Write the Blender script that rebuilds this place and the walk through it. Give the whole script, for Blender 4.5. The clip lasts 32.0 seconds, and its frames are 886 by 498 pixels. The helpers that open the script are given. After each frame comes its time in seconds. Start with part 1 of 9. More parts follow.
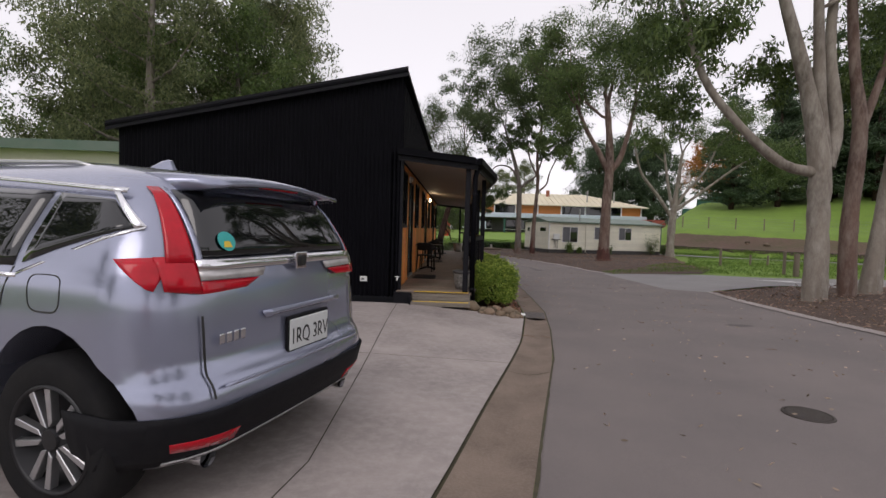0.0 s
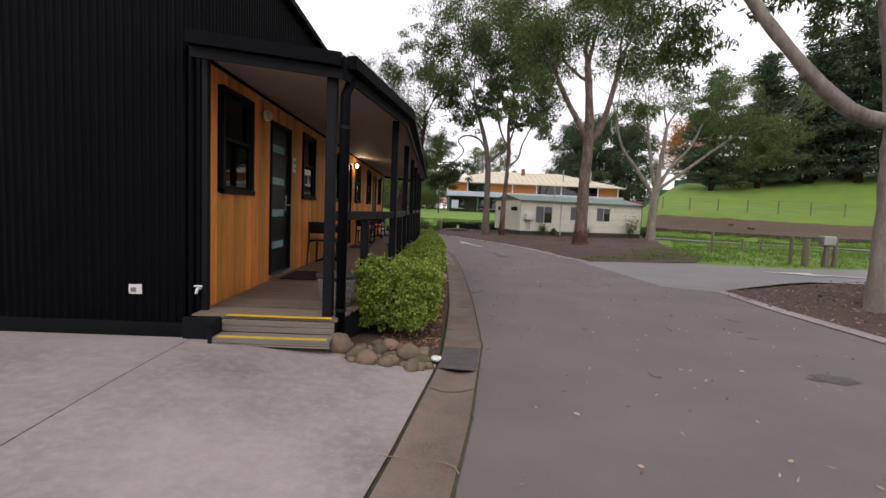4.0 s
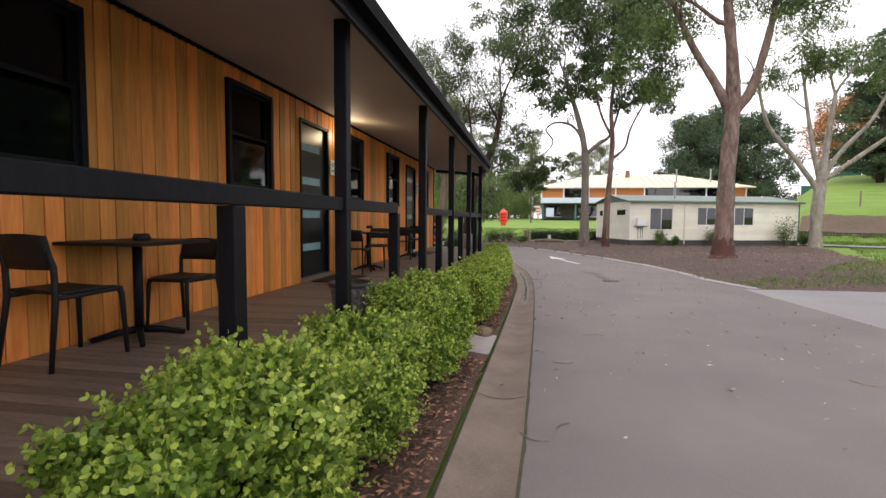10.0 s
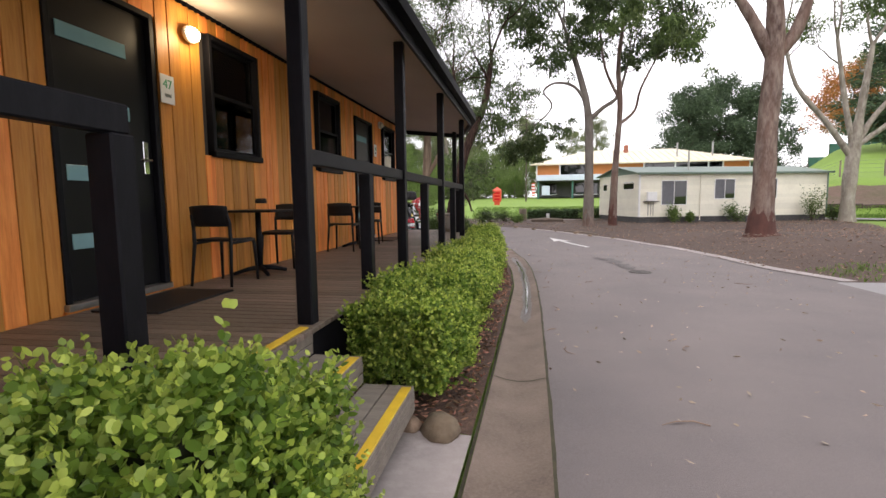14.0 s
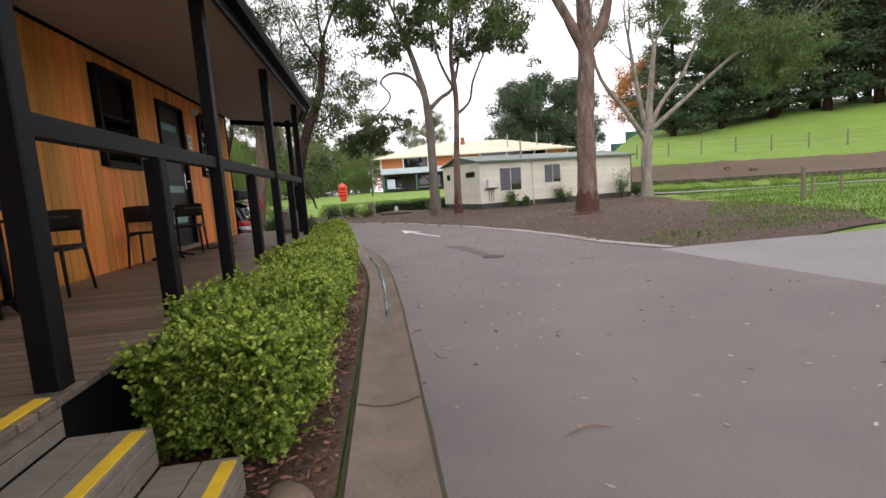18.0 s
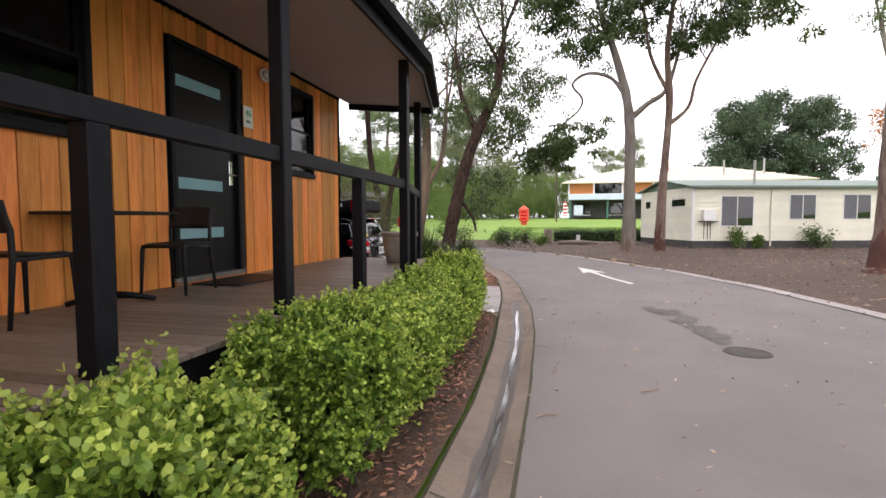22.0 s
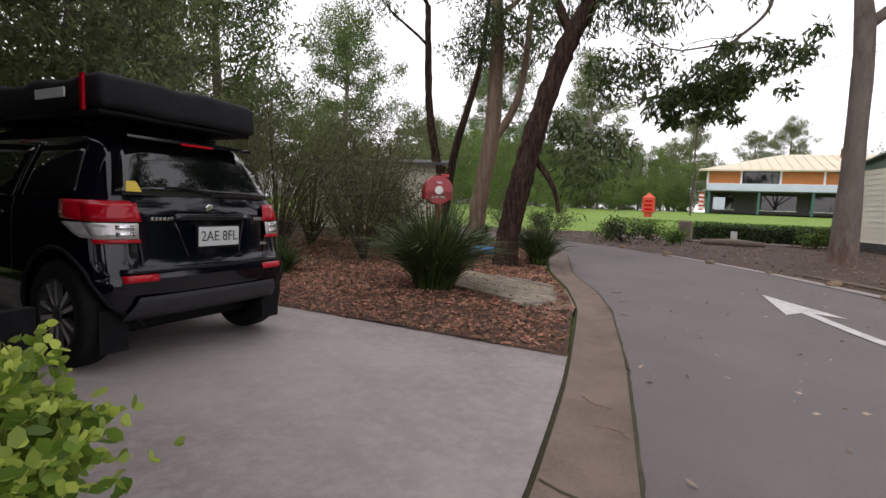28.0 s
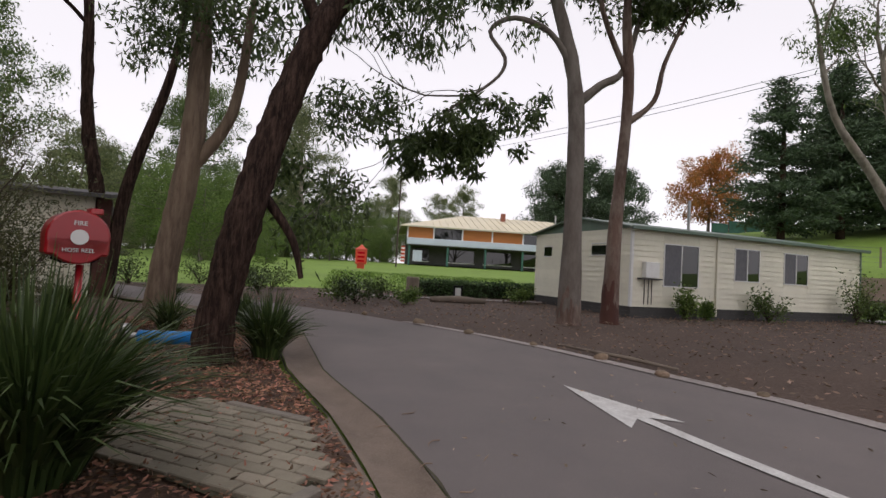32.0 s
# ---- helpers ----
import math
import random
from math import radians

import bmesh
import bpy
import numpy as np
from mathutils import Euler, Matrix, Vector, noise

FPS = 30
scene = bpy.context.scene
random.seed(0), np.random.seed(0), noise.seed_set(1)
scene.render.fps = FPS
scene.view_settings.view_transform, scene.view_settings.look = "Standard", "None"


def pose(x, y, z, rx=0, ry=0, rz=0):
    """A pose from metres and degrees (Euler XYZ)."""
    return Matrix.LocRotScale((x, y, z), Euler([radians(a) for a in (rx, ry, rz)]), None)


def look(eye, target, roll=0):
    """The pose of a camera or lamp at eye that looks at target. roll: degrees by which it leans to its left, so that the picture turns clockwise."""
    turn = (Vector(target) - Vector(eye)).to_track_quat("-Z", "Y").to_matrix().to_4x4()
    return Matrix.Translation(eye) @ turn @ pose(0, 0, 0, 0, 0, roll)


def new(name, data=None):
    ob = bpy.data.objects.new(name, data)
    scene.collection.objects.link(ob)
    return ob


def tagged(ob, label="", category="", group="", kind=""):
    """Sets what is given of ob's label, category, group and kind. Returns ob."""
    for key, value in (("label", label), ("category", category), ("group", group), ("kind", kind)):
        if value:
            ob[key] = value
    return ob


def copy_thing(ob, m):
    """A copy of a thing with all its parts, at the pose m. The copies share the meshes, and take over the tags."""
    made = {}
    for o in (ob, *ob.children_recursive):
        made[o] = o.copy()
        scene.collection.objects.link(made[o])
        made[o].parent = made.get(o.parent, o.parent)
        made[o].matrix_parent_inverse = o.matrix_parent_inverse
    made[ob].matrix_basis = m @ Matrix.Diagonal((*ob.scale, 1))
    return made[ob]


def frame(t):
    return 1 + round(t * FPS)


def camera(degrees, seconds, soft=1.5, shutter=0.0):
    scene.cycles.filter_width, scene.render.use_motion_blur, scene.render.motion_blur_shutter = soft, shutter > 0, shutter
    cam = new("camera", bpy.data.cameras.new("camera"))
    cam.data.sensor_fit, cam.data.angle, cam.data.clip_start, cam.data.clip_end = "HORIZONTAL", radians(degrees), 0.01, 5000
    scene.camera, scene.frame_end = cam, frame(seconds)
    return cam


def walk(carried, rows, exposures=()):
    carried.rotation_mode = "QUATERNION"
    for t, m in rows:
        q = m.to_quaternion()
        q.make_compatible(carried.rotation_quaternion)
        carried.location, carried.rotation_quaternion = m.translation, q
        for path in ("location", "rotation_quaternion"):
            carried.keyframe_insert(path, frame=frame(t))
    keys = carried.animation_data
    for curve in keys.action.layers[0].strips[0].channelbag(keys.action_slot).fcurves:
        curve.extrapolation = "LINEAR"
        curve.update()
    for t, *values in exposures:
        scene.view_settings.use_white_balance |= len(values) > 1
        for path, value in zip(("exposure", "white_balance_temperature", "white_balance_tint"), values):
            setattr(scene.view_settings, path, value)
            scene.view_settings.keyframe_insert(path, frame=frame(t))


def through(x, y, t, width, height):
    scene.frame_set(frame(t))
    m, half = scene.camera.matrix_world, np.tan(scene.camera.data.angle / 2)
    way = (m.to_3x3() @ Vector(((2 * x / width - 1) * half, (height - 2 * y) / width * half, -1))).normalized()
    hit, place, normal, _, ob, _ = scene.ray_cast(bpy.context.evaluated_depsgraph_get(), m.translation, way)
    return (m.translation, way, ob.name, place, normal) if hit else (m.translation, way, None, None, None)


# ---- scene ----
cam = camera(84.0, 32.0)
PATH = [
    (0, (-0.205, -0.147, 1.301), (-0.258, 1.851, 1.218), 1.8),
    (0.5, (-0.060, 0.345, 1.281), (-0.041, 2.344, 1.214), 0.8),
    (1, (0.126, 0.807, 1.281), (0.129, 2.806, 1.210), 0.6),
    (1.5, (0.274, 1.304, 1.299), (0.294, 3.303, 1.232), 0.6),
    (2, (0.514, 1.886, 1.260), (0.573, 3.883, 1.173), 0.5),
    (2.5, (0.701, 2.418, 1.267), (0.845, 4.410, 1.157), 1.5),
    (3, (0.860, 2.890, 1.250), (1.084, 4.873, 1.124), 1.6),
    (3.5, (0.905, 3.396, 1.239), (0.955, 5.389, 1.077), 2.1),
    (5.5, (1.001, 5.390, 1.174), (1.044, 7.384, 1.020), 2.8),
    (6, (1.108, 5.864, 1.148), (1.143, 7.858, 0.997), 2.8),
    (6.5, (1.234, 6.381, 1.108), (1.278, 8.376, 0.967), 2.2),
    (7, (1.401, 6.817, 1.082), (1.380, 8.812, 0.935), 1.7),
    (7.5, (1.520, 7.337, 1.094), (1.470, 9.331, 0.953), 1.5),
    (8, (1.585, 7.838, 1.070), (1.510, 9.832, 0.932), 1.1),
    (8.5, (1.617, 8.320, 1.046), (1.483, 10.312, 0.919), 1.7),
    (9, (1.657, 8.834, 1.031), (1.443, 10.818, 0.900), 1.2),
    (9.5, (1.682, 9.478, 1.030), (1.367, 11.447, 0.882), 0.9),
    (10, (1.662, 10.015, 1.025), (1.311, 11.980, 0.904), 0.4),
    (10.5, (1.690, 10.532, 0.986), (1.309, 12.492, 0.868), 0.3),
    (11, (1.691, 11.041, 0.982), (1.316, 13.000, 0.843), 0.6),
    (11.5, (1.668, 11.501, 0.921), (1.302, 13.462, 0.772), 0.6),
    (12, (1.668, 11.988, 0.880), (1.281, 13.943, 0.715), 0.3),
    (12.5, (1.692, 12.428, 0.889), (1.325, 14.386, 0.716), 0.0),
    (13, (1.710, 12.819, 0.881), (1.343, 14.777, 0.705), -0.1),
    (13.5, (1.626, 13.095, 0.875), (1.277, 15.054, 0.677), -0.5),
    (15.5, (1.509, 13.840, 0.845), (1.616, 15.828, 0.656), -2.3),
    (16, (1.491, 13.882, 0.820), (2.102, 15.776, 0.620), -2.9),
    (16.5, (1.478, 13.835, 0.829), (2.480, 15.553, 0.615), -2.6),
    (17, (1.443, 13.773, 0.841), (2.486, 15.465, 0.624), -2.7),
    (17.5, (1.414, 13.803, 0.827), (2.244, 15.609, 0.598), -2.9),
    (18, (1.530, 14.021, 0.798), (1.795, 15.989, 0.560), -4.1),
    (18.5, (1.566, 14.394, 0.807), (1.527, 16.381, 0.583), -3.3),
    (19, (1.618, 14.786, 0.816), (1.359, 16.760, 0.625), -2.2),
    (19.5, (1.663, 15.279, 0.789), (1.351, 17.247, 0.620), -1.7),
    (20, (1.657, 15.794, 0.757), (1.326, 17.760, 0.599), -1.8),
    (20.5, (1.705, 16.279, 0.746), (1.285, 18.230, 0.615), -1.5),
    (21, (1.801, 16.820, 0.745), (1.350, 18.765, 0.620), -1.1),
    (21.5, (1.835, 17.189, 0.773), (1.400, 19.137, 0.650), -0.5),
    (22, (1.927, 17.791, 0.744), (1.469, 19.734, 0.630), -0.1),
    (22.5, (1.965, 18.339, 0.712), (1.496, 20.280, 0.602), -0.0),
    (23, (1.996, 18.823, 0.718), (1.510, 20.760, 0.618), 0.4),
    (23.5, (2.054, 19.299, 0.695), (1.524, 21.226, 0.631), 0.7),
    (24, (2.042, 19.809, 0.647), (1.463, 21.723, 0.622), 0.3),
    (24.5, (2.029, 20.312, 0.663), (1.405, 22.212, 0.652), 0.5),
    (25, (2.043, 20.908, 0.631), (1.362, 22.789, 0.621), 0.3),
    (25.5, (1.982, 21.495, 0.622), (1.249, 23.356, 0.607), 0.8),
    (27.5, (1.620, 23.679, 0.481), (0.810, 25.504, 0.369), 2.3),
    (28, (1.467, 24.141, 0.464), (0.585, 25.928, 0.292), 2.4),
    (28.5, (1.256, 24.573, 0.481), (0.357, 26.352, 0.315), 2.3),
    (29, (1.094, 24.959, 0.476), (-0.037, 26.604, 0.360), 2.0),
    (29.5, (0.903, 25.279, 0.504), (-0.121, 26.995, 0.426), 1.6),
    (30, (0.724, 25.607, 0.512), (-0.199, 27.378, 0.412), 1.9),
    (30.5, (0.612, 25.918, 0.571), (-0.010, 27.817, 0.488), 3.4),
    (31, (0.470, 26.345, 0.644), (0.503, 28.345, 0.652), 4.2),
    (31.5, (0.428, 26.612, 0.652), (0.616, 28.602, 0.691), 3.7),
    (32, (0.410, 26.827, 0.640), (0.641, 28.812, 0.722), 3.3),
]
LIGHT = [(0, -0.55, 6500, 18), (1, -0.4, 6500, 18), (3, -0.38, 6500, 18), (6, 0.1, 6500, 18), (9, 0.38, 6500, 18), (13, 0.65, 6500, 18), (15.5, 0.48, 6500, 18), (16, 0.48, 6500, 18), (17, 0.08, 6500, 18), (18, 0.34, 6500, 18), (19, 0.85, 6500, 18), (20, 0.85, 6500, 18), (23, 0.76, 6500, 18), (25, 0.66, 6500, 18), (28, 0.05, 6500, 18), (29, 0.0, 6500, 18), (30, -0.2, 6500, 18), (31, -0.48, 6500, 18), (32, -0.5, 6500, 18)]
walk(cam, [(t, look(*m)) for t, *m in PATH], LIGHT)

# ---- light ----
world = bpy.data.worlds.new("overcast_sky")
scene.world = world
world.use_nodes = True
wn = world.node_tree.nodes
wl = world.node_tree.links
sky = wn.new("ShaderNodeTexSky")
sky.sky_type, sky.sun_disc = "NISHITA", False
sky.sun_elevation, sky.sun_rotation = radians(48), radians(200)
sky.air_density, sky.dust_density, sky.ozone_density = 1.0, 1.2, 1.0
soft_sky = wn.new("ShaderNodeHueSaturation")
soft_sky.inputs["Saturation"].default_value = 0.15
soft_sky.inputs["Value"].default_value = 2.2
wl.new(sky.outputs[0], soft_sky.inputs["Color"])
veil = wn.new("ShaderNodeMix")
veil.data_type = "RGBA"
veil.inputs[0].default_value = 0.75
veil.inputs[7].default_value = (9.0, 9.0, 9.1, 1)
wl.new(soft_sky.outputs[0], veil.inputs[6])
wl.new(veil.outputs[2], wn["Background"].inputs["Color"])
wn["Background"].inputs["Strength"].default_value = 0.15
sun = new("sun", bpy.data.lights.new("sun", "SUN"))
sun.data.energy, sun.data.angle, sun.data.color = 0.8, radians(30), (1.0, 0.96, 0.9)
sun.matrix_world = look((0, 0, 20), (0 - math.sin(radians(200)) * 20, 0 - math.cos(radians(200)) * 20, 20 - 20 * math.tan(radians(48))))


# ---- materials ----
def mat(name, base, rough=0.6, metal=0.0, second=None, scale=6.0, amount=0.5, bump=0.0, bump_scale=60.0, fine=None, fine_scale=80.0,
        fine_amount=0.35, stretch=(1, 1, 1), island=0.0, per_object=0.0, coat=0.0, spec=0.5, rough_var=0.0, coords="Object"):
    """A principled material: base colour, large stains towards second, fine grain, relief, and a shift of value from piece to piece."""
    m = bpy.data.materials.new(name)
    m.use_nodes = True
    n, l = m.node_tree.nodes, m.node_tree.links
    b = n["Principled BSDF"]
    b.inputs["Roughness"].default_value, b.inputs["Metallic"].default_value = rough, metal
    b.inputs["Specular IOR Level"].default_value = spec
    b.inputs["Coat Weight"].default_value = coat
    b.inputs["Coat Roughness"].default_value = 0.05
    tc, mp = n.new("ShaderNodeTexCoord"), n.new("ShaderNodeMapping")
    mp.inputs["Scale"].default_value = stretch
    if coords == "World":
        geo = n.new("ShaderNodeNewGeometry")
        l.new(geo.outputs["Position"], mp.inputs["Vector"])
    else:
        l.new(tc.outputs[coords], mp.inputs["Vector"])

    def noise_at(sc, detail=6.0, ro=0.6):
        t = n.new("ShaderNodeTexNoise")
        t.inputs["Scale"].default_value, t.inputs["Detail"].default_value, t.inputs["Roughness"].default_value = sc, detail, ro
        l.new(mp.outputs[0], t.inputs["Vector"])
        return t

    def mixed(a, c, fac, kind="MIX"):
        x = n.new("ShaderNodeMix")
        x.data_type, x.blend_type = "RGBA", kind
        for sock, v in ((x.inputs[6], a), (x.inputs[7], c), (x.inputs[0], fac)):
            if hasattr(v, "is_linked"):
                l.new(v, sock)
            else:
                sock.default_value = (*v, 1) if isinstance(v, tuple) and len(v) == 3 else v
        return x.outputs[2]

    def ramp(src, lo, hi, a, c):
        r = n.new("ShaderNodeMapRange")
        r.inputs[1].default_value, r.inputs[2].default_value, r.inputs[3].default_value, r.inputs[4].default_value = lo, hi, a, c
        l.new(src, r.inputs[0])
        return r.outputs[0]

    col = tuple(base)
    if second:
        big = noise_at(scale)
        col = mixed(col, tuple(second), ramp(big.outputs[0], 0.35, 0.7, 0.0, amount))
    if fine:
        small = noise_at(fine_scale, 4.0, 0.7)
        col = mixed(col, tuple(fine), ramp(small.outputs[0], 0.42, 0.68, 0.0, fine_amount))
    shift = None
    if island:
        shift = (n.new("ShaderNodeNewGeometry").outputs["Random Per Island"], island)
    if per_object:
        shift = (n.new("ShaderNodeObjectInfo").outputs["Random"], per_object)
    if shift:
        hsv = n.new("ShaderNodeHueSaturation")
        l.new(ramp(shift[0], 0, 1, 1 - shift[1], 1 + shift[1]), hsv.inputs["Value"])
        l.new(ramp(shift[0], 0, 1, 0.5 + 0.03 * shift[1], 0.5 - 0.03 * shift[1]), hsv.inputs["Hue"])
        if hasattr(col, "is_linked"):
            l.new(col, hsv.inputs["Color"])
        else:
            hsv.inputs["Color"].default_value = (*col, 1)
        col = hsv.outputs[0]
    if hasattr(col, "is_linked"):
        l.new(col, b.inputs["Base Color"])
    else:
        b.inputs["Base Color"].default_value = (*col, 1)
    if rough_var:
        l.new(ramp(noise_at(scale * 1.7).outputs[0], 0.3, 0.7, max(0.03, rough - rough_var), min(1, rough + rough_var)), b.inputs["Roughness"])
    if bump:
        bp = n.new("ShaderNodeBump")
        bp.inputs["Strength"].default_value, bp.inputs["Distance"].default_value = bump, 0.01
        l.new(noise_at(bump_scale, 5.0, 0.65).outputs[0], bp.inputs["Height"])
        l.new(bp.outputs[0], b.inputs["Normal"])
    return m


def leafy(name, base, second, through=0.35, rough=0.5):
    """Leaves: two tones from leaf to leaf, and some light that passes through."""
    m = mat(name, base, rough, second=second, scale=0.9, amount=0.8, island=0.45, coords="World", spec=0.35)
    n, l = m.node_tree.nodes, m.node_tree.links
    b, out = n["Principled BSDF"], n["Material Output"]
    tr, mx = n.new("ShaderNodeBsdfTranslucent"), n.new("ShaderNodeMixShader")
    src = b.inputs["Base Color"].links[0].from_socket
    l.new(src, tr.inputs["Color"])
    mx.inputs[0].default_value = through
    l.new(b.outputs[0], mx.inputs[1])
    l.new(tr.outputs[0], mx.inputs[2])
    l.new(mx.outputs[0], out.inputs["Surface"])
    return m


def glassy(name, tint=(0.9, 0.95, 0.95), rough=0.02, clear=0.85):
    """A pane: mostly clear, with the mirror of glass on it."""
    m = bpy.data.materials.new(name)
    m.use_nodes = True
    n, l = m.node_tree.nodes, m.node_tree.links
    out = n["Material Output"]
    n.remove(n["Principled BSDF"])
    tr, gl, mx, fr = n.new("ShaderNodeBsdfTransparent"), n.new("ShaderNodeBsdfGlossy"), n.new("ShaderNodeMixShader"), n.new("ShaderNodeFresnel")
    tr.inputs[0].default_value = (*(c * clear for c in tint), 1)
    gl.inputs["Roughness"].default_value = rough
    fr.inputs[0].default_value = 1.42
    l.new(fr.outputs[0], mx.inputs[0])
    l.new(tr.outputs[0], mx.inputs[1])
    l.new(gl.outputs[0], mx.inputs[2])
    l.new(mx.outputs[0], out.inputs["Surface"])
    return m


def glow(name, colour, strength):
    m = bpy.data.materials.new(name)
    m.use_nodes = True
    b = m.node_tree.nodes["Principled BSDF"]
    b.inputs["Base Color"].default_value = (*colour, 1)
    b.inputs["Emission Color"].default_value = (*colour, 1)
    b.inputs["Emission Strength"].default_value = strength
    return m


M = {}
M["asphalt"] = mat("asphalt", (0.175, 0.15, 0.142), 0.88, second=(0.115, 0.102, 0.1), scale=0.7, amount=0.8, bump=0.5, bump_scale=180, fine=(0.255, 0.225, 0.215), fine_scale=150, fine_amount=0.45, coords="World")
M["old_asphalt"] = mat("old_asphalt", (0.26, 0.25, 0.245), 0.85, second=(0.2, 0.19, 0.19), scale=0.8, amount=0.8, bump=0.4, bump_scale=180, fine=(0.33, 0.32, 0.31), fine_scale=150, coords="World")
M["patch"] = mat("patch", (0.06, 0.052, 0.05), 0.75, second=(0.11, 0.096, 0.092), scale=9, amount=0.95, bump=0.8, bump_scale=120, fine=(0.19, 0.165, 0.155), fine_scale=50, fine_amount=0.5, coords="World")
M["concrete"] = mat("concrete", (0.36, 0.315, 0.295), 0.72, second=(0.2, 0.175, 0.165), scale=0.9, amount=0.9, bump=0.25, bump_scale=90, fine=(0.44, 0.395, 0.375), fine_scale=14, fine_amount=0.45, coords="World", rough_var=0.2)
M["kerb"] = mat("kerb", (0.21, 0.16, 0.125), 0.88, second=(0.115, 0.085, 0.065), scale=2.2, amount=0.95, bump=0.4, bump_scale=110, fine=(0.29, 0.235, 0.19), fine_scale=60, coords="World")
M["joint"] = mat("joint", (0.045, 0.042, 0.024), 0.95, second=(0.085, 0.075, 0.04), scale=9, amount=0.8, coords="World")
M["wet"] = mat("wet", (0.06, 0.055, 0.055), 0.06, second=(0.1, 0.09, 0.08), scale=4, amount=0.6, coords="World", spec=0.8)
M["damp"] = mat("damp", (0.085, 0.07, 0.06), 0.45, second=(0.13, 0.105, 0.09), scale=5, amount=0.8, bump=0.3, bump_scale=110, coords="World")
M["mulch"] = mat("mulch", (0.075, 0.042, 0.028), 0.95, second=(0.035, 0.02, 0.016), scale=7, amount=0.9, bump=1.0, bump_scale=60, fine=(0.17, 0.1, 0.065), fine_scale=45, fine_amount=0.7, coords="World")
M["soil"] = mat("soil", (0.08, 0.051, 0.038), 0.95, second=(0.045, 0.029, 0.022), scale=0.6, amount=0.9, bump=0.9, bump_scale=40, fine=(0.15, 0.105, 0.08), fine_scale=22, fine_amount=0.55, coords="World")
M["ground"] = mat("ground", (0.15, 0.26, 0.03), 0.95, second=(0.1, 0.17, 0.025), scale=0.25, amount=0.9, bump=0.8, bump_scale=25, fine=(0.24, 0.34, 0.06), fine_scale=9, fine_amount=0.5, coords="World")
M["bank"] = mat("bank", (0.115, 0.07, 0.052), 0.95, second=(0.07, 0.075, 0.03), scale=0.5, amount=0.75, bump=0.9, bump_scale=14, fine=(0.19, 0.125, 0.095), fine_scale=5, coords="World")
M["black_steel"] = mat("black_steel", (0.002, 0.002, 0.0035), 0.55, second=(0.004, 0.004, 0.006), scale=2, amount=0.7, bump=0.03, bump_scale=30, spec=0.07)
M["black_paint"] = mat("black_paint", (0.005, 0.005, 0.0075), 0.5, second=(0.011, 0.011, 0.014), scale=5, amount=0.5, bump=0.08, bump_scale=40, fine=(0.02, 0.02, 0.025), fine_scale=30, fine_amount=0.25, stretch=(1, 1, 0.3), spec=0.16)
M["cedar"] = mat("cedar", (0.78, 0.285, 0.05), 0.5, second=(0.46, 0.14, 0.024), scale=1.5, amount=0.9, bump=0.12, bump_scale=30, fine=(0.92, 0.42, 0.1), fine_scale=7, fine_amount=0.5, stretch=(5, 5, 0.4), per_object=0.34, coords="World")
M["deck"] = mat("deck", (0.19, 0.145, 0.112), 0.5, second=(0.1, 0.074, 0.058), scale=2.5, amount=0.8, bump=0.25, bump_scale=40, fine=(0.29, 0.24, 0.195), fine_scale=18, fine_amount=0.5, stretch=(1.2, 8, 8), per_object=0.3, coords="World")
M["step_wood"] = mat("step_wood", (0.22, 0.19, 0.155), 0.7, second=(0.13, 0.11, 0.09), scale=2.5, amount=0.8, bump=0.25, bump_scale=40, fine=(0.3, 0.27, 0.23), fine_scale=18, stretch=(1, 9, 9), coords="World")
M["yellow"] = mat("yellow", (0.75, 0.5, 0.02), 0.6, second=(0.5, 0.32, 0.03), scale=9, amount=0.6, bump=0.3, bump_scale=200)
M["soffit"] = mat("soffit", (0.34, 0.3, 0.27), 0.7, second=(0.28, 0.245, 0.22), scale=0.8, amount=0.6, coords="World")
M["glass"] = glassy("glass", (0.5, 0.53, 0.58), 0.02, 0.7)
# dark filler: unlit room and underdeck gloom put into the colour
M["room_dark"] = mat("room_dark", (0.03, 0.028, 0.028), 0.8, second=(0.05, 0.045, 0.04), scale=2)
M["blind"] = mat("blind", (0.14, 0.14, 0.15), 0.8, second=(0.09, 0.09, 0.1), scale=12, amount=0.7, stretch=(1, 6, 0.6))
M["door_black"] = mat("door_black", (0.005, 0.005, 0.007), 0.35, second=(0.01, 0.01, 0.012), scale=3, amount=0.5, spec=0.3)
M["frosted"] = mat("frosted", (0.22, 0.39, 0.42), 0.18, second=(0.16, 0.3, 0.33), scale=3, amount=0.6)
M["sill_metal"] = mat("sill_metal", (0.45, 0.44, 0.43), 0.35, 0.9, second=(0.3, 0.3, 0.3), scale=8)
M["chrome"] = mat("chrome", (0.75, 0.75, 0.77), 0.12, 1.0)
M["white_plastic"] = mat("white_plastic", (0.75, 0.75, 0.73), 0.45, second=(0.6, 0.6, 0.58), scale=7, amount=0.5)
M["green_ink"] = mat("green_ink", (0.06, 0.32, 0.14), 0.6)
M["grey_ink"] = mat("grey_ink", (0.15, 0.17, 0.16), 0.6)
M["white_paint"] = mat("white_paint", (0.7, 0.69, 0.67), 0.7, second=(0.45, 0.43, 0.41), scale=6, amount=0.8, fine=(0.3, 0.29, 0.28), fine_scale=40, fine_amount=0.4, coords="World")
M["lamp_on"] = glow("lamp_on", (1.0, 0.86, 0.58), 14.0)
M["lamp_off"] = mat("lamp_off", (0.5, 0.47, 0.42), 0.35)
M["chair_plastic"] = mat("chair_plastic", (0.01, 0.0095, 0.011), 0.55, second=(0.018, 0.017, 0.018), scale=9, amount=0.5, bump=0.05, bump_scale=200, spec=0.3)
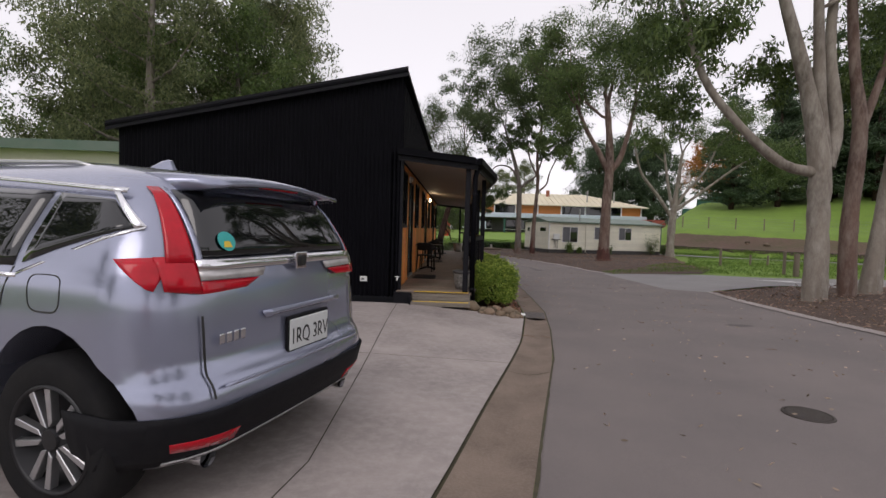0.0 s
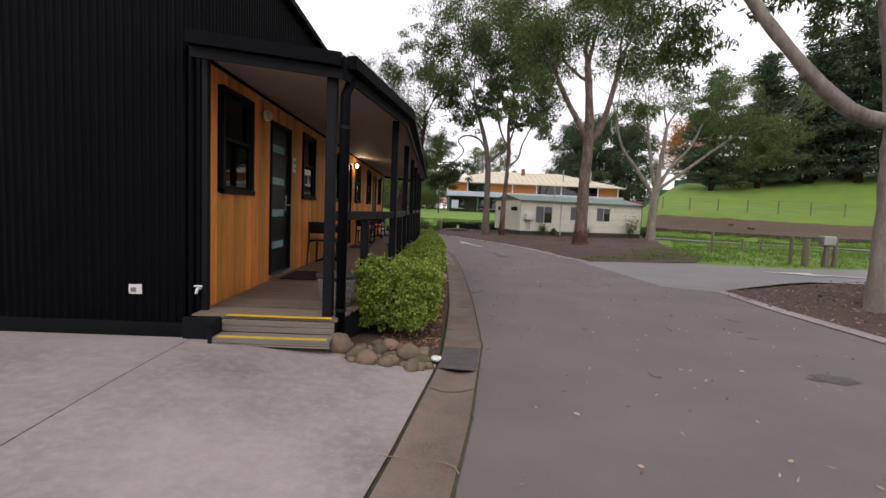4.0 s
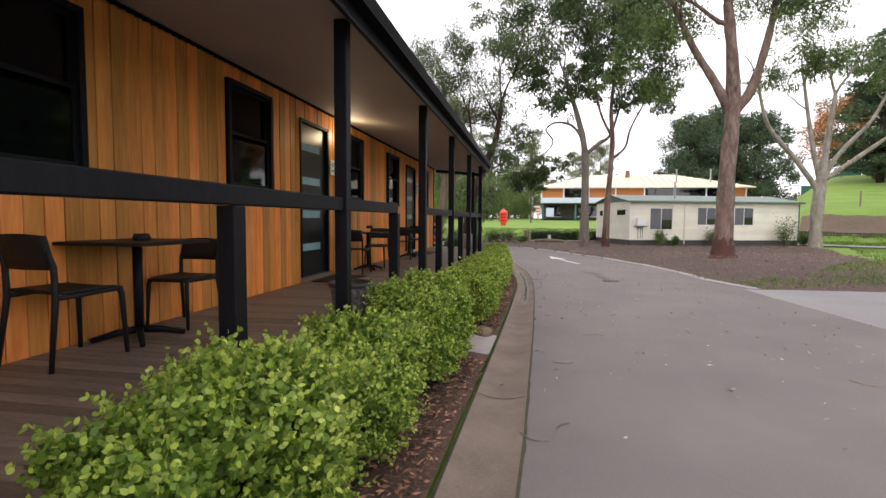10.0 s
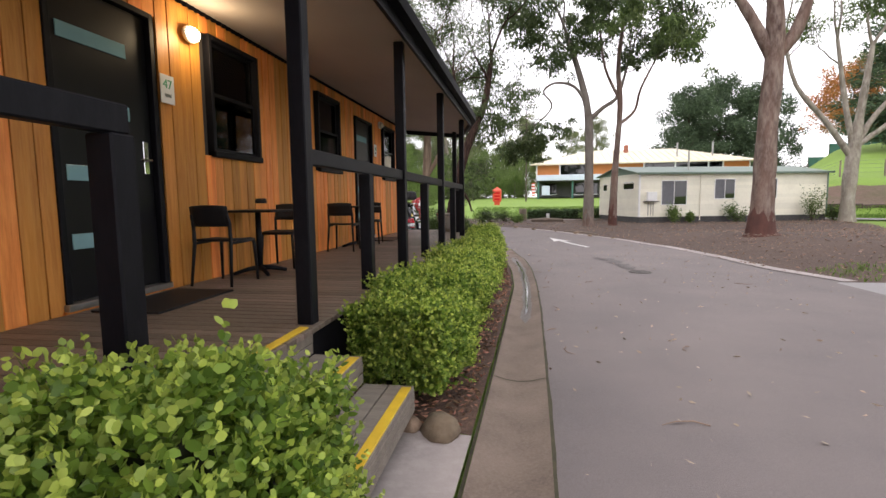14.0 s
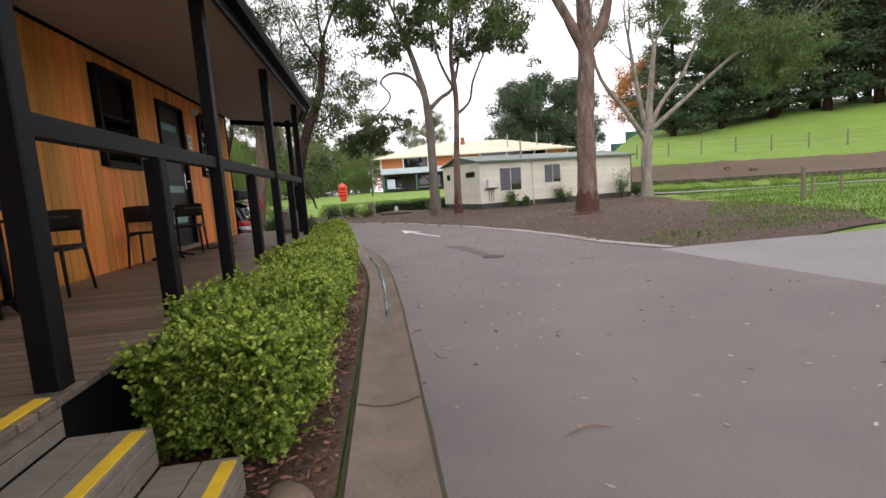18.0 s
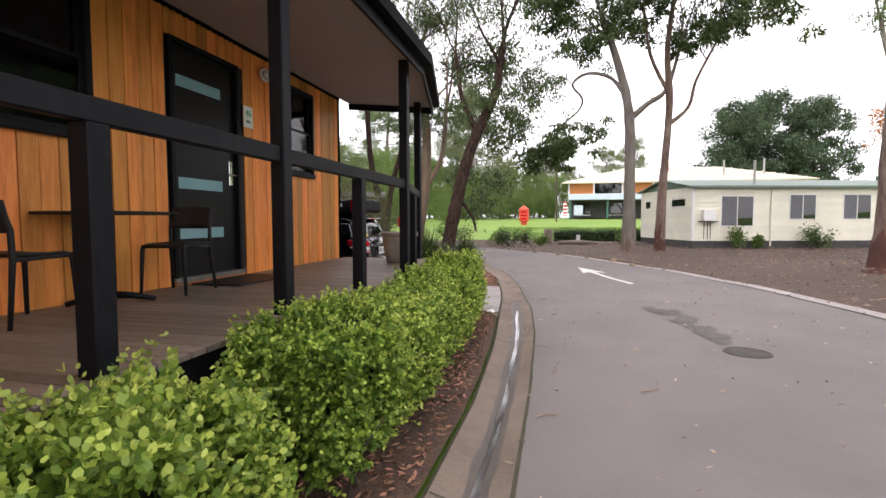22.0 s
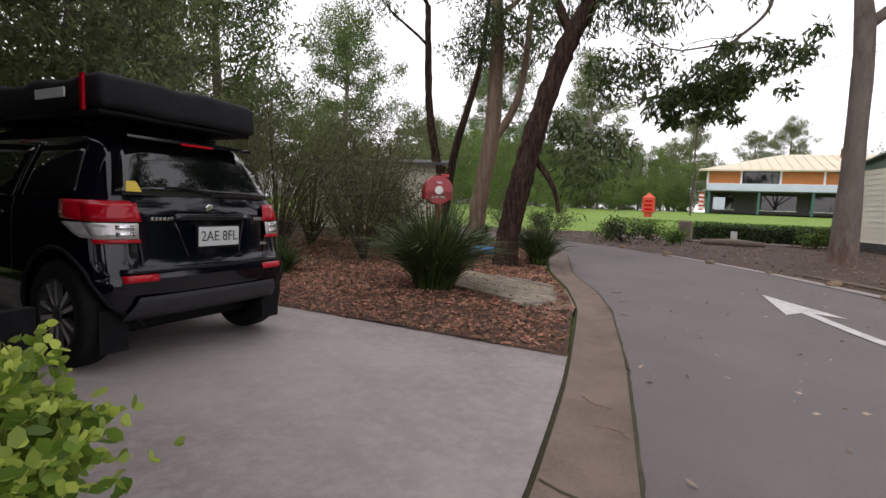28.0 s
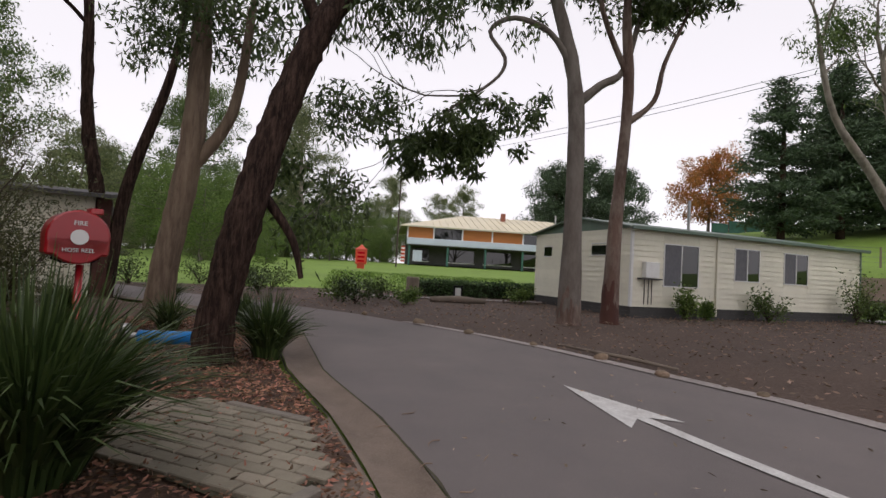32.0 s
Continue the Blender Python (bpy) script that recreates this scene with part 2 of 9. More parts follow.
M["leaf_hedge"] = leafy("leaf_hedge", (0.14, 0.25, 0.035), (0.25, 0.36, 0.06), 0.35, 0.42)
M["leaf_tip"] = leafy("leaf_tip", (0.34, 0.47, 0.075), (0.5, 0.56, 0.14), 0.4, 0.42)
# near-black filler: the shade deep inside a hedge, put into the colour
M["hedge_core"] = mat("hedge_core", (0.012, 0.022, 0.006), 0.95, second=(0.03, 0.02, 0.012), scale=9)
M["twig"] = mat("twig", (0.055, 0.036, 0.025), 0.9, second=(0.03, 0.02, 0.015), scale=9)
M["stone"] = mat("stone", (0.19, 0.135, 0.085), 0.85, second=(0.1, 0.078, 0.055), scale=9, amount=0.85, bump=0.6, bump_scale=40, fine=(0.27, 0.21, 0.145), fine_scale=26, per_object=0.45)


# ---- shapes ----
def thing(name, label="", category="", group="", kind="", at=None):
    """An Empty at the base of a thing; its parts hang under it."""
    ob = new(name)
    ob.empty_display_size = 0.1
    if at is not None:
        ob.matrix_world = at
    return tagged(ob, label, category, group, kind)


def link_mesh(name, bm, material, smooth=False):
    me = bpy.data.meshes.new(name)
    bm.to_mesh(me)
    bm.free()
    if smooth:
        me.polygons.foreach_set("use_smooth", [True] * len(me.polygons))
    me.materials.append(M[material] if isinstance(material, str) else material)
    return me


def part(name, bm, material, parent=None, label="", smooth=False, kind=""):
    ob = new(name, link_mesh(name, bm, material, smooth))
    if parent is not None:
        ob.parent = parent
    return tagged(ob, label, "", "", kind)


def solo(name, bm, material, label, category, group="", kind="", smooth=False):
    """A thing of one mesh."""
    return tagged(new(name, link_mesh(name, bm, material, smooth)), label, category, group, kind)


def box(x0, y0, z0, x1, y1, z1, bevel=0.0, bm=None, m=None, seg=1):
    """A box between two corners, with rounded edges if asked."""
    b = bmesh.new()
    bmesh.ops.create_cube(b, size=1)
    bmesh.ops.scale(b, vec=(abs(x1 - x0), abs(y1 - y0), abs(z1 - z0)), verts=b.verts)
    if bevel:
        bmesh.ops.bevel(b, geom=b.edges[:], offset=bevel, segments=seg, affect="EDGES", profile=0.5)
    bmesh.ops.translate(b, vec=((x0 + x1) / 2, (y0 + y1) / 2, (z0 + z1) / 2), verts=b.verts)
    return joined(b, bm, m)


def joined(b, bm, m=None):
    if m is not None:
        bmesh.ops.transform(b, matrix=m, verts=b.verts)
    if bm is None:
        return b
    me = bpy.data.meshes.new("tmp")
    b.to_mesh(me)
    b.free()
    bm.from_mesh(me)
    bpy.data.meshes.remove(me)
    return bm


def tube(points, radii, sides=8, bm=None, caps=True, m=None):
    """A round bar through points, with a radius at each."""
    b = bm if (bm is not None and m is None) else bmesh.new()
    pts = [Vector(p) for p in points]
    radii = [radii] * len(pts) if isinstance(radii, (int, float)) else radii
    rings, up = [], None
    for i, p in enumerate(pts):
        d = (pts[min(i + 1, len(pts) - 1)] - pts[max(i - 1, 0)]).normalized()
        if up is None:
            up = d.orthogonal().normalized()
        side = d.cross(up)
        side = side.normalized() if side.length > 1e-4 else d.orthogonal().normalized()
        up = side.cross(d).normalized()
        rings.append([b.verts.new(p + radii[i] * (math.cos(a) * up + math.sin(a) * side)) for a in (2 * math.pi * k / sides for k in range(sides))])
    for r0, r1 in zip(rings, rings[1:]):
        for k in range(sides):
            b.faces.new((r0[k], r0[(k + 1) % sides], r1[(k + 1) % sides], r1[k]))
    if caps:
        b.faces.new(rings[0][::-1])
        b.faces.new(rings[-1])
    if b is bm:
        return bm
    return joined(b, bm, m)


def lathe(profile, sides=20, bm=None, m=None, caps=True):
    """A turned body: rings of (radius, height)."""
    b = bmesh.new()
    rings = []
    for r, z in profile:
        rings.append([b.verts.new((r * math.cos(a), r * math.sin(a), z)) for a in (2 * math.pi * k / sides for k in range(sides))])
    for r0, r1 in zip(rings, rings[1:]):
        for k in range(sides):
            b.faces.new((r0[k], r0[(k + 1) % sides], r1[(k + 1) % sides], r1[k]))
    if caps and profile[0][0] > 1e-4:
        b.faces.new(rings[0][::-1])
    if caps and profile[-1][0] > 1e-4:
        b.faces.new(rings[-1])
    bmesh.ops.remove_doubles(b, verts=b.verts, dist=1e-5)
    return joined(b, bm, m)


def prism(outline, axis, lo, hi, bevel=0.0, bm=None, m=None):
    """An outline of (u, v), pushed along an axis: x takes (y, z), y takes (x, z), z takes (x, y)."""
    b = bmesh.new()

    def at(u, v, w):
        return {"x": (w, u, v), "y": (u, w, v), "z": (u, v, w)}[axis]

    a = [b.verts.new(at(u, v, lo)) for u, v in outline]
    c = [b.verts.new(at(u, v, hi)) for u, v in outline]
    b.faces.new(a)
    b.faces.new(c[::-1])
    for i in range(len(a)):
        j = (i + 1) % len(a)
        b.faces.new((a[j], a[i], c[i], c[j]))
    bmesh.ops.recalc_face_normals(b, faces=b.faces)
    if bevel:
        bmesh.ops.bevel(b, geom=b.edges[:], offset=bevel, segments=1, affect="EDGES", profile=0.5)
    return joined(b, bm, m)


def rock(size, seed, squash=0.7, bm=None, m=None, sub=2):
    b = bmesh.new()
    bmesh.ops.create_icosphere(b, subdivisions=sub, radius=1)
    for v in b.verts:
        f = 1 + 0.3 * noise.noise(v.co * 1.2 + Vector((seed * 7.3, seed * 3.1, seed))) + 0.1 * noise.noise(v.co * 3 + Vector((seed, 0, seed * 2)))
        v.co = Vector((v.co.x * f, v.co.y * f * 0.85, v.co.z * f * squash)) * size
    return joined(b, bm, m)


def text_part(words, size, m, material, parent, name="lettering", extrude=0.002):
    """Letters in the built-in font, as a mesh under a thing."""
    cu = bpy.data.curves.new(name, "FONT")
    cu.body, cu.size, cu.align_x, cu.align_y, cu.extrude = words, size, "CENTER", "CENTER", extrude
    tmp = bpy.data.objects.new("tmp_text", cu)
    scene.collection.objects.link(tmp)
    me = bpy.data.meshes.new_from_object(tmp.evaluated_get(bpy.context.evaluated_depsgraph_get()))
    bpy.data.objects.remove(tmp)
    me.transform(m)
    me.materials.clear()
    me.materials.append(M[material])
    ob = new(name, me)
    ob.parent = parent
    return ob


def smooth01(a, b, v):
    t = min(1.0, max(0.0, (v - a) / (b - a)))
    return t * t * (3 - 2 * t)


# ---- the lie of the land ----
GY = ([-40, -5, 0, 3.5, 6, 8.8, 12, 16, 20, 23, 27.6, 30, 32, 34, 37, 41, 44, 48, 56, 70, 95, 120, 160], [0.1, 0.03, 0.02, -0.02, -0.1, -0.19, -0.27, -0.37, -0.45, -0.5, -0.58, -0.61, -0.58, -0.5, -0.36, -0.4, -0.36, -0.2, 0.1, 0.36, 1.12, 1.4, 1.6])
ROAD_L = ([-40, 0, 2.3, 3.2, 5.2, 7.0, 9.0, 11.1, 13, 16, 19.2, 21.3, 23.3, 25.1, 26, 27.7, 28.9, 29.8, 30.9, 32.5, 34.8, 36, 38, 41, 46, 50], [-8.5, -0.3, 0.24, 0.44, 0.9, 1.21, 1.48, 1.58, 1.65, 1.71, 1.75, 1.74, 1.68, 1.54, 1.4, 1.17, 0.95, 0.79, 0.46, -0.2, -0.8, -1.9, -4.5, -9, -16, -22])
GUT_L = ([-40, 0, 2.3, 3.65, 5.2, 6.2, 8.4, 10.2, 11.8, 13.3, 15, 17, 19, 21, 22.7, 24.6, 25.8, 26.9, 27.6, 28.9, 29.7, 30.9, 32.5, 34.8, 36, 38, 41, 46], [-9, -0.85, -0.24, 0.09, 0.47, 0.69, 1.03, 1.14, 1.22, 1.25, 1.29, 1.33, 1.36, 1.38, 1.3, 1.13, 1.03, 0.9, 0.79, 0.57, 0.43, 0.06, -0.6, -1.25, -2.35, -5, -9.6, -16.7])
ROAD_R = ([-40, 0, 7.4, 9.5, 12.1, 14.7, 15.2, 21.5, 23.6, 25.5, 27.8, 28.9, 30.7, 31.8, 32.9, 34.1, 35.1, 36.5, 38.5, 41, 45, 50], [3, 5.9, 6.48, 6.58, 6.8, 7.25, 6.7, 6.62, 6.12, 6.05, 5.83, 5.66, 5.1, 4.66, 3.85, 3.0, 2.1, 0.45, -1.8, -5, -10.5, -16])
RISE_R = ([-40, 13, 14.8, 16, 20.5, 23, 26, 31, 35], [0.36, 0.36, 0.28, 0.15, 0.15, 0.26, 0.35, 0.3, 0.0])


def along(table, y):
    return float(np.interp(y, *table))


def gz(x, y):
    """Height of the ground."""
    z = along(GY, y)
    gl = along(GUT_L, y)
    if x < gl:
        z += min(0.17, 0.1 * (gl - x)) * smooth01(3, 8, y) * (1 - smooth01(8.3, 9.2, y)) + min(0.14, 0.05 * (gl - x)) * smooth01(8.3, 9.2, y) * (1 - 0.9 * smooth01(19, 24.5, y))
    rr = along(ROAD_R, y)
    if x > rr:
        z += min(1.0, 0.3 * (x - rr)) * along(RISE_R, y)
    s = (x - 17.6) * 0.465 + (y - 43.5) * 0.886
    hill = 0.0
    if s > 3:
        hill = 0.5 * smooth01(3, 4.2, s) + 1.7 * smooth01(4.5, 12, s) + 4.2 * smooth01(10, 48, s) + 2.1 * smooth01(42, 60, x) * smooth01(10, 16, s)
        hill *= smooth01(0.43, 0.6, (x - 1.6) / (y - 16)) if y > 36 else 1.0
    return z + hill


def grid(xs, ys, dz=0.0, wob=0.0):
    b = bmesh.new()
    vs = [[b.verts.new((x, y, gz(x, y) + dz + wob * noise.noise(Vector((x * 1.7, y * 1.7, 3))))) for x in xs] for y in ys]
    for r0, r1 in zip(vs, vs[1:]):
        for k in range(len(xs) - 1):
            b.faces.new((r0[k], r0[k + 1], r1[k + 1], r1[k]))
    return b


def ribbon(lefts, rights, ys, across=4, dz=0.0, dish=0.0, wob=0.0):
    """A strip of ground between two lines given as x over y."""
    b = bmesh.new()
    rows = []
    for y in ys:
        a, c = lefts(y), rights(y)
        row = []
        for k in range(across + 1):
            f = k / across
            x = a + (c - a) * f
            row.append(b.verts.new((x, y, gz(x, y) + dz - dish * math.sin(math.pi * f) + wob * noise.noise(Vector((x * 2.3, y * 2.3, 9))))))
        rows.append(row)
    for r0, r1 in zip(rows, rows[1:]):
        for k in range(across):
            b.faces.new((r0[k], r0[k + 1], r1[k + 1], r1[k]))
    return b


def sheet(points, dz=0.0, step=0.5, thick=0.0, wob=0.0):
    """A flat patch of ground inside an outline, following the land."""
    b = bmesh.new()
    f = b.faces.new([b.verts.new((x, y, 0)) for x, y in points])
    xs, ys = [p[0] for p in points], [p[1] for p in points]
    for k in range(1, int((max(xs) - min(xs)) / step) + 1):
        bmesh.ops.bisect_plane(b, geom=b.verts[:] + b.edges[:] + b.faces[:], plane_co=(min(xs) + k * step, 0, 0), plane_no=(1, 0, 0))
    for k in range(1, int((max(ys) - min(ys)) / step) + 1):
        bmesh.ops.bisect_plane(b, geom=b.verts[:] + b.edges[:] + b.faces[:], plane_co=(0, min(ys) + k * step, 0), plane_no=(0, 1, 0))
    for v in b.verts:
        v.co.z = gz(v.co.x, v.co.y) + dz + wob * noise.noise(Vector((v.co.x * 2.1, v.co.y * 2.1, 5)))
    bmesh.ops.recalc_face_normals(b, faces=b.faces)
    if sum(f.normal.z for f in b.faces) < 0:
        bmesh.ops.reverse_faces(b, faces=b.faces)
    return b


def span(a, b, step):
    n = max(1, int(round((b - a) / step)))
    return [a + (b - a) * k / n for k in range(n + 1)]


far_x = [-700, -300, -120, -60, -30] + span(-20, 44, 1.0) + [50, 60, 75, 100, 150, 300, 700]
far_y = [-700, -300, -120, -60, -35] + span(-20, 80, 1.0) + [90, 110, 150, 300, 700]
tagged(new("ground", link_mesh("ground", grid(far_x, far_y, -0.06), "ground", True)), "green grass over gently rising ground", "lawn", kind="structure")
ys = span(-30, 48, 0.5)
tagged(new("road", link_mesh("road", ribbon(lambda y: along(ROAD_L, y), lambda y: along(ROAD_R, y), ys, 8), "asphalt", True)), "grey worn asphalt park road", "road", kind="structure")
tagged(new("gutter", link_mesh("gutter", ribbon(lambda y: along(GUT_L, y) + 0.012, lambda y: along(ROAD_L, y) - 0.012, span(-30, 43, 0.5), 4, 0.006, 0.035), "kerb", True)), "brown stained concrete dish gutter along the road", "gutter", kind="structure")
tagged(new("road_edge", link_mesh("road_edge", ribbon(lambda y: along(ROAD_L, y) - 0.012, lambda y: along(ROAD_L, y) + 0.008 + 0.006 * noise.noise(Vector((y * 2.3, 0, 1))) + 0.008 * noise.noise(Vector((y * 9.1, 0, 4))), span(-30, 43, 0.1), 1, 0.008), "joint")), "dark mossy crack between gutter and asphalt", "crack", kind="structure")
tagged(new("gutter_bed", link_mesh("gutter_bed", ribbon(lambda y: along(GUT_L, y) - 0.012, lambda y: along(GUT_L, y) + 0.006, span(-30, 43, 0.5), 1, -0.012), "joint")), "mossy joint beside the gutter", "crack", kind="structure")
SIDE = [(6.45, 14.2), (7.3, 14.62), (10, 15.4), (16, 16.6), (30, 17.5), (60, 17), (60, 23), (30, 22), (18, 21.2), (13, 20.4), (9, 21.0), (6.7, 21.85), (6.2, 21.9), (6.1, 14.3)]
tagged(new("road_side", link_mesh("road_side", sheet(SIDE, -0.004, 1.0), "old_asphalt", True)), "pale grey asphalt side road", "road", kind="structure")


# ---- driveways, beds and verges ----
def paved(name, label, x_of, y0, y1, cols, rows, material="concrete", gap=0.008):
    """A concrete apron of panels with open joints."""
    home = thing(name, label, "driveway", kind="structure")
    for i in range(len(cols) - 1):
        for j in range(len(rows) - 1):
            def lx(y, c=cols[i]):
                return x_of(y, c) + gap / 2

            def rx(y, c=cols[i + 1]):
                return x_of(y, c) - gap / 2
            b = ribbon(lx, rx, span(rows[j] + gap / 2, rows[j + 1] - gap / 2, 0.6), 4, 0.002)
            part("panel", b, material, home, smooth=True)
    part("joint_bed", ribbon(lambda y: x_of(y, cols[0]), lambda y: x_of(y, cols[-1]), span(rows[0], rows[-1], 0.6), 8, -0.014), "joint", home)
    return home


paved("driveway_near", "stained grey concrete driveway with sawn joints", lambda y, c: along(GUT_L, y) - 0.012 if c == 0 else min(along(GUT_L, y) - 0.012 - 0.35 * c, 1.05 - c - 0.035 * (y - 3)), -14, 8.25, [9.5, 6.4, 4.2, 2.05, 0.0], [-14, -9.5, -5, -0.5, 4.9, 8.25])
paved("driveway_far", "smooth grey concrete car space", lambda y, c: (along(GUT_L, y) - 0.012) if c == 0 else -c, 24.6, 27.7, [8.5, 4.2, 0.0], [24.6, 27.7])
BED_FAR = [(0.76, 27.67), (-2.4, 27.68), (-8.5, 27.69), (-13, 30), (-14, 41), (-9.6, 40.6), (-5.0, 37.6), (-2.4, 35.8), (-1.3, 34.6), (-0.65, 32.4), (0.02, 30.85), (0.38, 29.7), (0.53, 28.9)]
tagged(new("bed_far", link_mesh("bed_far", sheet(BED_FAR, 0.012, 0.4, wob=0.03), "mulch", True)), "garden bed of brown bark mulch", "garden bed", kind="structure")
tagged(new("bed_hedge", link_mesh("bed_hedge", ribbon(lambda y: 0.2 if y > 9.6 else 0.0, lambda y: along(GUT_L, y) - 0.02, span(8.3, 14.85, 0.35), 6, 0.02, wob=0.03), "mulch", True)), "dark mulched bed under the hedge", "garden bed", kind="structure")
tagged(new("bed_hedge", link_mesh("bed_hedge", ribbon(lambda y: 0.2, lambda y: along(GUT_L, y) - 0.02, span(15.78, 24.58, 0.35), 6, 0.02, wob=0.03), "mulch", True)), "dark mulched bed under the hedge", "garden bed", kind="structure")
SOIL = [(6.62, 21.9), (8.6, 21.25), (10.5, 21.5), (12, 23.6), (12.4, 27), (14.6, 32), (16.6, 38), (17.3, 41.0), (18.5, 46.5), (3, 46.5), (-5, 45), (-9.5, 44.2), (-5, 41.2), (-1.8, 38.7), (0.4, 36.6), (2.0, 35.2), (2.95, 34.25), (3.8, 33.05), (4.6, 31.95), (5.05, 30.8), (5.6, 28.9), (5.78, 27.8), (6.0, 25.5), (6.06, 23.6)]
tagged(new("verge_right", link_mesh("verge_right", sheet(SOIL, -0.03, 0.8, wob=0.02), "soil", True)), "bare brown soil strewn with leaf litter", "verge", kind="structure")
ISLE = [(7.2, 14.6), (6.75, 12.1), (6.53, 9.5), (6.43, 7.4), (5.85, 0), (3, -39), (40, -39), (40, 17), (30, 17.3), (16, 16.4), (10, 15.2)]
tagged(new("verge_island", link_mesh("verge_island", sheet(ISLE, -0.03, 1.0, wob=0.02), "soil", True)), "brown leaf-littered verge under the gum trees", "verge", kind="structure")


# ---- the cabins ----
WX, Y0, Y1, DECK = -1.25, 8.5, 24.55, 0.2
WIN = [(9.0, 9.755), (12.055, 12.785), (14.425, 15.155), (17.495, 18.225), (19.825, 20.56), (22.945, 23.72)]
DOOR = [(10.48, 11.39), (15.91, 16.8), (21.32, 22.24)]
WZ, DZ = (1.35, 2.33), (DECK, 2.3)
house = thing("cabin_row", "row of three cabins with black steel walls and cedar fronts", "building")


def corrugated(a, c, z0, z1, out, pitch=0.076, deep=0.016):
    """A wall of upright ribbed steel between two plan points; z1 may be a function of the run."""
    b = bmesh.new()
    a, c, out = Vector((*a, 0)), Vector((*c, 0)), Vector((*out, 0))
    n = int((c - a).length / pitch * 4)
    low, high = [], []
    for k in range(n + 1):
        f = k / n
        p = a + (c - a) * f + out * deep * (1 if k % 4 in (1, 2) else 0)
        low.append(b.verts.new((p.x, p.y, z0)))
        high.append(b.verts.new((p.x, p.y, z1(f) if callable(z1) else z1)))
    for k in range(n):
        b.faces.new((low[k], low[k + 1], high[k + 1], high[k]))
    bmesh.ops.recalc_face_normals(b, faces=b.faces)
    return b


BACK = -6.15
TOP_F, TOP_B = 3.93, 2.95
part("wall_end", corrugated((BACK, Y0), (WX + 0.07, Y0), 0.07, lambda f: TOP_B + (TOP_F - TOP_B) * f, (0, -1)), "black_steel", house, "black ribbed steel cladding")
part("wall_end", corrugated((BACK, Y1), (WX + 0.02, Y1), -0.3, lambda f: TOP_B + (TOP_F - TOP_B) * f, (0, 1)), "black_steel", house, "black ribbed steel cladding")
part("wall_upper", corrugated((WX + 0.01, Y0), (WX + 0.01, Y1), 2.5, TOP_F, (1, 0)), "black_steel", house, "black ribbed steel cladding")
part("wall_back", box(BACK - 0.1, Y0, -0.3, BACK, Y1, TOP_B), "black_steel", house)
part("plinth", box(BACK, Y0 - 0.012, -0.35, WX + 0.07, Y0 + 0.05, 0.07), "black_paint", house)
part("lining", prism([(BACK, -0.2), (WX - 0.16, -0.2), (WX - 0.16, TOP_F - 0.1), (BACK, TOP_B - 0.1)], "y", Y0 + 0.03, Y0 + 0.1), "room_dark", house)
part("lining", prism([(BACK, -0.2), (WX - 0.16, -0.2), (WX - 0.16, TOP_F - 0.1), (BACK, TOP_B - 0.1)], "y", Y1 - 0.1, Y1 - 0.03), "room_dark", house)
part("corner_trim", box(WX + 0.04, Y0 - 0.03, 0.0, WX + 0.09, Y0 + 0.03, 2.6), "black_paint", house)
SL = (TOP_F - TOP_B) / (WX - BACK)
roof_o = [(BACK - 0.25, TOP_B - 0.25 * SL), (WX + 0.12, TOP_F + 0.12 * SL), (WX + 0.12, TOP_F + 0.12 * SL + 0.08), (BACK - 0.25, TOP_B - 0.25 * SL + 0.08)]
part("roof", prism(roof_o, "y", Y0 - 0.1, Y1 + 0.1), "black_steel", house, "black steel skillion roof")
bar = [(BACK - 0.25, TOP_B - 0.25 * SL - 0.06), (WX + 0.13, TOP_F + 0.13 * SL - 0.06), (WX + 0.13, TOP_F + 0.13 * SL + 0.1), (BACK - 0.25, TOP_B - 0.25 * SL + 0.1)]
part("barge", prism(bar, "y", Y0 - 0.14, Y0 - 0.1), "black_paint", house)
bar2 = [(u, v + 0.07) for u, v in bar[:2]] + [(u, v - 0.05) for u, v in bar[2:]]
part("barge_cap", prism(bar2, "y", Y0 - 0.16, Y0 - 0.14), "black_steel", house)
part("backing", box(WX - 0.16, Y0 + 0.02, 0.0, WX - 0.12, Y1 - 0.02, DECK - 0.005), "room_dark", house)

front = thing("wall_front", "vertical cedar boards in orange and brown tones", "wall", kind="structure")
OPEN = sorted([(a - 0.045, c + 0.045, WZ[0] - 0.045, WZ[1] + 0.045) for a, c in WIN] + [(a, c, DECK - 0.01, DZ[1]) for a, c in DOOR])
solid = []
y = Y0
for a, c, lo, hi in OPEN:
    solid.append((y, a, 0.0, 2.6))
    if lo > DECK + 0.1:
        solid.append((a, c, 0.0, lo))
    solid.append((a, c, hi, 2.6))
    y = c
solid.append((y, Y1, 0.0, 2.6))
bm = bmesh.new()
for a, c, lo, hi in solid:
    box(WX - 0.12, a, lo, WX - 0.03, c, hi, bm=bm)
part("core", bm, "room_dark", front)

# deck, steps and verandah
DECK_O = [(WX, 8.3), (0.06, 8.3), (0.42, 10.5), (0.42, 15.0), (0.42, 22.75), (0.02, 24.78), (WX, 24.78)]


def deck_edge(y):
    return float(np.interp(y, [8.3, 10.5, 22.75, 24.78], [0.06, 0.41, 0.41, 0.02]))


